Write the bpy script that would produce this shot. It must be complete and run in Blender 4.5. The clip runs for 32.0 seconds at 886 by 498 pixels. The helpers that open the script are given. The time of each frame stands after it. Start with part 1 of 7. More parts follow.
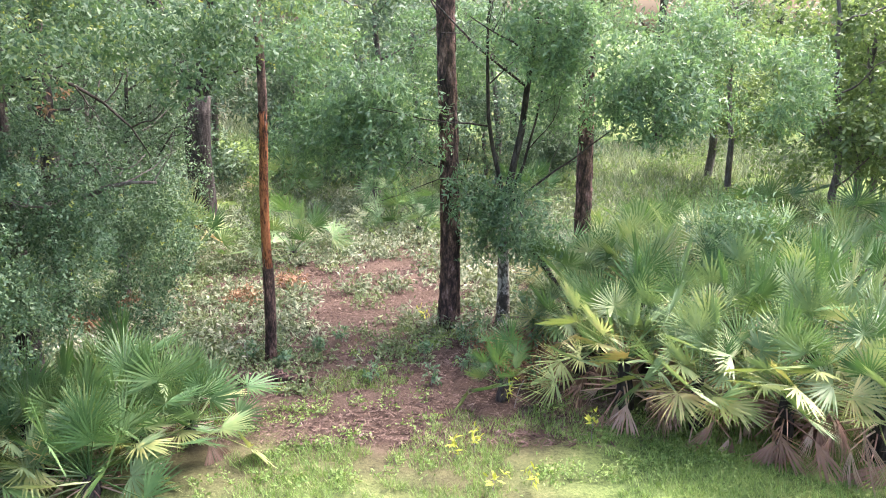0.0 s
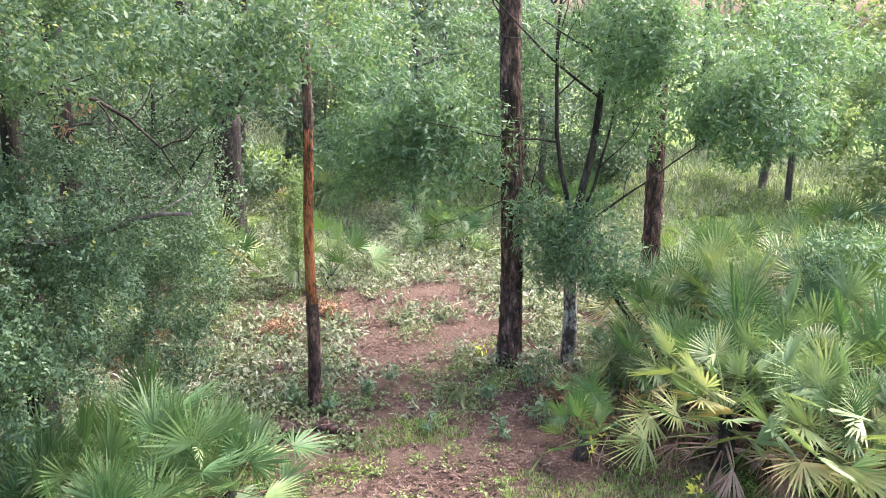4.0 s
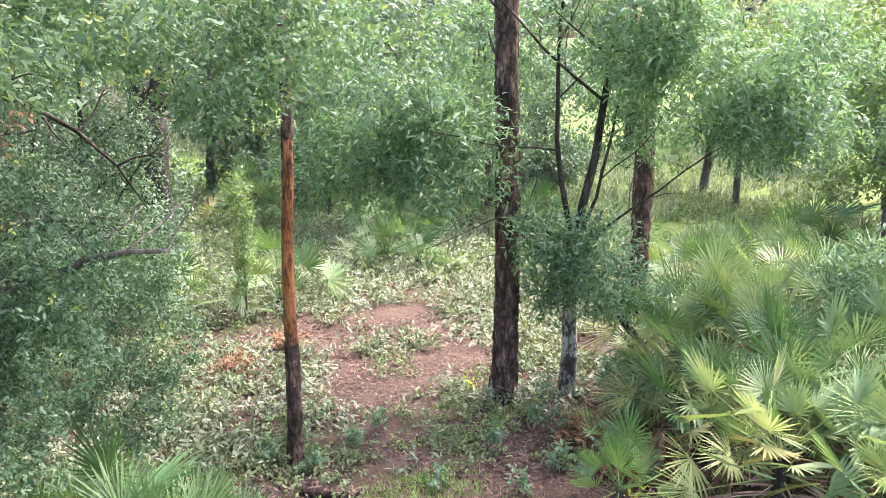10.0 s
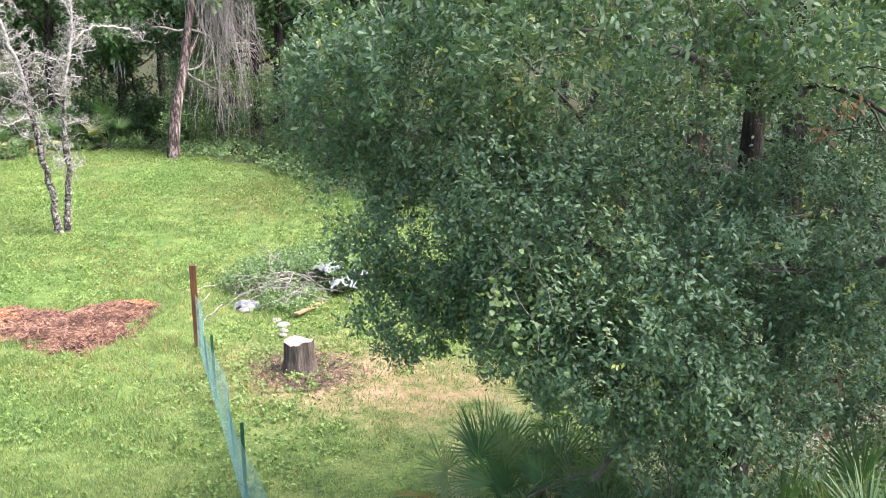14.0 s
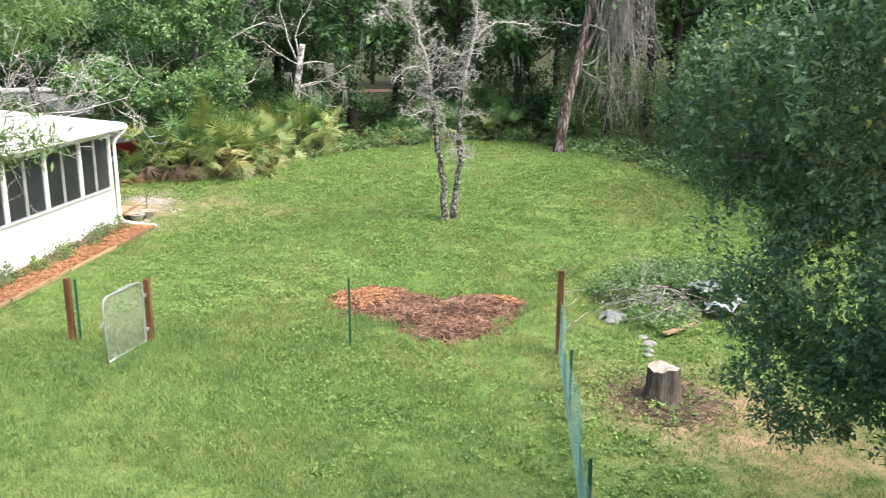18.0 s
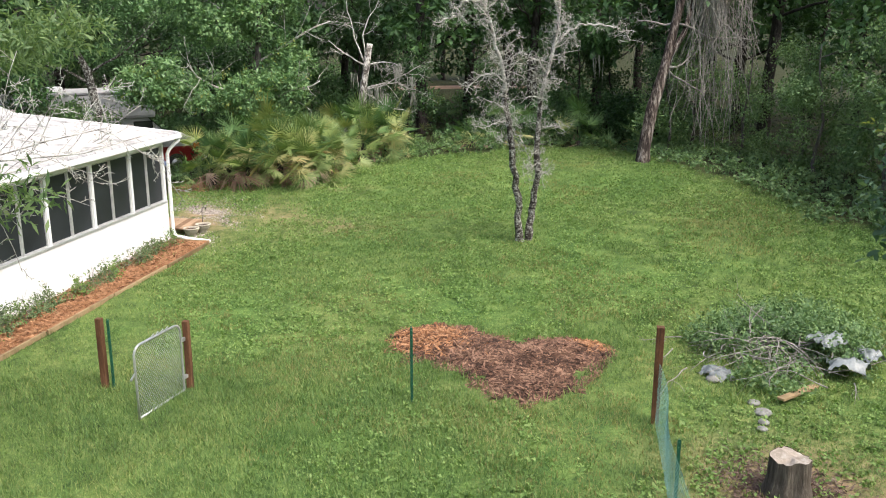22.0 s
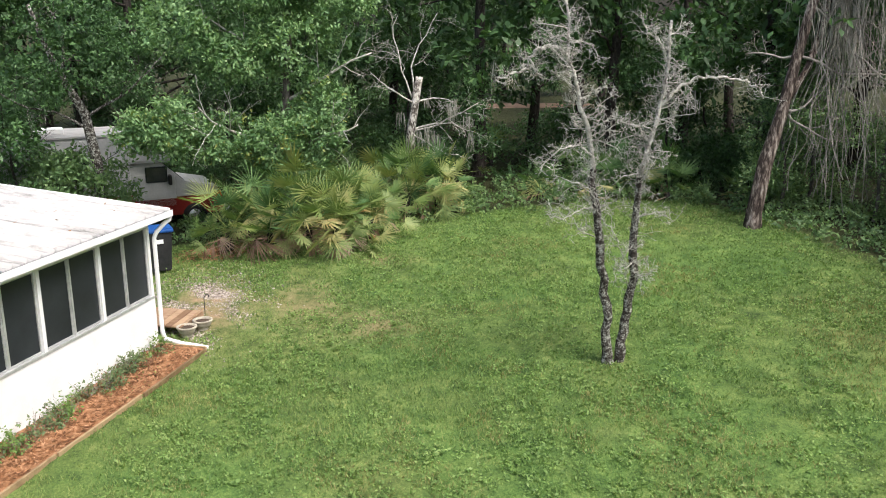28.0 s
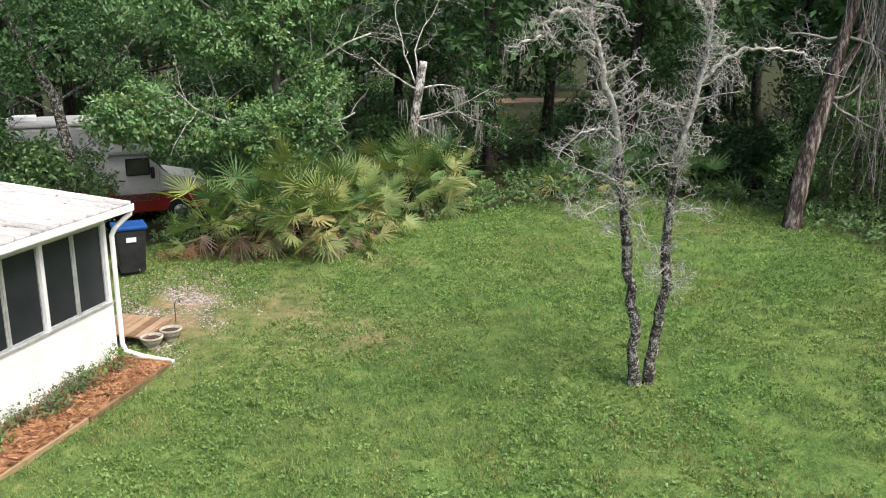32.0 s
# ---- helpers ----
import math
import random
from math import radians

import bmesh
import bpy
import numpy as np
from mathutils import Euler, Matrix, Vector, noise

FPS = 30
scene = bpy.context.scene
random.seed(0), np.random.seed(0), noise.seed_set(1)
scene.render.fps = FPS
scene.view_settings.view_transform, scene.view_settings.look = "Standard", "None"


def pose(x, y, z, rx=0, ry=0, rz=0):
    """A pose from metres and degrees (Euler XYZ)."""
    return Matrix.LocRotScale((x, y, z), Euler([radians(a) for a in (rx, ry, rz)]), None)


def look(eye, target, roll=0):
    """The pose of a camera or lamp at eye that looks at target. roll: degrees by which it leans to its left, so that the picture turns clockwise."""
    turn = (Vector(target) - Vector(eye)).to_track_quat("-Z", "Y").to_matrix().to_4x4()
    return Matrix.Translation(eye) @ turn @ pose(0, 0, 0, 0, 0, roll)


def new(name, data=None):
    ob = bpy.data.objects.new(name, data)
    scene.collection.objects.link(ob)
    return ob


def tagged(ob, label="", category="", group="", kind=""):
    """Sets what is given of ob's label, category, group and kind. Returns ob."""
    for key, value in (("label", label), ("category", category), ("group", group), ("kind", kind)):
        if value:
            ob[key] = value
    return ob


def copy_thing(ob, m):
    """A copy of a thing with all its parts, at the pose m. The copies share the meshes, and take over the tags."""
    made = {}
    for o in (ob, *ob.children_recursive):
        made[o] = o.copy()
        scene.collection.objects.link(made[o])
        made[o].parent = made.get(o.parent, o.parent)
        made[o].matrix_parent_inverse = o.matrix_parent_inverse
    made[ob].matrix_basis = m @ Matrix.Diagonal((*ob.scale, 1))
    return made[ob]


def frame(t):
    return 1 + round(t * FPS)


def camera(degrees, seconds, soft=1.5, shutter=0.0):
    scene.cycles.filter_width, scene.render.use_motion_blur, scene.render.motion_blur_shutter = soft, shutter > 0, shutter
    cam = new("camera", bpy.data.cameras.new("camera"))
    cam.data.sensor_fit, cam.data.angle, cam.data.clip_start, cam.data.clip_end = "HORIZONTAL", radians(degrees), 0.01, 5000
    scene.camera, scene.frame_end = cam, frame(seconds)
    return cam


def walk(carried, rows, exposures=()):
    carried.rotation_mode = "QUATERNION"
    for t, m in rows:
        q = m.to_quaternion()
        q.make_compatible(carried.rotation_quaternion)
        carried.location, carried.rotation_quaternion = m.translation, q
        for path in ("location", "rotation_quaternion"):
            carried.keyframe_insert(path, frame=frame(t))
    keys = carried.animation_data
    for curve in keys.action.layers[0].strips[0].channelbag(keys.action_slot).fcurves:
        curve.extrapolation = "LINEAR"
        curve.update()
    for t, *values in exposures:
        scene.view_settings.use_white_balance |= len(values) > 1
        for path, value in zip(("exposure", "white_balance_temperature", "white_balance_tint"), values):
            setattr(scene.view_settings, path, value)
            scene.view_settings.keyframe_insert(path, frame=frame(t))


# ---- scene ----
cam = camera(54.17, 32.0, soft=1.0, shutter=0.2)
ROWS = [
    (0.0, 0.000, -0.001, 4.843, 0.21, -14.34, -0.06),
    (0.5, -0.021, 0.141, 4.859, 0.35, -14.34, -0.19),
    (1.0, -0.052, 0.290, 4.859, 0.57, -14.28, -0.21),
    (1.5, -0.091, 0.466, 4.848, 0.78, -14.13, 0.02),
    (2.0, -0.140, 0.650, 4.839, 1.12, -14.10, -0.06),
    (2.5, -0.217, 0.839, 4.834, 1.34, -14.03, 0.06),
    (3.0, -0.330, 1.041, 4.848, 1.39, -14.08, 0.17),
    (3.5, -0.464, 1.251, 4.854, 1.44, -14.09, 0.17),
    (5.5, -1.032, 2.065, 4.799, 1.30, -14.09, 0.20),
    (6.0, -1.151, 2.252, 4.787, 1.31, -14.10, 0.22),
    (6.5, -1.257, 2.437, 4.772, 1.37, -14.07, 0.12),
    (7.0, -1.367, 2.621, 4.750, 1.49, -14.00, 0.12),
    (7.5, -1.501, 2.792, 4.751, 1.52, -13.99, 0.02),
    (8.0, -1.628, 2.934, 4.751, 1.49, -13.95, -0.05),
    (8.5, -1.697, 2.997, 4.747, 1.53, -13.98, -0.06),
    (9.0, -1.716, 2.997, 4.747, 1.68, -13.99, -0.01),
    (9.5, -1.725, 2.976, 4.752, 0.94, -14.01, -0.04),
    (10.0, -1.733, 2.961, 4.764, -5.35, -13.99, -0.11),
    (10.5, -1.735, 2.969, 4.766, -1.85, -14.02, -0.08),
    (11.0, -1.759, 2.977, 4.771, 8.48, -14.11, -0.05),
    (11.5, -1.785, 2.971, 4.748, 18.94, -14.02, -0.03),
    (12.0, -1.771, 2.912, 4.666, 31.90, -13.52, 0.51),
    (12.5, -1.737, 2.857, 4.636, 40.72, -13.17, 0.16),
    (13.0, -1.730, 2.824, 4.640, 44.56, -13.24, 0.06),
    (13.5, -1.774, 2.841, 4.635, 44.48, -13.39, 0.09),
    (15.5, -2.363, 3.266, 4.663, 43.97, -13.50, 0.04),
    (16.0, -2.498, 3.361, 4.692, 46.34, -13.52, 0.02),
    (16.5, -2.575, 3.426, 4.705, 51.80, -13.67, 0.05),
    (17.0, -2.608, 3.449, 4.703, 56.56, -13.70, 0.06),
    (17.5, -2.626, 3.446, 4.697, 62.13, -13.77, 0.02),
    (18.0, -2.630, 3.434, 4.686, 69.49, -13.84, -0.06),
    (18.5, -2.635, 3.431, 4.680, 72.74, -13.96, -0.09),
    (19.0, -2.689, 3.448, 4.683, 72.97, -14.00, -0.08),
    (19.5, -2.839, 3.487, 4.697, 73.16, -14.05, -0.08),
    (20.0, -3.083, 3.560, 4.715, 73.22, -14.14, -0.13),
    (20.5, -3.412, 3.647, 4.740, 73.39, -14.22, -0.13),
    (21.0, -3.765, 3.762, 4.776, 73.70, -14.26, -0.04),
    (21.5, -4.118, 3.866, 4.844, 73.86, -14.35, -0.04),
    (22.0, -4.480, 3.963, 4.960, 74.04, -14.42, -0.00),
    (22.5, -4.844, 4.044, 5.120, 74.55, -14.46, 0.04),
    (23.0, -5.213, 4.117, 5.288, 75.61, -14.49, 0.05),
    (23.5, -5.582, 4.192, 5.424, 76.23, -14.45, 0.02),
    (24.0, -5.946, 4.283, 5.507, 76.38, -14.41, 0.07),
    (24.5, -6.318, 4.386, 5.565, 76.57, -14.41, 0.17),
    (25.0, -6.714, 4.510, 5.619, 76.79, -14.44, 0.17),
    (25.5, -7.141, 4.644, 5.684, 77.04, -14.52, 0.12),
    (26.0, -7.600, 4.792, 5.767, 77.25, -14.58, 0.15),
    (26.5, -8.071, 4.921, 5.825, 77.41, -14.52, 0.17),
    (28.5, -9.790, 5.351, 5.769, 78.05, -14.49, 0.19),
    (29.0, -10.198, 5.454, 5.690, 78.20, -14.55, 0.17),
    (29.5, -10.606, 5.553, 5.611, 78.27, -14.56, 0.17),
    (30.0, -10.987, 5.648, 5.538, 78.31, -14.53, 0.11),
    (30.5, -11.233, 5.731, 5.477, 78.40, -14.51, 0.11),
    (31.0, -11.338, 5.797, 5.427, 78.55, -14.51, 0.10),
    (31.5, -11.360, 5.837, 5.371, 78.65, -14.55, 0.06),
    (32.0, -11.346, 5.861, 5.303, 78.77, -14.48, 0.06),
]
walk(cam, [(t, pose(x, y, z, 90 + pitch, roll, yaw)) for t, x, y, z, yaw, pitch, roll in ROWS],
     [(0, 2.3, 6500, 25), (9, 2.45, 6500, 25), (10, 2.55, 6500, 25), (11, 2.45, 6450, 25), (12, 2.45, 6250, 25), (13, 2.0, 6300, 24), (16, 1.78, 6450, 18), (17.5, 1.45, 6500, 12), (19, 1.0, 6500, 10), (24, 0.72, 6500, 10), (32, 0.6, 6500, 10)])

# ---- light ----
SUN_EL, SUN_AZ = 58.0, 52.0
world = bpy.data.worlds.new("sky")
scene.world = world
world.use_nodes = True
wn = world.node_tree
sky = wn.nodes.new("ShaderNodeTexSky")
sky.sky_type = "NISHITA"
sky.sun_disc = False
sky.sun_elevation, sky.sun_rotation = radians(SUN_EL), radians(SUN_AZ)
sky.air_density, sky.dust_density = 1.0, 6.0
wn.links.new(sky.outputs[0], wn.nodes["Background"].inputs[0])
wn.nodes["Background"].inputs[1].default_value = 0.15
sun_data = bpy.data.lights.new("sun", "SUN")
sun_data.energy, sun_data.angle, sun_data.color = 2.0, radians(32), (1.0, 0.97, 0.92)
sun = new("sun", sun_data)
_d = Vector((math.sin(radians(SUN_AZ)) * math.cos(radians(SUN_EL)), math.cos(radians(SUN_AZ)) * math.cos(radians(SUN_EL)), math.sin(radians(SUN_EL))))
sun.matrix_world = look(_d * 60, (0, 0, 0))


# ---- materials ----
def nodes_of(name):
    m = bpy.data.materials.new(name)
    m.use_nodes = True
    nt = m.node_tree
    return m, nt, nt.nodes["Principled BSDF"]


def ramp(nt, fac, stops):
    r = nt.nodes.new("ShaderNodeValToRGB")
    els = r.color_ramp.elements
    while len(els) < len(stops):
        els.new(0.5)
    for e, (p, c) in zip(els, stops):
        e.position, e.color = p, (*c, 1)
    nt.links.new(fac, r.inputs[0])
    return r.outputs[0]


def noise_tex(nt, scale, detail=5, rough=0.6, stretch=None):
    tc = nt.nodes.new("ShaderNodeTexCoord")
    src = tc.outputs["Object"]
    if stretch:
        mp = nt.nodes.new("ShaderNodeMapping")
        mp.inputs["Scale"].default_value = stretch
        nt.links.new(src, mp.inputs[0])
        src = mp.outputs[0]
    n = nt.nodes.new("ShaderNodeTexNoise")
    n.inputs["Scale"].default_value, n.inputs["Detail"].default_value, n.inputs["Roughness"].default_value = scale, detail, rough
    nt.links.new(src, n.inputs["Vector"])
    return n.outputs["Fac"]


def mix(nt, fac, a, b, mode="MIX"):
    m = nt.nodes.new("ShaderNodeMix")
    m.data_type, m.blend_type = "RGBA", mode
    for sock, v in ((m.inputs[0], fac), (m.inputs[6], a), (m.inputs[7], b)):
        if hasattr(v, "links"):
            nt.links.new(v, sock)
        elif isinstance(v, (int, float)):
            sock.default_value = v
        else:
            sock.default_value = (*v, 1)
    return m.outputs[2]


def bump(nt, bsdf, height, strength=0.4, dist=0.02):
    b = nt.nodes.new("ShaderNodeBump")
    b.inputs["Strength"].default_value, b.inputs["Distance"].default_value = strength, dist
    nt.links.new(height, b.inputs["Height"])
    nt.links.new(b.outputs[0], bsdf.inputs["Normal"])


def surface(name, stops, scale=6, rough=0.8, metal=0.0, stretch=None, fine=40, bump_s=0.4, bump_d=0.01, spread=0.5, per="none", spec=0.3):
    """A surface with a coarse colour change, fine grain and relief."""
    m, nt, b = nodes_of(name)
    n1 = noise_tex(nt, scale, 5, 0.65, stretch)
    n2 = noise_tex(nt, fine, 4, 0.7, stretch)
    mx = nt.nodes.new("ShaderNodeMath")
    mx.operation = "MULTIPLY_ADD"
    nt.links.new(n2, mx.inputs[0])
    mx.inputs[1].default_value = spread
    ad = nt.nodes.new("ShaderNodeMath")
    ad.operation = "SUBTRACT"
    nt.links.new(n1, ad.inputs[0])
    ad.inputs[1].default_value = spread * 0.5
    nt.links.new(ad.outputs[0], mx.inputs[2])
    fac = mx.outputs[0]
    if per != "none":
        src = nt.nodes.new("ShaderNodeObjectInfo").outputs["Random"] if per == "object" else nt.nodes.new("ShaderNodeNewGeometry").outputs["Random Per Island"]
        m2 = nt.nodes.new("ShaderNodeMath")
        m2.operation = "MULTIPLY_ADD"
        nt.links.new(src, m2.inputs[0])
        m2.inputs[1].default_value = 0.5
        s2 = nt.nodes.new("ShaderNodeMath")
        s2.operation = "SUBTRACT"
        nt.links.new(fac, s2.inputs[0])
        s2.inputs[1].default_value = 0.25
        nt.links.new(s2.outputs[0], m2.inputs[2])
        fac = m2.outputs[0]
    nt.links.new(ramp(nt, fac, stops), b.inputs["Base Color"])
    b.inputs["Roughness"].default_value, b.inputs["Metallic"].default_value = rough, metal
    b.inputs["Specular IOR Level"].default_value = spec
    if bump_s:
        bump(nt, b, n2, bump_s, bump_d)
    return m


def leafy(name, stops, rough=0.5, trans=0.3, spec=0.35, per="island", tscale=0.5):
    """Leaves: colour from leaf to leaf and in wide patches, gloss, and light that comes through."""
    m, nt, b = nodes_of(name)
    src = nt.nodes.new("ShaderNodeObjectInfo").outputs["Random"] if per == "object" else nt.nodes.new("ShaderNodeNewGeometry").outputs["Random Per Island"]
    n = noise_tex(nt, tscale, 3, 0.6)
    a = nt.nodes.new("ShaderNodeMath")
    a.operation = "MULTIPLY_ADD"
    nt.links.new(src, a.inputs[0])
    a.inputs[1].default_value = 0.62
    s = nt.nodes.new("ShaderNodeMath")
    s.operation = "MULTIPLY_ADD"
    nt.links.new(n, s.inputs[0])
    s.inputs[1].default_value, s.inputs[2].default_value = 0.9, -0.26
    nt.links.new(s.outputs[0], a.inputs[2])
    col = ramp(nt, a.outputs[0], stops)
    nt.links.new(col, b.inputs["Base Color"])
    b.inputs["Roughness"].default_value = rough
    b.inputs["Specular IOR Level"].default_value = spec
    t = nt.nodes.new("ShaderNodeBsdfTranslucent")
    tcol = mix(nt, 1.0, col, (1.0, 1.0, 0.55), "MULTIPLY")
    nt.links.new(tcol, t.inputs[0])
    mx = nt.nodes.new("ShaderNodeMixShader")
    mx.inputs[0].default_value = trans
    nt.links.new(b.outputs[0], mx.inputs[1])
    nt.links.new(t.outputs[0], mx.inputs[2])
    nt.links.new(mx.outputs[0], nt.nodes["Material Output"].inputs[0])
    return m


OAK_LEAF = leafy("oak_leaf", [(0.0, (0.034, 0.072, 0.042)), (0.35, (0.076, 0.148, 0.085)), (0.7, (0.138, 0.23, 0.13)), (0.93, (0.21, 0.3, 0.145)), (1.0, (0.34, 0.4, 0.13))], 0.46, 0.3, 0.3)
# upper leaves share the oak's green, lightened in place of light from above
OAK_UPPER_LIT = leafy("oak_leaf_upper_lit", [(0.0, (0.04, 0.088, 0.054)), (0.4, (0.088, 0.165, 0.098)), (0.75, (0.165, 0.265, 0.15)), (1.0, (0.36, 0.42, 0.17))], 0.5, 0.36, 0.3)
# oak green made paler and bluer, so distance haze sits in the colour
OAK_LEAF_HAZE = leafy("oak_leaf_hazy", [(0.0, (0.065, 0.11, 0.08)), (0.5, (0.115, 0.195, 0.13)), (0.85, (0.175, 0.275, 0.17)), (1.0, (0.3, 0.37, 0.2))], 0.48, 0.34)
WILLOW_LEAF = leafy("willow_oak_leaf", [(0.0, (0.06, 0.12, 0.075)), (0.4, (0.12, 0.23, 0.135)), (0.8, (0.2, 0.34, 0.19)), (1.0, (0.34, 0.45, 0.25))], 0.45, 0.44)
LIGHT_LEAF = leafy("light_leaf", [(0.0, (0.09, 0.155, 0.075)), (0.5, (0.165, 0.26, 0.115)), (0.85, (0.255, 0.36, 0.16)), (1.0, (0.42, 0.47, 0.2))], 0.5, 0.5)
WOODS_LEAF = leafy("woods_leaf", [(0.0, (0.034, 0.072, 0.032)), (0.5, (0.068, 0.145, 0.055)), (0.85, (0.11, 0.22, 0.078)), (1.0, (0.18, 0.3, 0.1))], 0.5, 0.3)
YELLOW_LEAF = leafy("young_leaf", [(0.0, (0.3, 0.4, 0.06)), (0.5, (0.45, 0.5, 0.08)), (1.0, (0.6, 0.6, 0.12))], 0.4, 0.4)
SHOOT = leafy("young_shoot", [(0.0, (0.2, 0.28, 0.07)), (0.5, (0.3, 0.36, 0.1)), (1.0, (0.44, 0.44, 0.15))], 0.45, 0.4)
DEAD_LEAF = leafy("dead_leaf", [(0.0, (0.14, 0.07, 0.04)), (0.5, (0.26, 0.15, 0.085)), (1.0, (0.4, 0.28, 0.17))], 0.7, 0.15)
FROND = leafy("palmetto_frond", [(0.0, (0.045, 0.11, 0.042)), (0.35, (0.082, 0.175, 0.068)), (0.7, (0.145, 0.255, 0.095)), (1.0, (0.31, 0.37, 0.16))], 0.5, 0.25, 0.3, "object", 4.0)
FROND_PALE = leafy("palmetto_frond_pale", [(0.0, (0.09, 0.165, 0.085)), (0.35, (0.16, 0.26, 0.13)), (0.7, (0.27, 0.36, 0.18)), (1.0, (0.48, 0.48, 0.3))], 0.48, 0.26, 0.32, "object", 4.0)
FROND_SUN = leafy("palmetto_frond_sunny", [(0.0, (0.06, 0.12, 0.032)), (0.35, (0.13, 0.215, 0.06)), (0.7, (0.25, 0.32, 0.1)), (1.0, (0.45, 0.44, 0.19))], 0.48, 0.26, 0.32, "object", 4.0)
FROND_DULL = leafy("palmetto_frond_shaded", [(0.0, (0.04, 0.095, 0.034)), (0.4, (0.08, 0.165, 0.055)), (0.75, (0.14, 0.24, 0.08)), (1.0, (0.28, 0.34, 0.14))], 0.5, 0.25, 0.3, "object", 4.0)
MID_LEAF = leafy("mid_green_leaf", [(0.0, (0.08, 0.15, 0.07)), (0.5, (0.165, 0.28, 0.12)), (0.85, (0.26, 0.39, 0.17)), (1.0, (0.42, 0.48, 0.2))], 0.5, 0.36)
YARD_LEAF = leafy("yard_oak_leaf", [(0.0, (0.08, 0.165, 0.075)), (0.5, (0.18, 0.325, 0.14)), (0.85, (0.31, 0.47, 0.21)), (1.0, (0.5, 0.58, 0.28))], 0.42, 0.34, 0.4)
FROND_YELLOW = leafy("palmetto_frond_yellowing", [(0.0, (0.15, 0.24, 0.085)), (0.45, (0.27, 0.33, 0.13)), (0.72, (0.42, 0.4, 0.18)), (0.9, (0.45, 0.33, 0.15)), (1.0, (0.46, 0.2, 0.07))], 0.5, 0.25, 0.3, "object", 4.0)
FROND_DEAD = leafy("palmetto_frond_dead", [(0.0, (0.2, 0.11, 0.085)), (0.45, (0.36, 0.23, 0.18)), (0.8, (0.52, 0.4, 0.32)), (1.0, (0.5, 0.22, 0.08))], 0.75, 0.12, 0.2, "object", 4.0)
FERN = leafy("fern", [(0.0, (0.085, 0.145, 0.06)), (0.5, (0.155, 0.225, 0.105)), (1.0, (0.29, 0.34, 0.19))], 0.55, 0.3)
BRUSH = leafy("pale_brush", [(0.0, (0.09, 0.135, 0.075)), (0.4, (0.15, 0.205, 0.12)), (0.75, (0.27, 0.32, 0.21)), (1.0, (0.52, 0.5, 0.41))], 0.6, 0.25)
WEED = leafy("weed", [(0.0, (0.1, 0.185, 0.05)), (0.5, (0.185, 0.31, 0.088)), (1.0, (0.33, 0.44, 0.16))], 0.5, 0.35)
GRASS_DRY = leafy("dry_grass", [(0.0, (0.16, 0.17, 0.06)), (0.5, (0.26, 0.26, 0.1)), (1.0, (0.42, 0.37, 0.2))], 0.6, 0.35, 0.25, "island", 0.6)
GRASS = leafy("grass_blade", [(0.0, (0.065, 0.13, 0.042)), (0.3, (0.115, 0.21, 0.066)), (0.55, (0.175, 0.285, 0.088)), (0.8, (0.28, 0.35, 0.125)), (1.0, (0.42, 0.4, 0.19))], 0.55, 0.4, 0.3, "island", 0.6)
PINE_BARK = surface("pine_bark", [(0.28, (0.012, 0.009, 0.008)), (0.47, (0.05, 0.034, 0.029)), (0.62, (0.15, 0.09, 0.072)), (0.8, (0.36, 0.27, 0.24))], 9, 0.95, 0, (1, 1, 0.35), 26, 1.0, 0.03, 0.9)
OAK_BARK = surface("oak_bark", [(0.25, (0.04, 0.034, 0.03)), (0.5, (0.11, 0.1, 0.09)), (0.75, (0.24, 0.23, 0.21))], 5, 0.95, 0, (1, 1, 0.35), 30, 0.8, 0.02, 0.7)
PALE_BARK = surface("pale_bark", [(0.25, (0.03, 0.026, 0.023)), (0.46, (0.09, 0.08, 0.07)), (0.56, (0.42, 0.41, 0.38)), (0.75, (0.7, 0.69, 0.66))], 5, 0.9, 0, (1, 1, 0.6), 25, 0.5, 0.01, 0.7)
BARE_WOOD = surface("bare_orange_wood", [(0.28, (0.02, 0.011, 0.008)), (0.42, (0.11, 0.04, 0.018)), (0.52, (0.24, 0.088, 0.035)), (0.78, (0.4, 0.17, 0.07))], 9, 0.85, 0, (1, 1, 0.3), 40, 0.7, 0.012, 0.8)
LICHEN_BARK = surface("lichen_bark", [(0.32, (0.02, 0.016, 0.014)), (0.5, (0.07, 0.06, 0.052)), (0.57, (0.24, 0.24, 0.22)), (0.72, (0.62, 0.63, 0.58))], 14, 0.95, 0, None, 45, 1.0, 0.02, 0.9)
LICHEN_TWIG = surface("lichen_twig", [(0.28, (0.1, 0.09, 0.08)), (0.47, (0.36, 0.35, 0.32)), (0.7, (0.66, 0.67, 0.62))], 12, 0.95, 0, None, 50, 0.3, 0.01, 0.6)
GREY_TWIG = surface("grey_twig", [(0.3, (0.16, 0.145, 0.13)), (0.7, (0.42, 0.4, 0.37))], 8, 0.95, 0, None, 50, 0.3)
STRIPPED = surface("stripped_snag", [(0.25, (0.016, 0.012, 0.01)), (0.46, (0.06, 0.044, 0.038)), (0.6, (0.19, 0.155, 0.135)), (0.78, (0.45, 0.41, 0.37))], 5, 0.9, 0, (1, 1, 0.16), 20, 1.0, 0.03, 0.8)
MOSS = leafy("spanish_moss", [(0.0, (0.25, 0.25, 0.23)), (1.0, (0.5, 0.5, 0.47))], 0.9, 0.2, 0.1)
DARK_BARK = surface("dark_bark", [(0.3, (0.012, 0.01, 0.009)), (0.5, (0.035, 0.03, 0.026)), (0.75, (0.1, 0.088, 0.078))], 7, 0.95, 0, (1, 1, 0.3), 25, 0.9, 0.025, 0.8)
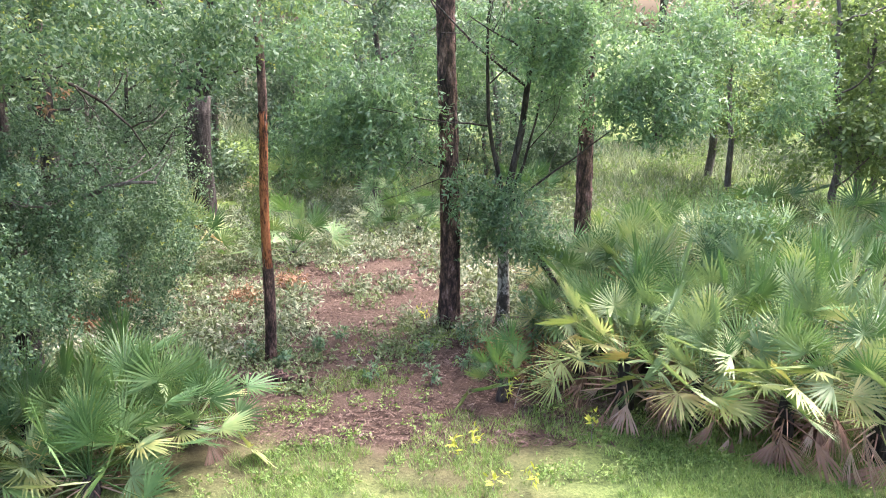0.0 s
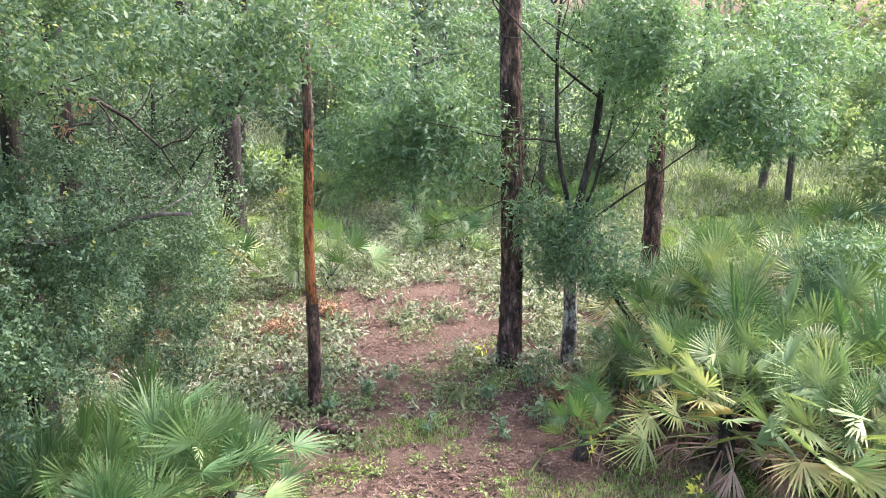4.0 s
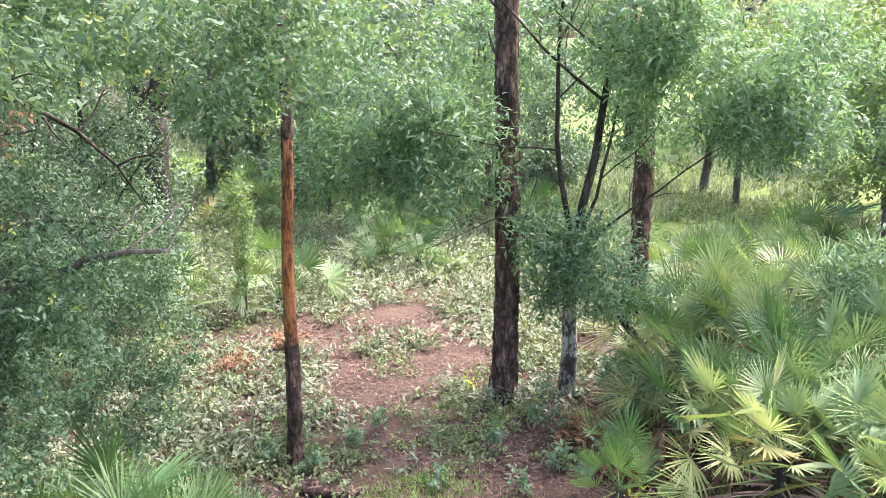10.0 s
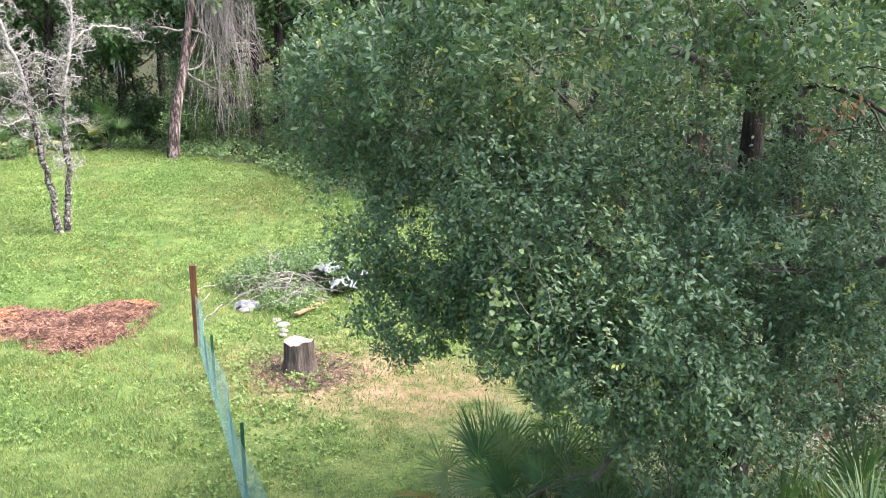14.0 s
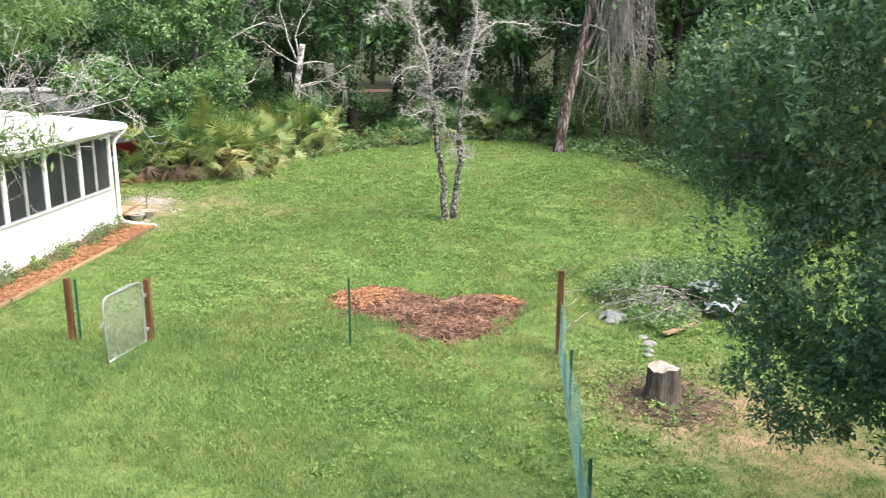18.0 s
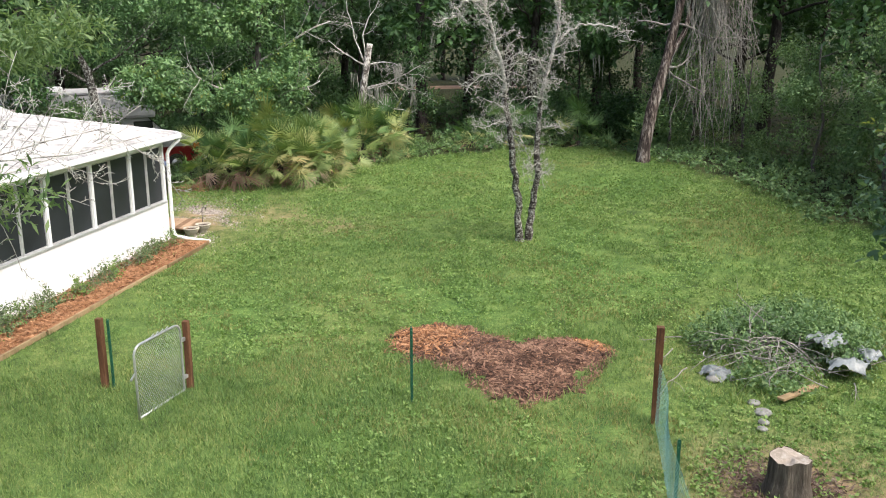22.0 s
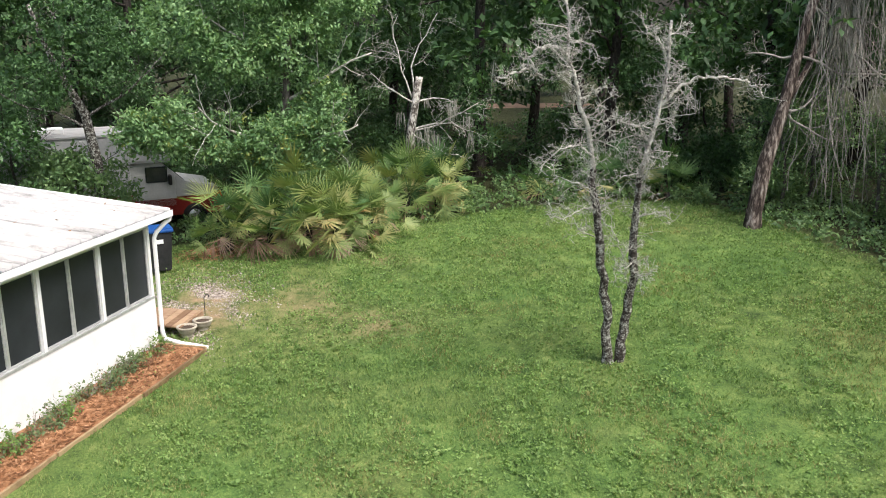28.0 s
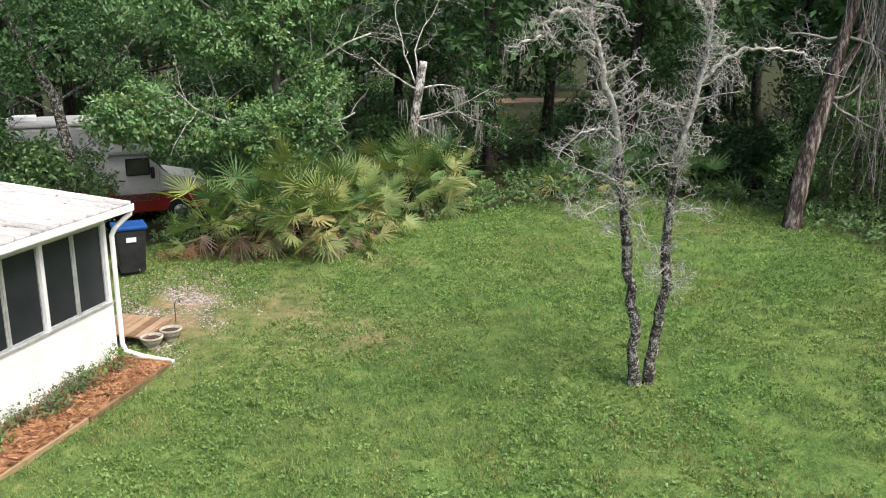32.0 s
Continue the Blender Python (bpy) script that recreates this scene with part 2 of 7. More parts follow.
LITTER = surface("pine_straw", [(0.2, (0.035, 0.02, 0.014)), (0.5, (0.092, 0.06, 0.046)), (0.8, (0.19, 0.138, 0.11)), (0.95, (0.36, 0.31, 0.26))], 10, 0.9, 0, None, 60, 0.5, 0.01, 0.7, "island")
MULCH_O = surface("orange_mulch", [(0.2, (0.1, 0.045, 0.02)), (0.5, (0.3, 0.14, 0.065)), (0.8, (0.48, 0.28, 0.16))], 9, 0.9, 0, None, 60, 0.5, 0.01, 0.6, "island")
MULCH_D = surface("dark_mulch", [(0.2, (0.035, 0.02, 0.014)), (0.5, (0.145, 0.078, 0.05)), (0.8, (0.31, 0.19, 0.13))], 2.0, 0.9, 0, None, 60, 0.5, 0.01, 0.6, "island")
WHITE = surface("white_paint", [(0.3, (0.75, 0.76, 0.77)), (0.6, (0.84, 0.85, 0.87)), (0.85, (0.88, 0.89, 0.91))], 1.2, 0.6, 0, None, 30, 0.15, 0.004, 0.4)
# grey streaks run along the ribs: dirt plus the ribs' shading, both coloured in
ROOF_M = surface("white_metal_roof", [(0.26, (0.12, 0.12, 0.118)), (0.37, (0.3, 0.3, 0.297)), (0.5, (0.44, 0.44, 0.44))], 1.4, 0.55, 0.0, (3.5, 0.4, 1), 9, 0.1, 0.004, 0.6)
SHINGLE = surface("grey_shingle", [(0.3, (0.3, 0.3, 0.3)), (0.7, (0.52, 0.52, 0.52))], 3, 0.95, 0, None, 40, 0.5)
SCREEN = surface("insect_screen", [(0.3, (0.014, 0.017, 0.021)), (0.7, (0.032, 0.037, 0.045))], 1.0, 0.35, 0.0, None, 120, 0.1, 0.002, 0.4)
ALU = surface("window_aluminium", [(0.3, (0.45, 0.46, 0.47)), (0.7, (0.66, 0.67, 0.68))], 6, 0.45, 0.5, None, 60, 0.05)
GALV = surface("galvanised_steel", [(0.3, (0.38, 0.4, 0.41)), (0.7, (0.62, 0.64, 0.65))], 10, 0.4, 0.7, None, 60, 0.1)
POST_W = surface("treated_post", [(0.25, (0.04, 0.02, 0.012)), (0.5, (0.13, 0.06, 0.03)), (0.8, (0.26, 0.14, 0.08))], 5, 0.85, 0, (1, 1, 0.2), 35, 0.5, 0.006, 0.6)
GREEN_STEEL = surface("green_steel_post", [(0.3, (0.012, 0.075, 0.045)), (0.7, (0.03, 0.15, 0.09))], 8, 0.5, 0.1, None, 50, 0.2)
GREEN_WIRE = surface("green_wire", [(0.3, (0.12, 0.3, 0.27)), (0.7, (0.25, 0.45, 0.42))], 8, 0.5, 0.0, None, 50, 0.0)
STUMP_CUT = surface("cut_wood", [(0.25, (0.2, 0.16, 0.12)), (0.5, (0.3, 0.26, 0.22)), (0.8, (0.5, 0.46, 0.41))], 5, 0.85, 0, None, 30, 0.5, 0.006, 0.6)
STUMP_BARK = surface("weathered_stump", [(0.25, (0.025, 0.02, 0.017)), (0.5, (0.095, 0.08, 0.065)), (0.8, (0.26, 0.23, 0.19))], 5, 0.9, 0, (1, 1, 0.15), 25, 0.9, 0.02, 0.7)
PLASTIC = surface("clear_plastic_sheet", [(0.3, (0.12, 0.14, 0.145)), (0.7, (0.3, 0.33, 0.335))], 3, 0.3, 0, None, 30, 0.3, 0.01)
STONE = surface("pale_stone", [(0.3, (0.14, 0.14, 0.13)), (0.7, (0.32, 0.32, 0.3))], 6, 0.9, 0, None, 40, 0.5)
TERRA = surface("stone_pot", [(0.3, (0.3, 0.27, 0.22)), (0.7, (0.52, 0.48, 0.4))], 8, 0.85, 0, None, 50, 0.3)
BOARD = surface("weathered_board", [(0.3, (0.2, 0.12, 0.07)), (0.7, (0.42, 0.29, 0.19))], 4, 0.85, 0, (1, 0.2, 1), 30, 0.4, 0.006, 0.5, "object")
EDGING = surface("bed_edging", [(0.3, (0.17, 0.115, 0.06)), (0.7, (0.36, 0.26, 0.15))], 4, 0.85, 0, None, 40, 0.4, 0.006, 0.5, "object")
TRACK = surface("bare_track", [(0.25, (0.08, 0.05, 0.032)), (0.5, (0.17, 0.11, 0.072)), (0.8, (0.26, 0.18, 0.125))], 0.9, 0.95, 0, None, 14, 0.5, 0.02, 0.6)
SOIL = surface("potting_soil", [(0.3, (0.03, 0.022, 0.016)), (0.7, (0.1, 0.07, 0.05))], 12, 0.95, 0, None, 60, 0.8)
# white paint greyed, the shade of the trees over it put into the colour
RV_WHITE_SHADED = surface("rv_white_shaded", [(0.3, (0.42, 0.43, 0.44)), (0.7, (0.58, 0.59, 0.6))], 1.5, 0.35, 0, None, 20, 0.05)
RV_RED = surface("rv_red", [(0.3, (0.2, 0.018, 0.016)), (0.7, (0.32, 0.035, 0.03))], 1.5, 0.3, 0, None, 20, 0.05)
GLASS_D = surface("dark_glass", [(0.3, (0.012, 0.016, 0.02)), (0.7, (0.03, 0.036, 0.042))], 2, 0.06, 0, None, 20, 0.0, spec=0.6)
RUBBER = surface("rubber", [(0.3, (0.012, 0.012, 0.012)), (0.7, (0.03, 0.03, 0.03))], 8, 0.8, 0, None, 40, 0.2)
CHROME = surface("wheel_metal", [(0.3, (0.4, 0.4, 0.41)), (0.7, (0.6, 0.6, 0.61))], 8, 0.3, 0.9, None, 40, 0.0)
LAMP_O = surface("amber_lens", [(0.3, (0.5, 0.1, 0.02)), (0.7, (0.7, 0.2, 0.05))], 8, 0.2, 0, None, 40, 0.0)
BIN_BLACK = surface("bin_black", [(0.3, (0.015, 0.016, 0.018)), (0.7, (0.035, 0.036, 0.04))], 4, 0.5, 0, None, 40, 0.1)
BIN_BLUE = surface("bin_blue", [(0.3, (0.01, 0.06, 0.24)), (0.7, (0.02, 0.1, 0.35))], 4, 0.45, 0, None, 40, 0.1)
GRAVEL = surface("gravel", [(0.25, (0.1, 0.08, 0.065)), (0.5, (0.29, 0.25, 0.215)), (0.8, (0.5, 0.45, 0.4))], 8, 0.95, 0, None, 60, 0.6, 0.01, 0.6, "island")
DIM_CLOTH = surface("porch_cloth", [(0.3, (0.16, 0.11, 0.09)), (0.7, (0.3, 0.22, 0.18))], 3, 0.9, 0, None, 40, 0.3)
# the porch's indoor shade is put into this near-black colour
PORCH_SHADE = surface("porch_inside_shade", [(0.3, (0.03, 0.03, 0.032)), (0.7, (0.06, 0.06, 0.062))], 1, 0.9, 0, None, 20, 0.2)


# ---- mesh helpers ----
class Geo:
    """Gathers vertices and faces as arrays and makes one mesh of them."""

    def __init__(self):
        self.v, self.q, self.t, self.n = [], [], [], 0

    def add(self, v, quads=None, tris=None):
        v = np.asarray(v, np.float32).reshape(-1, 3)
        if quads is not None and len(quads):
            self.q.append(np.asarray(quads, np.int64).reshape(-1, 4) + self.n)
        if tris is not None and len(tris):
            self.t.append(np.asarray(tris, np.int64).reshape(-1, 3) + self.n)
        self.v.append(v)
        self.n += len(v)
        return self

    def mesh(self, name, smooth=False):
        me = bpy.data.meshes.new(name)
        v = np.concatenate(self.v) if self.v else np.zeros((0, 3), np.float32)
        q = np.concatenate(self.q) if self.q else np.zeros((0, 4), np.int64)
        t = np.concatenate(self.t) if self.t else np.zeros((0, 3), np.int64)
        me.vertices.add(len(v))
        me.vertices.foreach_set("co", v.ravel())
        me.loops.add(q.size + t.size)
        me.loops.foreach_set("vertex_index", np.concatenate([q.ravel(), t.ravel()]).astype(np.int32))
        me.polygons.add(len(q) + len(t))
        starts = np.concatenate([np.arange(len(q)) * 4, len(q) * 4 + np.arange(len(t)) * 3]).astype(np.int32)
        me.polygons.foreach_set("loop_start", starts)
        if smooth:
            me.polygons.foreach_set("use_smooth", np.ones(len(q) + len(t), bool))
        me.update(calc_edges=True)
        me.validate()
        return me


def part(name, data, material, parent=None, label="", m=None, smooth=False):
    """Links a Geo, bmesh or mesh as one object, under a thing or a part."""
    if isinstance(data, Geo):
        data = data.mesh(name, smooth)
    elif isinstance(data, bmesh.types.BMesh):
        me = bpy.data.meshes.new(name)
        data.to_mesh(me)
        data.free()
        data = me
        if smooth:
            for p in data.polygons:
                p.use_smooth = True
    if material and not data.materials:
        data.materials.append(material)
    ob = new(name, data)
    if parent:
        ob.parent = parent
    if m is not None:
        ob.matrix_basis = m
    if label:
        tagged(ob, label)
    return ob


def thing(name, m, label, category, group="", kind=""):
    e = new(name)
    e.empty_display_size = 0.2
    e.matrix_basis = m
    return tagged(e, label, category, group, kind)


def box(sx, sy, sz, bevel=0.0, at=(0, 0, 0), bm=None, rot=None):
    """A box with bevelled edges, its middle at the given place."""
    bm = bm or bmesh.new()
    g = bmesh.ops.create_cube(bm, size=1.0)
    m = Matrix.Translation(at) @ (rot or Matrix()) @ Matrix.Diagonal((sx, sy, sz, 1))
    bmesh.ops.transform(bm, matrix=m, verts=g["verts"])
    if bevel:
        es = list({e for v in g["verts"] for e in v.link_edges})
        bmesh.ops.bevel(bm, geom=es, offset=bevel, segments=2, affect="EDGES", profile=0.6)
    return bm


def tube(geo, pts, radii, sides=8, wob=0.0, rng=None, cap=True):
    """A tapered tube along points."""
    pts = np.asarray(pts, float)
    radii = np.asarray(radii, float)
    k = len(pts)
    tang = np.gradient(pts, axis=0)
    tang /= np.linalg.norm(tang, axis=1)[:, None] + 1e-9
    ref = np.array([0.31, 0.17, 0.93]) if abs(tang[0][2]) < 0.9 else np.array([0.95, 0.2, 0.1])
    a = np.cross(tang, ref)
    a /= np.linalg.norm(a, axis=1)[:, None] + 1e-9
    b = np.cross(tang, a)
    th = np.arange(sides) * 2 * math.pi / sides
    rr = radii[:, None] * np.ones((k, sides))
    if wob and rng is not None:
        rr = rr * (1 + wob * rng.uniform(-1, 1, (k, sides)))
    v = pts[:, None] + rr[..., None] * (np.cos(th)[None, :, None] * a[:, None] + np.sin(th)[None, :, None] * b[:, None])
    v = v.reshape(-1, 3)
    i = np.arange(k - 1)[:, None] * sides
    j = np.arange(sides)[None]
    j2 = (j + 1) % sides
    quads = np.stack([i + j, i + j2, i + sides + j2, i + sides + j], -1).reshape(-1, 4)
    tris = []
    if cap:
        v = np.vstack([v, pts[-1]])
        e = (k - 1) * sides
        tris = [(e + s, e + (s + 1) % sides, k * sides) for s in range(sides)]
    geo.add(v, quads, tris)


def curve_pts(rng, start, way, length, n=8, wander=0.15, lift=0.0):
    """A wandering line of points."""
    p, d = np.array(start, float), np.array(way, float)
    d /= np.linalg.norm(d)
    out, step = [p.copy()], length / (n - 1)
    for _ in range(n - 1):
        d = d + rng.normal(0, wander, 3) + np.array([0, 0, lift])
        d /= np.linalg.norm(d)
        p = p + d * step
        out.append(p.copy())
    return np.array(out)


def vnoise(p, f, seed=0):
    """A cheap smooth noise, -1 to 1, for arrays of points."""
    p = np.asarray(p) * f
    r = np.random.default_rng(seed)
    s = 0
    for _ in range(5):
        w = r.normal(0, 1, 3)
        w2 = r.normal(0, 1, 3)
        s = s + np.sin(p @ w * 2.0 + r.uniform(0, 6.3) + 1.3 * np.sin(p @ w2 * 1.7 + r.uniform(0, 6.3)))
    return s / 3.2


def leaf_cloud(geo, rng, blobs, twigs, per, length, width, gap=0.15, droop=0.2, tw=0.16, freq=1.1, seed=0, hollow=0.35, flat=0.6, round_leaf=False):
    """Leaves on short twigs inside a set of ellipsoids (x, y, z, rx, ry, rz), with gaps and an uneven outline."""
    bl = np.array(blobs, float)
    vol = bl[:, 3] * bl[:, 4] * bl[:, 5]
    area = vol ** 0.75
    pick = rng.choice(len(bl), size=int(twigs * 1.8), p=area / area.sum())
    d = rng.normal(0, 1, (len(pick), 3))
    d /= np.linalg.norm(d, axis=1)[:, None]
    r = hollow + (1 - hollow) * rng.uniform(0, 1, len(pick)) ** 0.6
    r = r * (1 + 0.22 * vnoise(d * 2.2 + pick[:, None], 1.0, seed + 5))
    c = bl[pick, :3] + d * r[:, None] * bl[pick, 3:]
    keep = vnoise(c, freq, seed) > gap - 0.5 + rng.uniform(-0.25, 0.25, len(c))
    c, d = c[keep][:twigs], d[keep][:twigs]
    n = len(c)
    way = d * 0.7 + rng.normal(0, 0.55, (n, 3)) + np.array([0, 0, -droop])
    way /= np.linalg.norm(way, axis=1)[:, None]
    along = rng.uniform(-0.5, 0.5, (n, per, 1)) * tw * 2
    base = c[:, None] + way[:, None] * along + rng.normal(0, tw * 0.22, (n, per, 3))
    ax = way[:, None] * 0.7 + rng.normal(0, 0.75, (n, per, 3))
    ax /= np.linalg.norm(ax, axis=2)[..., None]
    up = rng.normal(0, flat, (n, per, 3)) + np.array([0, 0, 1.0]) + 0.5 * d[:, None]
    side = np.cross(ax, up)
    side /= np.linalg.norm(side, axis=2)[..., None] + 1e-9
    nor = np.cross(side, ax)
    sz = rng.uniform(0.65, 1.25, (n, per, 1))
    L, W = length * sz, width * sz
    if round_leaf:
        rows = [base, base + ax * L * 0.4 + side * W * 0.42 + nor * W * 0.1, base + ax * L * 0.78 + side * W * 0.46 + nor * W * 0.1, base + ax * L - nor * L * 0.05, base + ax * L * 0.78 - side * W * 0.46 + nor * W * 0.1, base + ax * L * 0.4 - side * W * 0.42 + nor * W * 0.1]
        v = np.stack(rows, 2).reshape(-1, 3)
        i = np.arange(len(v) // 6)[:, None] * 6
        geo.add(v, np.concatenate([i + np.array([[0, 1, 2, 5]]), i + np.array([[5, 2, 3, 4]])]))
        return c
    v0 = base
    v1 = base + ax * L * 0.5 + side * W * 0.5 + nor * W * 0.12
    v2 = base + ax * L - nor * L * 0.08
    v3 = base + ax * L * 0.5 - side * W * 0.5 + nor * W * 0.12
    v = np.stack([v0, v1, v2, v3], 2).reshape(-1, 3)
    geo.add(v, np.arange(len(v)).reshape(-1, 4))
    return c


def branches(geo, rng, start, way, length, r0, depth, spread=0.75, sides=(10, 7, 5, 4, 3), wander=0.12, lift=0.03, kids=(5, 5, 4, 4), shrink=0.55, tips=None, first=0.3, level=0, rmin=0.0015):
    """A limb with its side limbs, down to twigs."""
    n = 9 if level == 0 else 6
    pts = curve_pts(rng, start, way, length, n, wander, lift)
    rad = np.maximum(r0 * np.linspace(1, 0.3, n) ** 0.9, rmin)
    tube(geo, pts, rad, sides[min(level, len(sides) - 1)])
    if depth == 0:
        if tips is not None:
            tips.append(pts[-1])
        return
    for k in range(kids[min(level, len(kids) - 1)]):
        u = first + (1 - first) * (k + rng.uniform(0.2, 0.9)) / kids[min(level, len(kids) - 1)]
        f = min(u, 0.99) * (n - 1)
        i = int(f)
        p = pts[i] + (pts[i + 1] - pts[i]) * (f - i)
        t = pts[min(i + 1, n - 1)] - pts[i]
        t = t / np.linalg.norm(t)
        s = rng.normal(0, 1, 3)
        s -= t * (s @ t)
        s /= np.linalg.norm(s)
        branches(geo, rng, p, t * (1 - spread) + s * spread, length * shrink * rng.uniform(0.6, 1.15) * (1.15 - 0.5 * u), r0 * (1 - 0.65 * u) * 0.5, depth - 1, spread, sides, wander * 1.25, lift, kids, shrink, tips, 0.15, level + 1, rmin)


# ---- the ground ----
def ground_z(x, y):
    """Height of the lawn and the forest floor."""
    x, y = np.asarray(x, float), np.asarray(y, float)
    d = (-x - 17) * 0.55 + (y - 9) * 0.83
    s = np.clip(0.5 * (d + np.sqrt(d * d + 1.0)) - 0.5, 0, 13)
    k = np.clip((x + 9) / 5, 0, 1)
    k = k * k * (3 - 2 * k)
    z = 0.068 * s * (1 - k) + 0.1 * k * np.clip((y - 6) / 5, 0, 1)
    z = z - 0.42 * np.clip((-x - 30.5) / 4, 0, 1) * np.clip((4.5 - y) / 3, 0, 1)
    return z


def gz(x, y):
    return float(ground_z(x, y))


def litter_amount(x, y):
    """How much the ground is forest litter (1) or lawn (0)."""
    x, y = np.asarray(x, float), np.asarray(y, float)
    p = np.stack([x, y, x * 0], -1)
    wob = 0.6 * vnoise(p, 0.45, 11) + 0.35 * vnoise(p, 1.3, 12)
    east = np.clip((x + 6.5 + wob * 1.5) / 1.5, 0, 1) * np.clip((y - 7.0 - 0.7 * np.clip(x, 0, 2) + wob * 1.7) / 3.0, 0, 1) * np.clip((22 - y + wob) / 3, 0, 1)
    west = np.maximum(np.clip((-x - 32.2 + wob) / 1.2, 0, 1), np.clip((y - 17.6 - 0.05 * (x + 28) + wob * 0.7) / 1.0, 0, 1) * np.clip((-x - 8) / 2, 0, 1))
    return np.maximum(east, west)


def axis_line(lo, hi, step, far):
    core = np.arange(lo, hi + step / 2, step)
    grow = np.cumsum(step * 1.28 ** np.arange(1, 40))
    grow = grow[grow < far]
    return np.concatenate([(lo - grow)[::-1], core, hi + grow])


def build_ground():
    xs, ys = axis_line(-42, 10, 0.25, 900), axis_line(-3, 34, 0.25, 900)
    X, Y = np.meshgrid(xs, ys)
    Z = ground_z(X, Y)
    P = np.stack([X, Y, X * 0], -1)
    near = np.exp(-((X + 15) / 40) ** 2 - ((Y - 12) / 40) ** 2)
    Z = Z + near * (0.025 * vnoise(P, 0.9, 3) + 0.012 * vnoise(P, 2.7, 4))
    g = Geo()
    nx, ny = len(xs), len(ys)
    i = np.arange(ny - 1)[:, None] * nx
    j = np.arange(nx - 1)[None]
    g.add(np.stack([X, Y, Z], -1).reshape(-1, 3), np.stack([i + j, i + j + 1, i + nx + j + 1, i + nx + j], -1).reshape(-1, 4))
    me = g.mesh("ground", True)
    at = me.attributes.new("litter", "FLOAT", "POINT")
    at.data.foreach_set("value", litter_amount(X, Y).ravel().astype(np.float32))
    bare = 0.7 * np.exp(-(((X + 27) / 1.6) ** 2 + ((Y - 6.1) / 0.8) ** 2)) + np.exp(-(((X + 25.2) / 0.8) ** 2 + ((Y - 7.4) / 0.7) ** 2)) * 0.8 + 1.3 * np.exp(-(((X + 27.3) / 1.5) ** 2 + ((Y - 4.0) / 0.8) ** 2)) + 1.2 * np.exp(-(((X + 11.5) / 1.3) ** 2 + ((Y - 10) / 1.1) ** 2)) + np.exp(-(((X + 10) / 1.8) ** 2 + ((Y - 10.8) / 1.2) ** 2))
    bare = bare + 0.9 * np.clip(vnoise(P, 0.9, 31) * vnoise(P, 0.33, 32) - 0.5, 0, 1) * (X < -8) * (Y < 18)
    at = me.attributes.new("bare", "FLOAT", "POINT")
    at.data.foreach_set("value", np.clip(bare, 0, 1).ravel().astype(np.float32))
    # mask for leaf soil whose colour is darkened for shade under the wood
    at = me.attributes.new("shaded_soil", "FLOAT", "POINT")
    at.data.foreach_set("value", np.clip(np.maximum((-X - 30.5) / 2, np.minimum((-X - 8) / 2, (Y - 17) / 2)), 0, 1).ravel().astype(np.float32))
    m, nt, b = nodes_of("ground_cover")
    n_big, n_mid, n_fine = noise_tex(nt, 0.28, 4, 0.6), noise_tex(nt, 2.3, 6, 0.7), noise_tex(nt, 24, 4, 0.75)
    f = nt.nodes.new("ShaderNodeMath")
    f.operation = "MULTIPLY_ADD"
    nt.links.new(n_fine, f.inputs[0])
    f.inputs[1].default_value = 0.55
    a = nt.nodes.new("ShaderNodeMath")
    a.operation = "MULTIPLY_ADD"
    nt.links.new(n_mid, a.inputs[0])
    a.inputs[1].default_value, a.inputs[2].default_value = 0.6, -0.1
    nt.links.new(a.outputs[0], f.inputs[2])
    lawn1 = ramp(nt, f.outputs[0], [(0.33, (0.03, 0.062, 0.018)), (0.44, (0.08, 0.15, 0.04)), (0.54, (0.135, 0.22, 0.058)), (0.62, (0.2, 0.27, 0.085)), (0.7, (0.3, 0.31, 0.14))])
    lawn2 = ramp(nt, f.outputs[0], [(0.33, (0.04, 0.062, 0.022)), (0.44, (0.105, 0.15, 0.045)), (0.54, (0.17, 0.22, 0.068)), (0.62, (0.25, 0.27, 0.1)), (0.7, (0.35, 0.31, 0.16))])
    bf = ramp(nt, n_big, [(0.4, (0, 0, 0)), (0.62, (1, 1, 1))])
    lawn = mix(nt, bf, lawn1, lawn2)
    soil = ramp(nt, f.outputs[0], [(0.2, (0.13, 0.08, 0.045)), (0.5, (0.3, 0.21, 0.13)), (0.8, (0.45, 0.35, 0.23))])
    straw = ramp(nt, f.outputs[0], [(0.2, (0.03, 0.02, 0.014)), (0.42, (0.078, 0.055, 0.041)), (0.58, (0.118, 0.086, 0.066)), (0.72, (0.16, 0.122, 0.096)), (0.9, (0.25, 0.19, 0.145))])
    at_b = nt.nodes.new("ShaderNodeAttribute")
    at_b.attribute_name = "bare"
    k = nt.nodes.new("ShaderNodeMath")
    k.operation = "MULTIPLY"
    k.use_clamp = True
    nt.links.new(at_b.outputs["Fac"], k.inputs[0])
    nt.links.new(ramp(nt, n_mid, [(0.35, (0.1, 0.1, 0.1)), (0.6, (1, 1, 1))]), k.inputs[1])
    at_l = nt.nodes.new("ShaderNodeAttribute")
    at_l.attribute_name = "litter"
    # dark soil ramp carries the wood's shade in its colour
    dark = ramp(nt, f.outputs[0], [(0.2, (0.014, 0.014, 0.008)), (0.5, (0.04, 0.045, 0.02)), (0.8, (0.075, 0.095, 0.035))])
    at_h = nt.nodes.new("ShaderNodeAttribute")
    at_h.attribute_name = "shaded_soil"
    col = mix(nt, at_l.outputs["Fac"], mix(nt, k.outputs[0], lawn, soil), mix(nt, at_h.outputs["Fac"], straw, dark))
    nt.links.new(col, b.inputs["Base Color"])
    b.inputs["Roughness"].default_value = 0.95
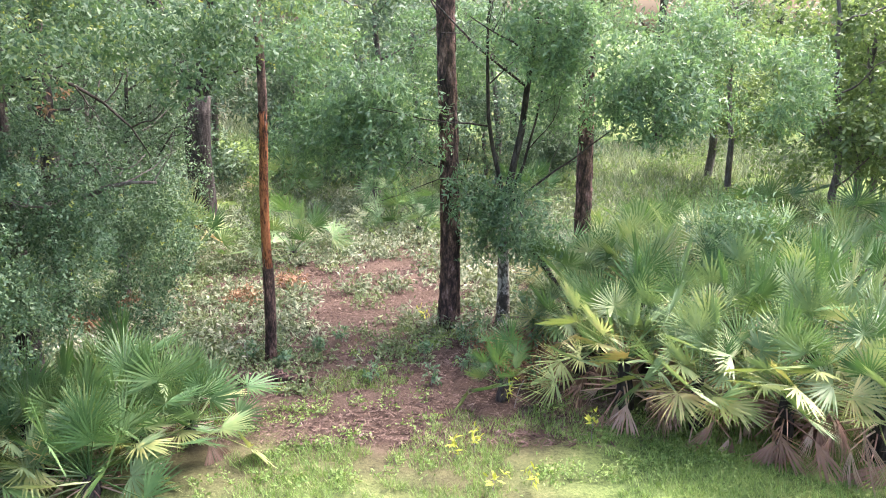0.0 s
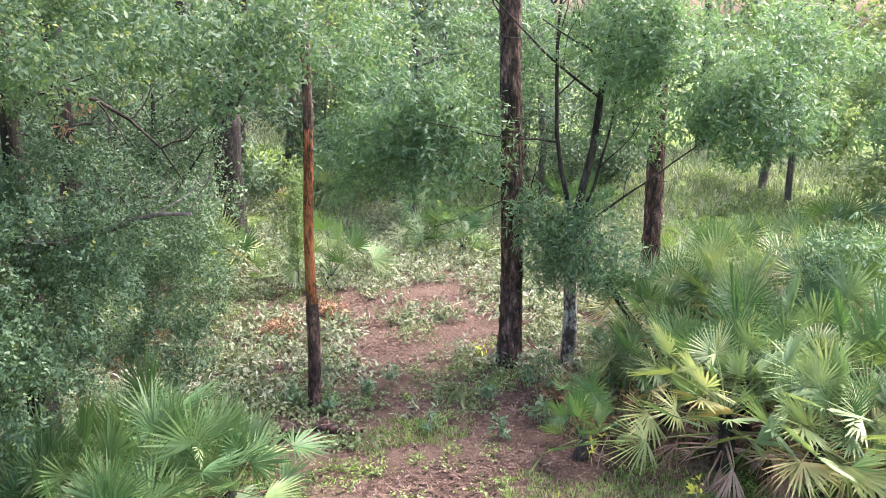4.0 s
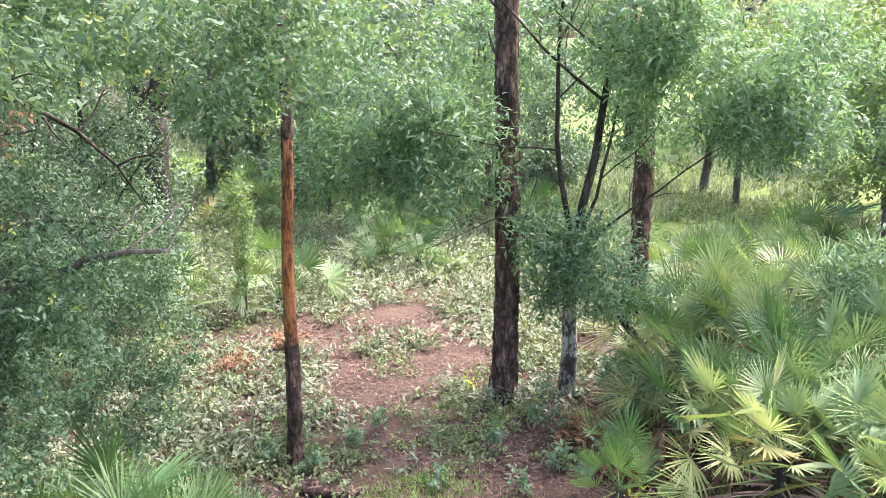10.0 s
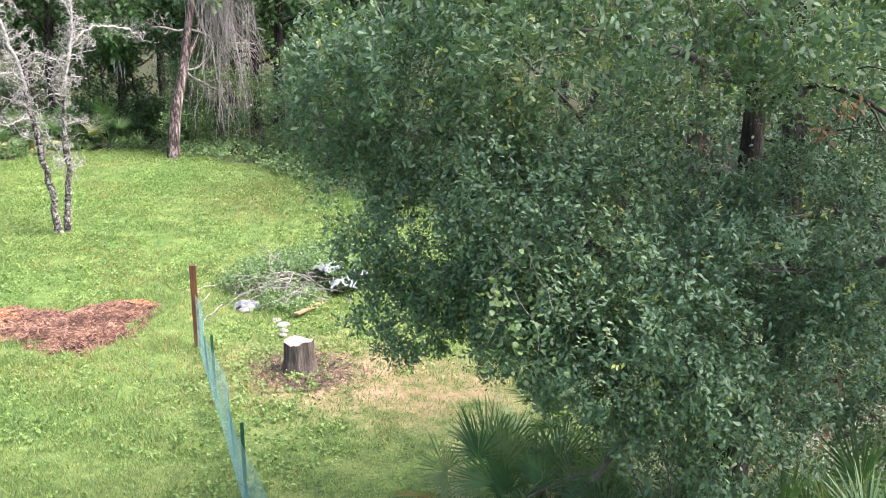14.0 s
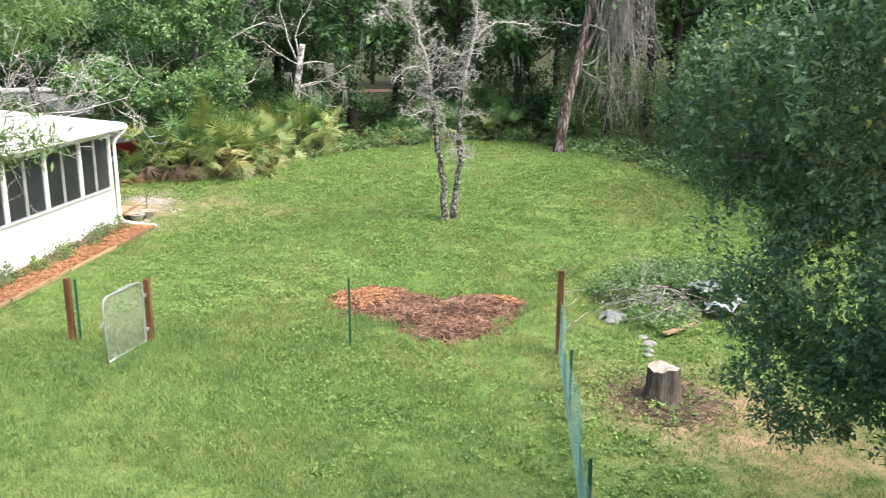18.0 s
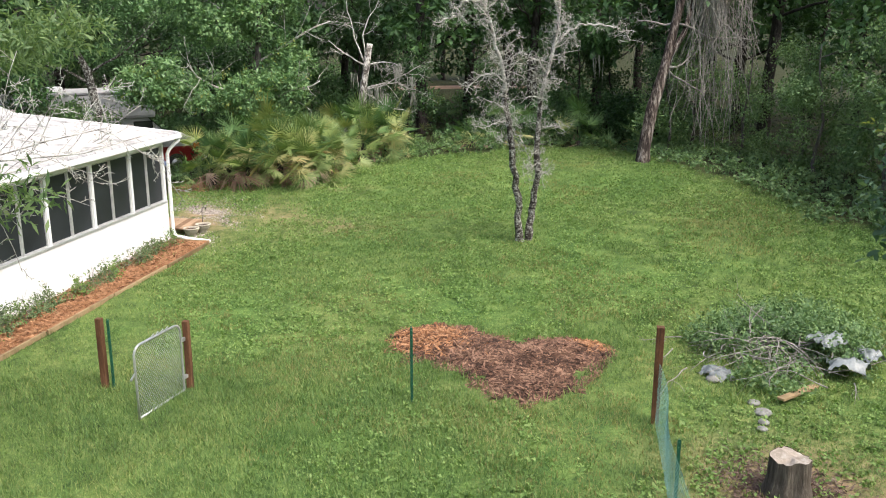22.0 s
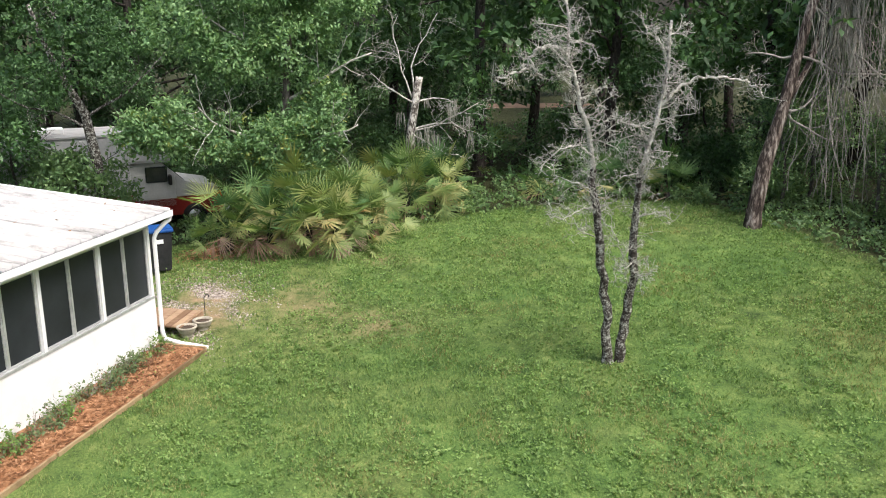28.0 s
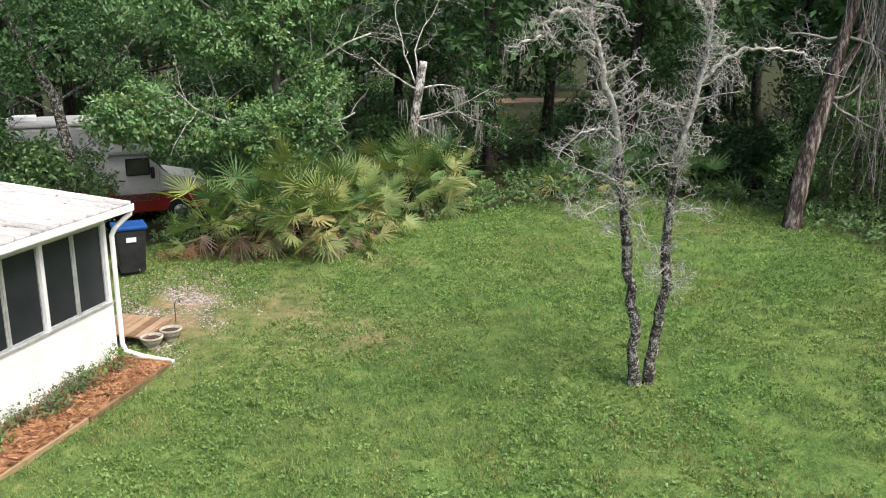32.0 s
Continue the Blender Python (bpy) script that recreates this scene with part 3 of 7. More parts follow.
    b.inputs["Specular IOR Level"].default_value = 0.1
    bump(nt, b, n_fine, 0.8, 0.03)
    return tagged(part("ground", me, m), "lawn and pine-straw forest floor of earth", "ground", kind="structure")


build_ground()


def dirt_track():
    """A bare track that crosses the wood far off."""
    xs, ys = np.linspace(-67, -58, 20), np.linspace(14, 27, 27)
    X, Y = np.meshgrid(xs, ys)
    mid = -62.5 + 0.12 * (Y - 20) + 0.5 * np.sin(Y * 0.5)
    Z = ground_z(X, Y) + 0.05 - 0.03 * np.abs(X - mid)
    i, j = np.arange(26)[:, None] * 20, np.arange(19)[None]
    g = Geo().add(np.stack([X, Y, Z], -1).reshape(-1, 3), np.stack([i + j, i + j + 1, i + 20 + j + 1, i + 20 + j], -1).reshape(-1, 4))
    tagged(part("dirt_track", g, TRACK, smooth=True), "bare brown dirt track through the wood", "track", kind="structure")


dirt_track()


def blades(name, label, rng, xy, height, width, material, category="grass", lean=0.9, per=3):
    """Grass: bent narrow triangles in small tufts, one sheet of stuff."""
    n = len(xy)
    base = np.column_stack([xy, ground_z(xy[:, 0], xy[:, 1])])[:, None] + rng.normal(0, 0.025, (n, per, 3)) * np.array([1, 1, 0])
    az = rng.uniform(0, 2 * math.pi, (n, per))
    h = height[:, None] * rng.uniform(0.6, 1.3, (n, per))
    tilt = rng.uniform(0.1, lean + 0.4, (n, per))
    way = np.stack([np.cos(az) * tilt, np.sin(az) * tilt, np.ones_like(az)], -1)
    side = np.stack([-np.sin(az), np.cos(az), az * 0], -1) * (width * 0.5)
    v = np.stack([base - side, base + side, base + way * h[..., None]], 2).reshape(-1, 3)
    g = Geo().add(v, None, np.arange(len(v)).reshape(-1, 3))
    return tagged(part(name, g, material), label, category, kind="stuff")


# ---- palmettos ----
def frond_mesh(name, rng, petiole, radius, spread, segs, bend, droop, fold, material, wide=0.026):
    """A fan leaf: a stalk along x, and stiff narrow leaflets that part beyond the hub."""
    g = Geo()
    px = np.linspace(0, petiole, 5)
    tube(g, np.column_stack([px, px * 0, -0.10 * petiole * (px / petiole) ** 2]), np.linspace(0.013, 0.006, 5), 4, cap=False)
    hub = np.array([petiole, 0, -0.10 * petiole])
    cb, sb = math.cos(bend), math.sin(bend)
    ang = np.linspace(-spread, spread, segs)
    dth = 2 * spread / segs
    rim = np.linspace(-spread - dth / 2, spread + dth / 2, segs + 1)
    V = [np.array([math.cos(q) * 0.03, math.sin(q) * 0.03, 0.0]) for q in rim]
    Q, T = [], []
    for k, a in enumerate(ang):
        L = radius * (1 - 0.25 * (abs(a) / spread) ** 2) * rng.uniform(0.86, 1.1)
        a = a + rng.normal(0, 0.03)
        d = np.array([math.cos(a), math.sin(a), 0])
        s = np.array([-math.sin(a), math.cos(a), 0])
        w1 = min(wide, dth * L * 0.42)
        up = fold * abs(math.sin(a))
        dr = droop * rng.uniform(0.3, 1.7)
        rise = lambda u: np.array([0, 0, up * u * L * 0.5 - dr * L * 0.36 * u ** 2.2])
        n = len(V)
        tw = rng.normal(0, 0.25)
        lift = np.array([0, 0, 0.5 + tw]) * w1 * 0.5
        V += [d * L * 0.4 + s * w1 * 0.5 + rise(0.4) + lift, d * L * 0.4 - s * w1 * 0.5 + rise(0.4) - lift,
              d * L * 0.74 + s * w1 * 0.34 + rise(0.74) + lift * 0.7, d * L * 0.74 - s * w1 * 0.34 + rise(0.74) - lift * 0.7,
              d * L + rise(1.0)]
        Q += [(k + 1, k, n + 1, n), (n, n + 1, n + 3, n + 2)]
        T += [(n + 2, n + 3, n + 4)]
    pts = np.array(V)
    x = pts[:, 0] * cb + pts[:, 2] * sb
    z = -pts[:, 0] * sb + pts[:, 2] * cb
    base = g.n
    g.add(np.column_stack([x, pts[:, 1], z]) + hub, Q, T)
    g.t.append(np.array([(base - 4 + (k % 4), base + k, base + k + 1) for k in range(segs)], np.int64))
    me = g.mesh(name)
    me.materials.append(material)
    return me


_r = np.random.default_rng(40)
FRONDS = {}
for kind, n, mt, segs, wd in (("green", 8, FROND, 26, 0.024), ("pale", 7, FROND_PALE, 26, 0.024), ("wide", 7, FROND_DULL, 18, 0.03), ("wide_pale", 7, FROND_SUN, 18, 0.03)):
    FRONDS[kind] = [frond_mesh("frond", _r, _r.uniform(0.6, 1.0), _r.uniform(0.5, 0.64), _r.uniform(1.5, 2.1), segs, _r.uniform(-0.15, 0.55), _r.uniform(0.02, 0.22), _r.uniform(0.05, 0.4), mt, wd) for _ in range(n)]
for kind, n, segs, wd in (("yellow", 5, 24, 0.024), ("wide_yellow", 6, 18, 0.03)):
    FRONDS[kind] = [frond_mesh("frond", _r, _r.uniform(0.6, 0.95), _r.uniform(0.48, 0.6), _r.uniform(1.4, 2.0), segs, _r.uniform(0.1, 0.8), _r.uniform(0.05, 0.4), 0.2, FROND_YELLOW, wd) for _ in range(n)]
FRONDS["dead"] = [frond_mesh("dead_frond", _r, _r.uniform(0.45, 0.65), _r.uniform(0.5, 0.65), _r.uniform(0.28, 0.75), 15, _r.uniform(1.0, 1.5), _r.uniform(0.3, 0.8), 0.3, FROND_DEAD, 0.032) for _ in range(6)]


def palmetto(x, y, size, green, yellow, dead, seed, label, group="palmetto thicket", pale=0.0, low=2, z=None, stem=0.42, wide=False):
    """A saw palmetto: a short rough stem and a head of fan leaves, dead ones hanging round its foot."""
    rng = np.random.default_rng(seed)
    root = thing("palmetto", pose(x, y, gz(x, y) if z is None else z, 0, 0, rng.uniform(0, 360)), label, "palmetto", group)
    g = Geo()
    top = np.array([0.05, 0.02, stem * size])
    tube(g, [(0, 0, -0.05), (0.02, 0, 0.4 * stem * size), top], [0.11, 0.1, 0.07], 8, 0.25, rng)
    part("stem", g, DARK_BARK, root, "shaggy brown stem")
    total = green + yellow + dead
    for i in range(total):
        if i < green:
            kind, el = "pale" if rng.uniform() < pale else "green", 86 - (86 - low - 12) * (i / max(green - 1, 1)) ** 0.85
        elif i < green + yellow:
            kind, el = "yellow", rng.uniform(low - 8, low + 32)
        else:
            kind, el = "dead", rng.uniform(-22, 22)
        if wide and kind != "dead":
            kind = {"green": "wide", "pale": "wide_pale", "yellow": "wide_yellow"}[kind]
        az = i * 137.5 + rng.uniform(-25, 25)
        s = size * rng.uniform(0.8, 1.15) * (1.12 if kind == "dead" else 1.0)
        me = FRONDS[kind][rng.integers(len(FRONDS[kind]))]
        zc = top[2] * (rng.uniform(0.35, 0.75) if kind == "dead" else rng.uniform(0.6, 1.1))
        ob = new("dead_frond" if kind == "dead" else "frond", me)
        ob.parent = root
        ob.matrix_basis = pose(top[0] * 0.5, 0, zc, 0, -(el + rng.uniform(-9, 9)), az) @ pose(0, 0, 0, rng.uniform(-55, 55)) @ Matrix.Scale(s, 4)
    return root


_p = np.random.default_rng(7)
LBL = "saw palmetto, green fan fronds above hanging dead brown ones"
# clump beside the oak
for x, y, s, g_, ye, de in ((-3.5, 9.0, 1.05, 30, 3, 4), (-4.4, 8.6, 1.05, 28, 3, 5), (-3.0, 9.4, 0.95, 22, 4, 5), (-4.1, 9.7, 1.0, 20, 2, 2), (-5.2, 9.1, 1.05, 20, 2, 4), (-5.9, 8.6, 1.0, 20, 1, 3), (-5.0, 8.2, 0.95, 18, 2, 3), (-6.6, 8.6, 1.0, 20, 1, 3), (-6.9, 9.5, 0.95, 14, 1, 2), (-3.75, 8.2, 1.0, 24, 4, 6)):
    palmetto(x, y, s * 0.85, int(g_ * 1.15), ye + 1, int(de * 2), _p.integers(9999), LBL, "palmettos by the oak", 0.25, -4, stem=0.3)
# thicket beside the path
THICK = ((2.3, 10.3, 1.1, 22, 9, 8), (3.1, 9.8, 1.1, 22, 10, 9), (4.0, 9.4, 1.15, 22, 10, 10), (4.9, 9.0, 1.2, 20, 9, 8), (5.7, 8.7, 1.1, 16, 5, 5), (1.9, 11.4, 1.05, 22, 3, 3), (2.8, 11.3, 1.2, 24, 5, 2), (3.8, 10.7, 1.25, 24, 6, 2), (4.8, 10.3, 1.25, 22, 6, 2), (5.8, 10.0, 1.2, 18, 5, 2),
         (2.1, 12.8, 1.15, 22, 3, 1), (3.1, 12.7, 1.25, 24, 3, 0), (4.2, 12.2, 1.25, 24, 3, 0), (5.3, 11.7, 1.25, 20, 3, 0), (2.9, 14.3, 1.2, 22, 2, 0), (4.2, 14.0, 1.25, 22, 2, 0), (5.5, 13.5, 1.25, 20, 2, 0), (6.6, 12.6, 1.2, 18, 2, 0), (6.9, 14.9, 1.2, 16, 1, 0), (5.1, 15.6, 1.2, 18, 1, 0), (8.0, 16.5, 1.2, 14, 1, 0), (3.6, 16.0, 1.15, 18, 1, 0))
for x, y, s, g_, ye, de in THICK:
    palmetto(x, y, s * 0.83, int(g_ * (0.95 if de > 4 else 1.05)), ye + 3, int(de * 3.2) + 1, _p.integers(9999), "large saw palmetto, yellowing fan fronds over dead brown ones" if ye > 2 else "dense green saw palmetto in the thicket", "palmetto thicket", 0.85 if de > 4 else 0.5, 8 if de > 4 else 2, stem=0.74)
palmetto(0.75, 10.6, 0.62, 14, 2, 1, 77, "small bright green young palmetto beside the path", "palmetto thicket")
# palmettos deeper in the wood
for x, y, s, n in ((-3.2, 17.6, 1.0, 15), (-5.3, 17.4, 1.1, 16), (-6.3, 19.4, 1.1, 14), (-1.3, 20.5, 1.0, 14), (-0.6, 20.0, 0.9, 12), (-8.5, 18.8, 1.1, 14), (-4.6, 24.0, 1.2, 12), (-9.5, 22.5, 1.2, 12), (7.5, 19.5, 1.2, 14), (2.0, 23.0, 1.1, 12)):
    palmetto(x, y, s, n, 1, 1, _p.integers(9999), "green saw palmetto under the trees", "palmettos in the wood", 0.2, -6, stem=0.2)
# clumps at the west edge of the lawn
WEST_LBL = "big saw palmetto, yellow-green fans over brown skirts, at the lawn"
for x, y, s, g_, ye, de in ((-31.0, 6.4, 1.35, 24, 14, 7), (-30.4, 7.0, 1.2, 16, 14, 8), (-30.9, 5.4, 1.25, 18, 9, 7), (-31.5, 7.4, 1.3, 20, 10, 4), (-32.0, 5.0, 1.15, 16, 3, 3), (-31.4, 4.4, 1.15, 16, 3, 6), (-32.0, 6.4, 1.6, 22, 6, 0), (-31.2, 8.0, 1.0, 14, 8, 3),
                            (-33.0, 9.3, 1.3, 20, 13, 3), (-33.3, 10.2, 1.25, 16, 12, 4), (-34.0, 9.4, 1.3, 18, 5, 0)):
    palmetto(x, y, s * 0.84, int(g_ * 1.05), int(ye * 1.5), int(de * 2.6), _p.integers(9999), WEST_LBL, "palmettos at the lawn edge", 0.65, -4, stem=0.62, wide=True)
for x, y, s, g_, ye, de in ((-33.6, 13.4, 0.9, 10, 3, 5), (-33.2, 15.3, 1.15, 14, 4, 1), (-34.2, 14.6, 1.1, 14, 3, 2), (-32.2, 16.8, 1.1, 12, 2, 2), (-37.0, 11.5, 1.1, 12, 1, 1), (-38.0, 7.8, 1.2, 12, 1, 1), (-36.5, 8.4, 1.1, 12, 2, 3), (-39.5, 13.5, 1.1, 10, 1, 1), (-35.2, 17.4, 1.1, 12, 1, 1), (-31.2, 18.8, 1.1, 12, 1, 1), (-40.5, 9.6, 1.2, 12, 1, 0)):
    palmetto(x, y, s, g_, ye, de, _p.integers(9999), "saw palmetto in the dark understory of the wood", "palmettos in the wood", 0.2, -6, stem=0.2, wide=True)


# ---- trees near the path ----
def big_oak():
    """The evergreen oak beside the lawn, its crown hanging down to the palmettos."""
    rng = np.random.default_rng(3)
    bx, by = -5.5, 10.45
    root = thing("oak_tree", pose(bx, by, gz(bx, by)), "evergreen oak with a dense dark leathery crown hanging low", "tree")
    g = Geo()
    pts = np.array([(0.64, -0.98, -0.1), (0.63, -0.96, 0.5), (0.58, -0.86, 1.2), (0.45, -0.6, 2.2), (0.25, -0.25, 3.2), (0.25, -0.2, 4.3), (0.3, -0.2, 6.0)])
    tube(g, pts, [0.22, 0.17, 0.15, 0.13, 0.11, 0.09, 0.05], 14, 0.06, rng)
    part("trunk", g, DARK_BARK, root, "dark furrowed trunk", smooth=True)
    for st, way, ln, r0 in (((0.45, -0.6, 2.2), (-0.8, -0.7, 0.35), 3.0, 0.06), ((0.37, -0.46, 2.6), (0.7, -0.7, 0.3), 2.2, 0.05), ((0.25, -0.22, 3.4), (-0.6, -1.0, 0.3), 3.0, 0.06), ((0.25, -0.2, 4.2), (-1.0, 0.2, 0.3), 2.4, 0.05), ((0.49, -0.67, 1.9), (0.1, -1, 0.3), 2.0, 0.05), ((0.28, -0.2, 4.6), (0.3, -0.8, 0.5), 2.2, 0.045), ((0.29, -0.31, 3.0), (1.0, 0.3, 0.1), 1.7, 0.035)):
        g = Geo()
        branches(g, rng, st, way, ln, r0, 3, 0.7, kids=(6, 4, 3), wander=0.16, lift=-0.01)
        part("limb", g, OAK_BARK, root)
    g = Geo()
    arch = np.array([(0.25, -0.2, 3.95), (0.5, -0.15, 4.18), (0.8, -0.1, 4.22), (1.1, -0.05, 4.1), (1.4, 0.0, 3.9), (1.7, 0.03, 3.6), (1.9, 0.05, 3.25)])
    tube(g, arch, [0.034, 0.03, 0.026, 0.022, 0.017, 0.012, 0.006], 8, 0.06, rng)
    for k in (2, 3, 4, 5):
        branches(g, rng, arch[k], (0.4, rng.uniform(-0.5, 0.5), rng.uniform(-0.6, 0.5)), rng.uniform(0.5, 1.0), 0.012, 2, 0.6, kids=(4, 3), wander=0.2)
    part("limb", g, DARK_BARK, root, "dark arching limb")
    low = [(-0.2, -1.9, 3.0, 1.5, 1.2, 1.1), (1.0, -1.8, 2.7, 1.0, 1.1, 1.1), (-1.1, -2.4, 3.0, 1.1, 1.0, 1.0), (0.4, -2.6, 2.7, 1.15, 0.85, 0.95), (-1.4, -2.4, 3.8, 0.9, 0.9, 0.8), (1.2, -1.0, 3.1, 0.8, 1.0, 0.9), (-0.3, -2.6, 3.5, 1.0, 0.8, 0.8), (0.3, -1.6, 1.9, 1.2, 0.9, 0.55), (0.9, -2.0, 1.85, 0.8, 0.8, 0.6), (-0.9, -1.7, 2.3, 1.0, 0.9, 0.7), (-1.9, -3.1, 4.2, 0.65, 0.55, 0.7), (-1.55, -2.9, 3.2, 0.65, 0.6, 0.6), (-1.4, -2.7, 2.4, 0.6, 0.6, 0.55), (1.75, 0.2, 2.8, 0.5, 0.5, 0.6), (1.8, 0.25, 2.0, 0.5, 0.5, 0.6), (1.55, 0.3, 1.3, 0.55, 0.5, 0.5), (1.15, 0.1, 2.4, 0.5, 0.5, 0.6), (0.9, 0.2, 1.6, 0.5, 0.5, 0.5)]
    high = [(-1.2, -2.5, 4.6, 1.1, 1.1, 0.8), (-0.1, -2.0, 5.0, 1.5, 1.2, 0.9), (1.2, -1.6, 5.0, 1.4, 1.1, 0.75), (2.5, -1.0, 5.0, 1.2, 1.1, 0.7), (3.6, -0.4, 4.9, 0.9, 0.9, 0.55), (0.4, -0.4, 5.5, 1.6, 1.2, 0.7), (-1.5, -1.0, 5.1, 1.2, 1.2, 0.8), (-1.9, -3.0, 4.2, 0.6, 0.6, 0.6), (0.0, 0.9, 4.6, 1.4, 0.9, 0.8), (-1.4, 0.6, 3.6, 1.0, 0.8, 1.0), (2.75, -1.15, 4.42, 0.58, 0.5, 0.42), (0.4, -1.0, 4.1, 0.8, 0.5, 0.45)]
    g = Geo()
    low = [(a, b, c, d * 0.9, e * 0.9, f * 0.88) for a, b, c, d, e, f in low]
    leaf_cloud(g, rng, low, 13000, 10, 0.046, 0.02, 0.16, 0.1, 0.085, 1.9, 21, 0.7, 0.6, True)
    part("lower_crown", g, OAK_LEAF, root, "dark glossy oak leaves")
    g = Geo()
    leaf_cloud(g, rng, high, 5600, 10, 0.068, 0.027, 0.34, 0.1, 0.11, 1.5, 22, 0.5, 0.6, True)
    part("upper_crown", g, OAK_UPPER_LIT, root, "green oak leaves with yellow young shoots, lightened as if skylit")
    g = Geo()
    # western lobes listed twice: extra yellow shoots stand in for light on that side
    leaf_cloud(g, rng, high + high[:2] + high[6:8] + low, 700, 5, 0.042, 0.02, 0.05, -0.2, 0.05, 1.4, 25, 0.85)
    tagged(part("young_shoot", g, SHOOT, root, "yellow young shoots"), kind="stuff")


big_oak()


def pine_trunk(x, y, r, h, seed, label, lean=(0, 0), bark=PINE_BARK, name="pine_tree", stubs=6, plates=True, cat="tree"):
    rng = np.random.default_rng(seed)
    root = thing(name, pose(x, y, gz(x, y)), label, cat)
    g = Geo()
    n = 26
    zs = np.linspace(-0.1, h, n)
    pts = np.column_stack([lean[0] * zs / h * h + 0.03 * np.sin(zs * 0.9), lean[1] * zs + 0.03 * np.cos(zs * 0.7), zs])
    rad = r * (1 - 0.35 * zs / h) * (1 + 0.35 * np.exp(-(zs + 0.1) * 4))
    tube(g, pts, rad, 18, 0.05, rng)
    part("trunk", g, bark, root, smooth=True)
    if plates:
        g = Geo()
        for _ in range(260):
            z = rng.uniform(0.0, min(h, 6.5))
            a = rng.uniform(0, 6.283)
            rr = np.interp(z, zs, rad)
            c = np.array([np.interp(z, zs, pts[:, 0]), np.interp(z, zs, pts[:, 1]), z]) + rr * np.array([math.cos(a), math.sin(a), 0])
            o, s = np.array([math.cos(a), math.sin(a), 0]), np.array([-math.sin(a), math.cos(a), 0])
            w, hh, d = rng.uniform(0.018, 0.04), rng.uniform(0.04, 0.1), 0.012
            g.add([c - s * w - [0, 0, hh], c + s * w - [0, 0, hh], c + s * w + [0, 0, hh], c - s * w + [0, 0, hh], c + o * d - s * w * 0.6 - [0, 0, hh * 0.7], c + o * d + s * w * 0.6 - [0, 0, hh * 0.7], c + o * d + s * w * 0.6 + [0, 0, hh * 0.7], c + o * d - s * w * 0.6 + [0, 0, hh * 0.7]],
                  [(4, 5, 6, 7), (0, 1, 5, 4), (1, 2, 6, 5), (2, 3, 7, 6), (3, 0, 4, 7)])
        tagged(part("bark_plate", g, bark, root), kind="stuff")
    for k in range(stubs):
        z = rng.uniform(h * 0.35, h * 0.8)
        g = Geo()
        a = rng.uniform(0, 6.283)
        st = (np.interp(z, zs, pts[:, 0]), np.interp(z, zs, pts[:, 1]), z)
        branches(g, rng, st, (math.cos(a), math.sin(a), 0.1), rng.uniform(0.5, 1.6), 0.025, 2, 0.6, kids=(3, 2))
        part("dead_branch", g, DARK_BARK, root)
    return root


pine_trunk(0.05, 13.4, 0.16, 11, 5, "tall pine with dark plated bark in the straw", (-0.006, 0.0))
pine_trunk(2.5, 15.7, 0.155, 11, 6, "dark-barked pine behind the palmetto thicket", (0.004, 0))

def forked_trunk():
    """The thick dark tree that forks low, at the far side of the ferns."""
    rng = np.random.default_rng(8)
    x, y = -5.72, 20.0
    root = thing("forked_tree", pose(x, y, gz(x, y)), "thick dark tree trunk forking low at the wood's edge", "tree")
    g = Geo()
    tube(g, [(0, 0, -0.1), (0.0, 0, 0.25), (0.02, 0, 0.9), (-0.02, 0.0, 1.8), (0.0, 0.0, 2.7), (0.04, 0, 3.2)], [0.44, 0.34, 0.3, 0.29, 0.3, 0.3], 16, 0.06, rng)
    part("trunk", g, DARK_BARK, root, smooth=True)
    for way, ln, r in (((-0.35, 0.1, 1), 7.0, 0.2), ((0.42, -0.1, 1), 6.5, 0.17), ((0.9, -0.4, 0.8), 2.8, 0.08)):
        g = Geo()
        branches(g, rng, (0.0, 0, 2.95), way, ln, r, 2, 0.6, sides=(10, 6, 4), kids=(6, 4), wander=0.1, lift=0.02)
        part("limb", g, DARK_BARK, root)


forked_trunk()
pine_trunk(-9.4, 25.5, 0.22, 11, 9, "dark pine trunk in the wood", (0.01, 0.0), DARK_BARK)
pine_trunk(-9.8, 17.8, 0.22, 11, 10, "reddish pine trunk behind the oak", (0.0, 0.0))
pine_trunk(-6.3, 13.6, 0.16, 9, 12, "dark trunk behind the oak crown", (0.01, 0.0), DARK_BARK)


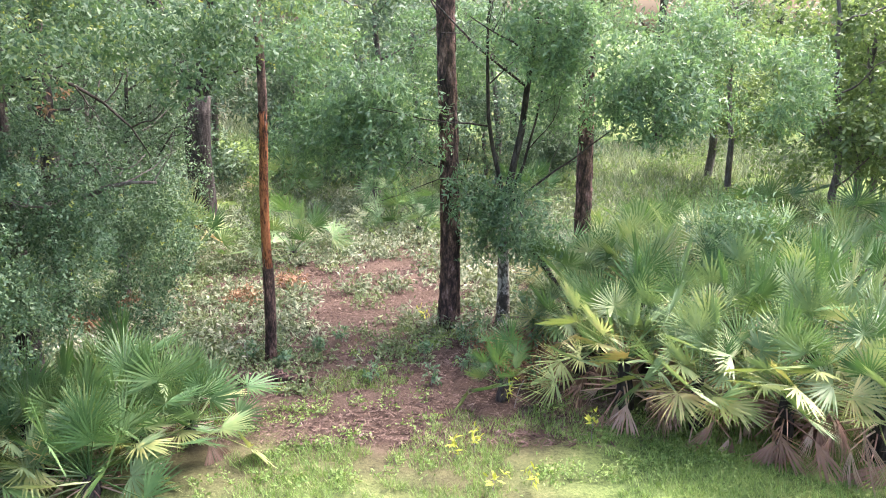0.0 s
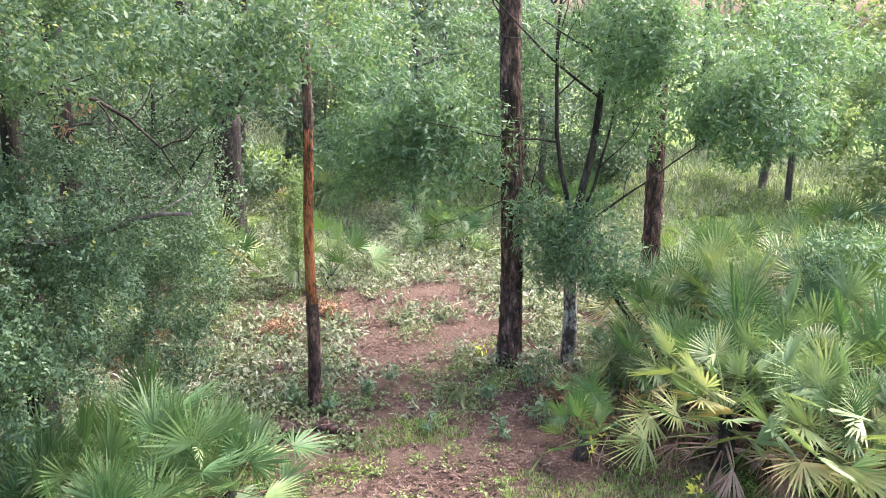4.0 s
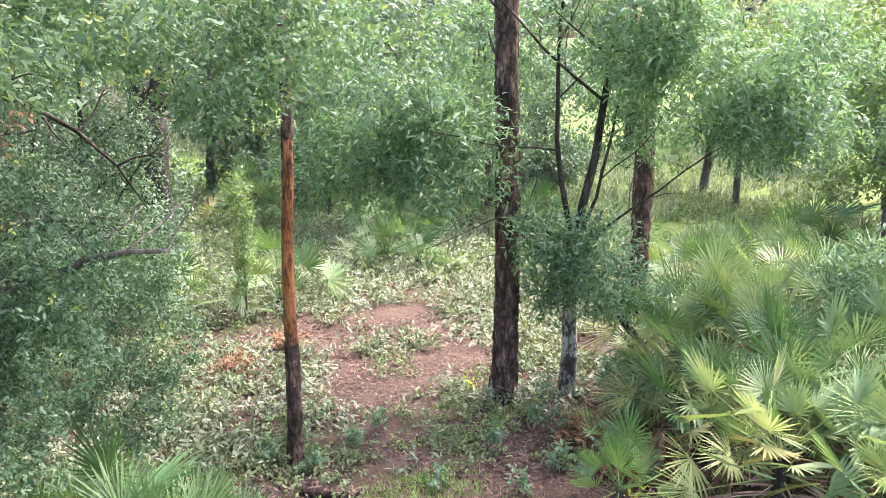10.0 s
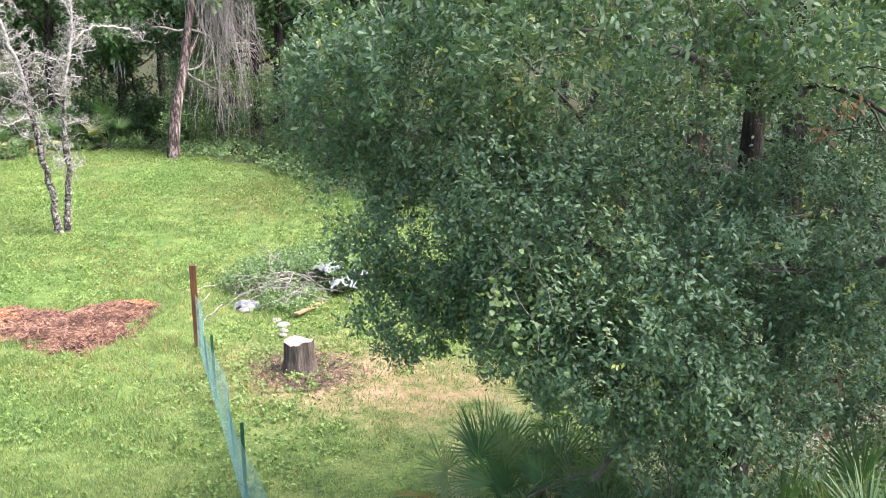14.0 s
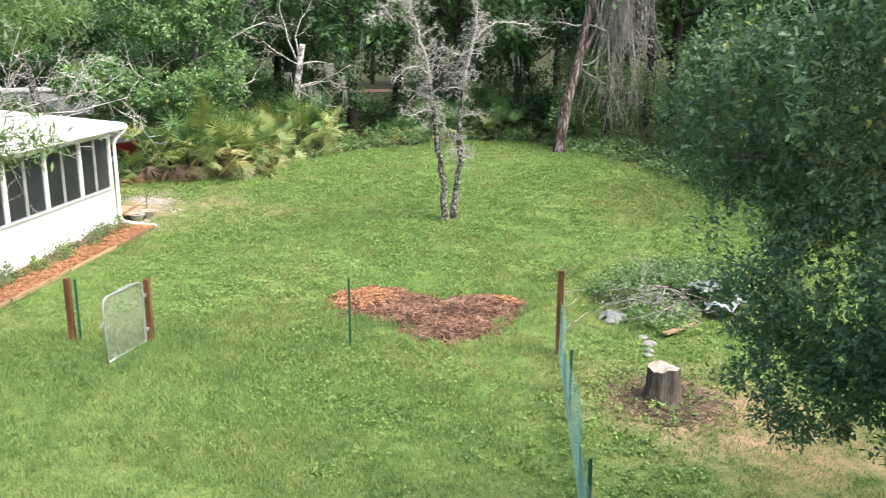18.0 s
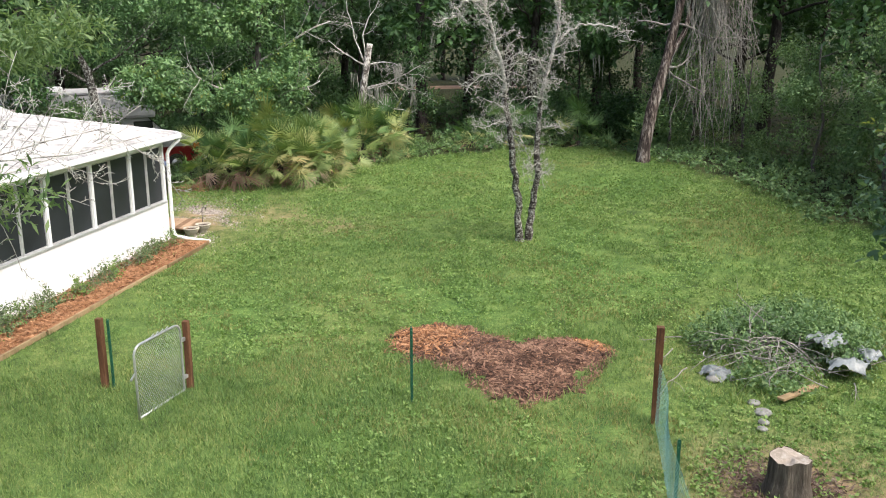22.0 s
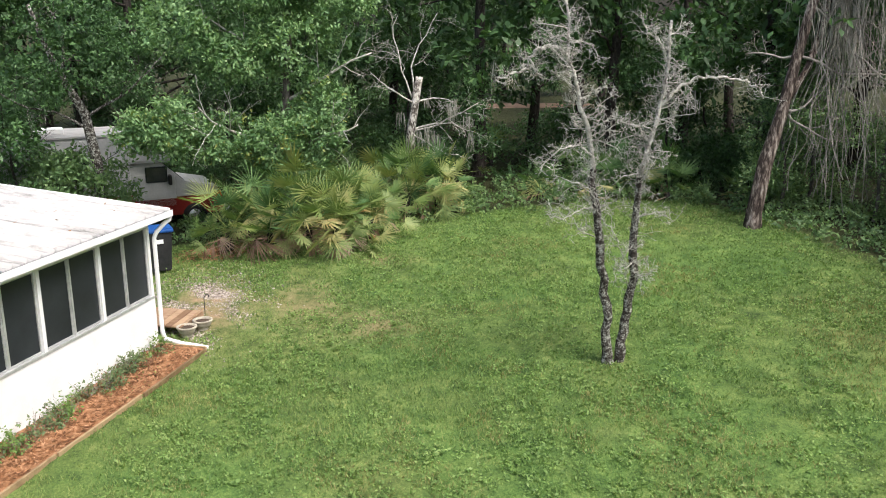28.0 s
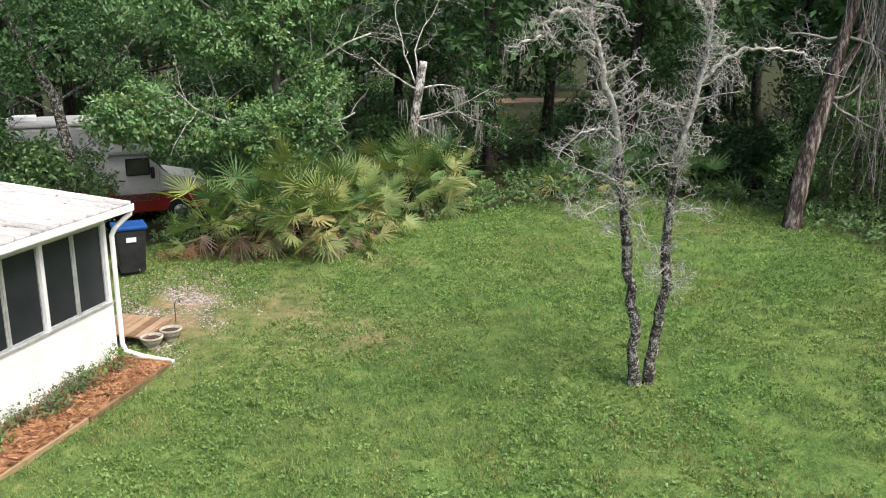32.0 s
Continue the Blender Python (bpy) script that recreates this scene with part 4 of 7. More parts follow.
def dead_pole():
    """The dead standing pine with its bark gone above."""
    rng = np.random.default_rng(15)
    x, y = -2.55, 11.85
    root = thing("dead_pine_pole", pose(x, y, gz(x, y)), "thin dead standing pine, bark fallen off its orange upper stem", "tree")
    zs = np.linspace(-0.1, 8.5, 40)
    pts = np.column_stack([0.045 * zs / 3 + 0.015 * np.sin(zs * 2.1), -0.01 * zs, zs])
    r = np.interp(zs, (-0.1, 0.3, 4, 8.5), (0.095, 0.08, 0.059, 0.044))
    g = Geo()
    tube(g, pts[:8], r[:8] * 1.08, 14, 0.07, rng, cap=False)
    part("bark_sleeve", g, PINE_BARK, root, "dark bark on the foot", smooth=True)
    g = Geo()
    tube(g, pts[6:18], r[6:18] * 0.93, 14, 0.03, rng)
    part("bare_stem", g, BARE_WOOD, root, "bare orange wood", smooth=True)
    g = Geo()
    tube(g, pts[17:], r[17:] * 1.02, 12, 0.07, rng)
    part("upper_stem", g, PINE_BARK, root, "dark upper stem", smooth=True)
    g = Geo()
    for k in range(90):
        z = rng.choice([1.35, 3.7]) + rng.normal(0, 0.22)
        a = rng.uniform(0, 6.283)
        rr = np.interp(z, zs, r) * 0.97
        o, s = np.array([math.cos(a), math.sin(a), 0]), np.array([-math.sin(a), math.cos(a), 0])
        c = np.array([np.interp(z, zs, pts[:, 0]), np.interp(z, zs, pts[:, 1]), z]) + o * rr
        w, hh = rng.uniform(0.008, 0.022), rng.uniform(0.03, 0.11)
        g.add([c - s * w * 0.6 - [0, 0, hh], c + s * w - [0, 0, hh * 0.4], c + s * w * 0.5 + [0, 0, hh], c - s * w + [0, 0, hh * 0.5], c + o * 0.01], None, [(0, 1, 4), (1, 2, 4), (2, 3, 4), (3, 0, 4)])
    tagged(part("bark_flake", g, PINE_BARK, root, "ragged flakes of dark bark"), kind="stuff")
    for k in range(7):
        z = rng.uniform(3.9, 8)
        g = Geo()
        a = rng.uniform(-1, 1.2)
        branches(g, rng, (0.045 * z / 3, -0.01 * z, z), (math.cos(a), math.sin(a) * 0.4, 0.05), rng.uniform(0.3, 1.0), 0.018, 1, 0.6, kids=(3,))
        part("dead_branch", g, DARK_BARK, root)


dead_pole()


def willow_oak(x, y, seed, label, blobs, twigs, stems, material=WILLOW_LEAF, bark=PALE_BARK, leaf=(0.075, 0.02), per=9, gap=0.1, name="oak_tree", tw=0.16, r0=0.1, group=""):
    rng = np.random.default_rng(seed)
    root = thing(name, pose(x, y, gz(x, y)), label, "tree", group)
    g = Geo()
    h = stems[0]
    tube(g, [(0, 0, -0.1), (0.01, 0, 0.6), (0.0, 0.02, h * 0.6), (0.02, 0, h)], [r0 * 1.25, r0, r0 * 0.92, r0 * 0.85], 12, 0.05, rng)
    part("trunk", g, bark, root, smooth=True)
    for k, (way, ln) in enumerate(stems[1:]):
        g = Geo()
        branches(g, rng, (0.01, 0, h - 0.1), way, ln, r0 * (0.62, 0.4, 0.26, 0.24, 0.2)[k], 3, 0.62, kids=(6, 4, 3), wander=0.1, lift=0.02)
        part("limb", g, DARK_BARK, root)
    g = Geo()
    leaf_cloud(g, rng, blobs, twigs, per, leaf[0], leaf[1], gap, 0.3, tw, 1.2, seed, 0.3)
    part("crown", g, material, root)
    return root


willow_oak(0.93, 13.55, 31, "young oak with a pale lichened trunk and airy green crown",
           [(-2.3, -0.4, 3.7, 1.0, 0.8, 0.85), (-1.75, -0.6, 3.3, 0.9, 0.8, 0.85), (-2.9, 0.0, 3.2, 0.8, 0.7, 0.7), (-0.9, 0.9, 4.5, 1.0, 0.7, 0.8), (0.6, -0.7, 4.8, 1.0, 0.8, 0.8), (1.4, -0.6, 4.3, 1.1, 0.9, 0.9), (2.3, -0.6, 3.7, 1.0, 0.9, 0.7), (2.6, 0.4, 4.6, 1.2, 1.0, 0.9), (0.9, 0.4, 3.8, 0.9, 0.7, 0.8), (0.1, -0.6, 1.9, 0.6, 0.5, 0.7), (-0.5, -0.6, 2.3, 0.5, 0.4, 0.4), (0.55, -1.2, 1.1, 0.45, 0.4, 0.7), (-3.2, 0.6, 4.6, 1.0, 0.8, 0.7), (3.4, -1.2, 1.9, 0.6, 0.6, 0.5), (4.2, 0.2, 3.9, 1.0, 0.9, 0.8), (0.55, -0.3, 1.5, 0.5, 0.4, 0.45), (-0.4, -0.3, 1.5, 0.35, 0.35, 0.4)],
           5600, [2.1, ((0.1, -0.05, 1), 4.8), ((-0.2, -0.1, 1), 3.8), ((0.5, 0.1, 0.9), 2.8), ((-0.8, -0.2, 0.5), 2.4), ((0.9, -0.2, 0.4), 2.6)], leaf=(0.11, 0.03), gap=0.16, tw=0.15)

willow_oak(-5.7, 14.7, 33, "dark evergreen oak with foliage hanging low over ferns",
           [(0.0, -0.6, 2.2, 0.8, 0.8, 1.1), (-0.1, -0.5, 3.3, 0.9, 0.8, 0.8), (-0.4, -0.7, 1.4, 0.8, 0.7, 0.7), (0.3, -0.2, 4.5, 1.2, 1.0, 0.65), (-0.9, 0.0, 4.8, 1.4, 1.0, 0.7), (1.4, -0.2, 4.7, 0.9, 0.8, 0.5), (0.85, 0.1, 1.2, 0.7, 0.6, 0.75), (0.9, 0.15, 2.2, 0.75, 0.65, 0.85), (0.7, 0.1, 3.2, 0.85, 0.7, 0.75), (0.1, 0.0, 1.6, 0.7, 0.6, 0.7)],
           4200, [1.6, ((0.3, -0.2, 1), 3.0), ((-0.5, 0.1, 0.8), 2.6), ((0.7, 0.0, 0.8), 2.4)], OAK_LEAF, OAK_BARK, (0.064, 0.028), 9, 0.12)


# ---- the wood: trees made a few times over and set out along the clearing ----
def forest_tree(seed, h, r, crown_lo, spread, twigs, material, bark, label, leaf=(0.16, 0.075), cat="tree", moss=0, name="woodland_tree", tw=0.3):
    rng = np.random.default_rng(seed)
    root = thing(name, pose(0, 0, -30), label, cat, "woodland trees")
    zs = np.linspace(-0.2, h, 14)
    g = Geo()
    wx, wy = np.cumsum(rng.normal(0, 0.05, 14)), np.cumsum(rng.normal(0, 0.05, 14))
    tube(g, np.column_stack([wx - wx[0], wy - wy[0], zs]), r * np.linspace(1.1, 0.35, 14), 10, 0.06, rng)
    part("trunk", g, bark, root, smooth=True)
    g = Geo()
    for _ in range(6):
        z = rng.uniform(crown_lo * 0.8, h * 0.95)
        a = rng.uniform(0, 6.283)
        branches(g, rng, (np.interp(z, zs, wx - wx[0]), np.interp(z, zs, wy - wy[0]), z), (math.cos(a), math.sin(a), 0.35), spread * rng.uniform(0.7, 1.2), r * 0.3, 2, 0.6, sides=(4, 3, 3), kids=(3, 2))
    tagged(part("limb_spread", g, bark, root), kind="stuff")
    blobs = []
    for _ in range(15):
        z = rng.uniform(crown_lo, h)
        a, q = rng.uniform(0, 6.283), spread * rng.uniform(0.2, 0.95)
        blobs.append((math.cos(a) * q, math.sin(a) * q, z, spread * rng.uniform(0.3, 0.5), spread * rng.uniform(0.3, 0.5), spread * rng.uniform(0.22, 0.4)))
    g = Geo()
    leaf_cloud(g, rng, blobs, twigs, 6, leaf[0] * 1.2, leaf[1] * 1.2, 0.15, 0.2, tw, 0.7, seed, 0.3)
    part("crown", g, material, root)
    if moss:
        g = Geo()
        for _ in range(moss):
            b = blobs[rng.integers(len(blobs))]
            p = np.array(b[:3]) + rng.normal(0, 0.5, 3) * np.array(b[3:])
            hang_strands(g, rng, p, rng.uniform(0.5, 1.3), 14, 0.12)
        tagged(part("hanging_moss", g, MOSS, root, "grey hanging moss"), kind="stuff")
    return root


def hang_strands(g, rng, p, length, n, spread):
    """Thin strands that hang down from a point."""
    q = np.asarray(p)[None] + rng.normal(0, spread, (n, 3)) * np.array([1, 1, 0.3])
    L = length * rng.uniform(0.4, 1.1, (n, 1))
    sw = rng.normal(0, 0.06, (n, 3)) * L
    sw[:, 2] = 0
    w = rng.normal(0, 1, (n, 3)) * 0.004
    w[:, 2] = 0
    dn = np.array([0, 0, -1.0])
    a, b = q - w, q + w
    c, d = q + sw + dn * L * 0.55 + w * 1.2, q + sw + dn * L * 0.55 - w * 1.2
    e = q + sw * 0.6 + dn * L
    v = np.stack([a, b, c, d, e], 1).reshape(-1, 3)
    i = np.arange(n)[:, None] * 5
    g.add(v, i + np.array([[0, 1, 2, 3]]), i + np.array([[3, 2, 4]]))


KINDS = {
    "small": [forest_tree(151 + k, 2.6, 0.04, 0.4, 0.95, 420, MID_LEAF, DARK_BARK, "small leafy sapling beside the motorhome", (0.11, 0.055), name="sapling", tw=0.18) for k in range(2)],
    "near_oak": [forest_tree(101 + k, 6.6, 0.12, 1.9, 2.2, 1450, OAK_LEAF_HAZE, OAK_BARK, "leafy oak of the wood with grey-green crown", (0.115, 0.05), tw=0.22) for k in range(3)],
    "light": [forest_tree(111 + k, 6.5, 0.1, 1.5, 2.1, 1250, LIGHT_LEAF, OAK_BARK, "slender tree with light yellow-green leaves", (0.13, 0.065), tw=0.24) for k in range(2)],
    "dark": [forest_tree(121 + k, 10.5, 0.2, 2.6, 3.1, 850, WOODS_LEAF, DARK_BARK, "tall woodland tree with dark trunk and grey moss", (0.25, 0.125), moss=12) for k in range(3)],
    "under": [forest_tree(131 + k, 4.2, 0.05, 0.5, 1.6, 900, WOODS_LEAF, DARK_BARK, "low leafy understory tree", (0.12, 0.058), name="understory_tree") for k in range(3)],
    "edge": [forest_tree(161 + k, 3.6, 0.05, 0.4, 1.4, 900, MID_LEAF, OAK_BARK, "bright green understory tree at the lawn's edge", (0.085, 0.042), name="understory_tree", tw=0.18) for k in range(2)],
    "shade": [forest_tree(141 + k, 4.6, 0.06, 0.5, 1.7, 1100, OAK_LEAF_HAZE, OAK_BARK, "low grey-green understory tree", (0.12, 0.052), name="understory_tree", tw=0.2) for k in range(2)],
}
_w = np.random.default_rng(55)
_first = set()


def plant_copy(kind, x, y, scale=1.0):
    """Every tree of the wood is a copy at its own place and turn."""
    k = int(_w.integers(len(KINDS[kind])))
    root = KINDS[kind][k]
    m = pose(x, y, gz(x, y), _w.uniform(-2, 2), _w.uniform(-2, 2), _w.uniform(0, 360))
    s = scale * float(_w.uniform(0.9, 1.12))
    if (kind, k) not in _first:
        _first.add((kind, k))
        root.matrix_basis = m
        return root
    c = copy_thing(root, m)
    c.scale = (s, s, s)
    return c


# north of the path
for kind, x, y in (("near_oak", -1.8, 23.5), ("near_oak", 1.5, 24.5), ("light", 9.8, 20.5), ("near_oak", -8.8, 21.0), ("near_oak", -11.5, 24.0), ("light", -3.9, 29.0), ("near_oak", 3.8, 30.0), ("light", 0.2, 33.0), ("near_oak", 8.5, 28.0), ("near_oak", -8.0, 30.0), ("light", 12.5, 25.0), ("light", 13.5, 19.0), ("light", -13.0, 31.0), ("near_oak", 14.5, 32.0), ("dark", -4.0, 37.0), ("dark", 3.0, 38.0), ("dark", 9.0, 37.0), ("dark", -10.5, 38.0), ("dark", 15.0, 40.0), ("dark", -16, 36.0), ("dark", 21.0, 34.0), ("shade", -10.2, 19.4), ("shade", -7.2, 17.3), ("shade", -13.2, 20.8), ("light", 10.8, 18.0), ("light", 10.2, 15.4), ("light", 8.4, 18.6), ("under", -34.6, -1.9), ("dark", -52, -4), ("dark", -57, 0), ("under", -34.0, -1.0), ("small", -33.7, -0.3), ("small", -33.9, 0.55), ("small", -33.5, 1.05), ("small", -33.3, 0.2), ("shade", -2.6, 25.5), ("shade", -6.8, 25.2), ("shade", -9.6, 26.8), ("shade", 1.2, 27.2), ("shade", -4.6, 27.4), ("near_oak", -6.2, 28.5), ("shade", 3.4, 26.2), ("near_oak", -1.0, 30.5), ("light", 11.5, 22.0), ("light", 8.2, 25.0)):
    plant_copy(kind, x, y)
# west and north-west of the lawn
for kind, x, y in (("dark", -37.5, 12.5), ("dark", -36.2, 16.8), ("dark", -33.2, 20.4), ("dark", -40.5, 6.2), ("dark", -43.5, 10.5), ("dark", -42.6, 16.0), ("dark", -38.8, 20.6), ("dark", -29.8, 22.5), ("dark", -35, 25), ("dark", -46.0, 5.0), ("dark", -48.5, 12.5), ("dark", -48.0, 20.0), ("dark", -43, 25), ("dark", -47, -1.5), ("dark", -44, 1.0), ("dark", -41.5, -4.0), ("dark", -24.5, 23.5), ("dark", -19.5, 23.0), ("dark", -15.0, 23.5), ("dark", -54, 8), ("dark", -55, 24), ("dark", -52, 0), ("dark", -49, -8), ("dark", -27, 29), ("dark", -21, 29), ("dark", -38, 31), ("dark", -48, 32), ("dark", -42, -11), ("dark", -35, -13), ("dark", -59, -4), ("dark", -60.5, 2.5), ("dark", -61, 9), ("dark", -59.5, 14), ("dark", -62, 25.5), ("dark", -71, 23), ("dark", -72, 17.5), ("dark", -70, 28), ("under", -69, 25), ("under", -69.5, 20), ("under", -70, 16), ("dark", -57, -10), ("under", -58.5, 5.5), ("under", -33.8, 17.6), ("edge", -29.9, 18.9), ("edge", -24.6, 20.4), ("edge", -21.8, 20.2), ("dark", -33, 29), ("dark", -40, 37), ("dark", -31, 36), ("dark", -47, 38), ("dark", -24, 35), ("under", -58, 11), ("under", -57, -2), ("under", -55.5, 2.5), ("under", -54, -6), ("under", -56, 11.6), ("under", -50, -2), ("under", -46.5, -5),
                   ("under", -34.8, 19.2), ("under", -32.6, 19.6), ("edge", -30.6, 20.2), ("edge", -28.4, 20.6), ("edge", -26.0, 21.2), ("edge", -23.0, 21.6), ("edge", -20.2, 21.4), ("under", -37.9, 16.2), ("under", -36.0, 11.6), ("under", -39.0, 10.2), ("under", -38.6, 4.4), ("edge", -17.0, 21.2), ("under", -41.0, 11.0), ("under", -36.6, 5.6), ("under", -44, 7), ("under", -13.6, 21.4), ("under", -40.6, 18.4), ("under", -46, 12.4), ("under", -47, 8.5), ("under", -44.5, 21.5), ("under", -41.5, 1.2), ("under", -51, 13.2), ("under", -52, 5)):
    plant_copy(kind, x, y)
# unseen trees south of the house, added to close off light there
for kind, x, y in (("dark", -30, -14), ("dark", -20, -15), ("dark", -8, -14), ):
    plant_copy(kind, x, y)


def small_tree_over_palmettos():
    rng = np.random.default_rng(61)
    x, y = -33.4, 5.75
    root = thing("oak_tree", pose(x, y, gz(x, y)), "spreading leafy young oak above the palmettos", "tree")
    g = Geo()
    tube(g, [(0, 0, -0.1), (0.05, 0.05, 1.2), (0.1, 0.2, 2.4), (0.0, 0.5, 5.5), (-0.1, 0.6, 8.0)], [0.16, 0.13, 0.11, 0.08, 0.04], 10, 0.05, rng)
    part("trunk", g, OAK_BARK, root, smooth=True)
    for st, way, ln in (((0.1, 0.2, 2.2), (0.5, -1.0, 0.35), 3.2), ((0.1, 0.2, 2.0), (0.5, 0.6, 0.3), 2.4), ((0.05, 0.4, 3.5), (0.2, 1.0, 0.4), 2.6), ((0.0, 0.5, 4.2), (0.3, -0.9, 0.5), 2.8)):
        g = Geo()
        branches(g, rng, st, way, ln, 0.05, 3, 0.6, kids=(5, 4, 3))
        part("limb", g, LICHEN_TWIG, root, "pale lichened limb")
    blobs = [(1.0, -2.9, 2.75, 0.7, 0.75, 0.55), (1.0, -3.5, 2.8, 0.5, 0.5, 0.45), (0.9, -3.3, 3.05, 0.6, 0.55, 0.35), (0.8, -2.4, 3.3, 0.7, 0.6, 0.45), (0.7, -2.4, 2.65, 0.8, 0.8, 0.4), (0.8, -1.3, 2.6, 0.9, 1.0, 0.6), (0.9, -0.1, 2.5, 0.9, 1.0, 0.75), (0.6, 0.9, 2.5, 0.9, 0.8, 0.8), (0.8, 0.2, 1.7, 0.7, 0.9, 0.5), (0.3, 1.3, 3.4, 0.9, 0.8, 0.7), (0.3, 0.6, 5.0, 1.2, 1.3, 0.9), (0.2, -0.8, 4.6, 1.1, 1.2, 0.7), (0.0, -2.2, 5.4, 1.3, 1.3, 0.8), (0.0, 1.6, 6.0, 1.2, 1.2, 0.8), (0.1, -0.5, 6.6, 1.5, 1.6, 0.9)]
    g = Geo()
    leaf_cloud(g, rng, blobs, 5200, 9, 0.135, 0.062, 0.12, 0.1, 0.2, 1.6, 62, 0.5)
    part("crown", g, YARD_LEAF, root)
    g = Geo()
    leaf_cloud(g, rng, blobs[:10], 130, 6, 0.11, 0.05, 0.0, -0.5, 0.14, 1.6, 63, 0.95)
    tagged(part("young_shoot", g, SHOOT, root, "pale yellowish young shoots"), kind="stuff")


small_tree_over_palmettos()


def grey_trunk_tree():
    rng = np.random.default_rng(66)
    x, y = -33.2, 1.05
    root = thing("woodland_tree", pose(x, y, gz(x, y)), "lichen-grey tree forking beside the motorhome", "tree", "woodland trees")
    g = Geo()
    tube(g, [(0, 0, -0.1), (0.02, 0.06, 1.2), (0.05, 0.1, 2.6), (0.0, -0.1, 3.8), (-0.1, -0.7, 5.0), (-0.2, -1.2, 6.5)], [0.17, 0.14, 0.13, 0.12, 0.09, 0.05], 10, 0.06, rng)
    part("trunk", g, LICHEN_BARK, root, smooth=True)
    for st, way, ln in (((0.0, -0.05, 3.4), (0.3, -1, 0.5), 2.4), ((0.0, -0.1, 3.7), (0.2, 0.9, 0.7), 2.6), ((-0.1, -0.6, 4.8), (0.2, 0.2, 1), 2.4)):
        g = Geo()
        branches(g, rng, st, way, ln, 0.04, 3, 0.6, kids=(5, 4, 3))
        part("limb", g, LICHEN_BARK, root)
    g = Geo()
    leaf_cloud(g, rng, [(0.3, -1.2, 4.6, 1.0, 1.0, 0.7), (0.3, 0.6, 5.2, 1.0, 1.1, 0.8), (0.2, -0.2, 6.2, 1.4, 1.4, 0.8), (0.5, -1.2, 1.5, 0.6, 0.8, 0.6)], 900, 8, 0.12, 0.055, 0.15, 0.1, 0.18, 1.2, 67, 0.3)
    part("crown", g, WOODS_LEAF, root)


grey_trunk_tree()


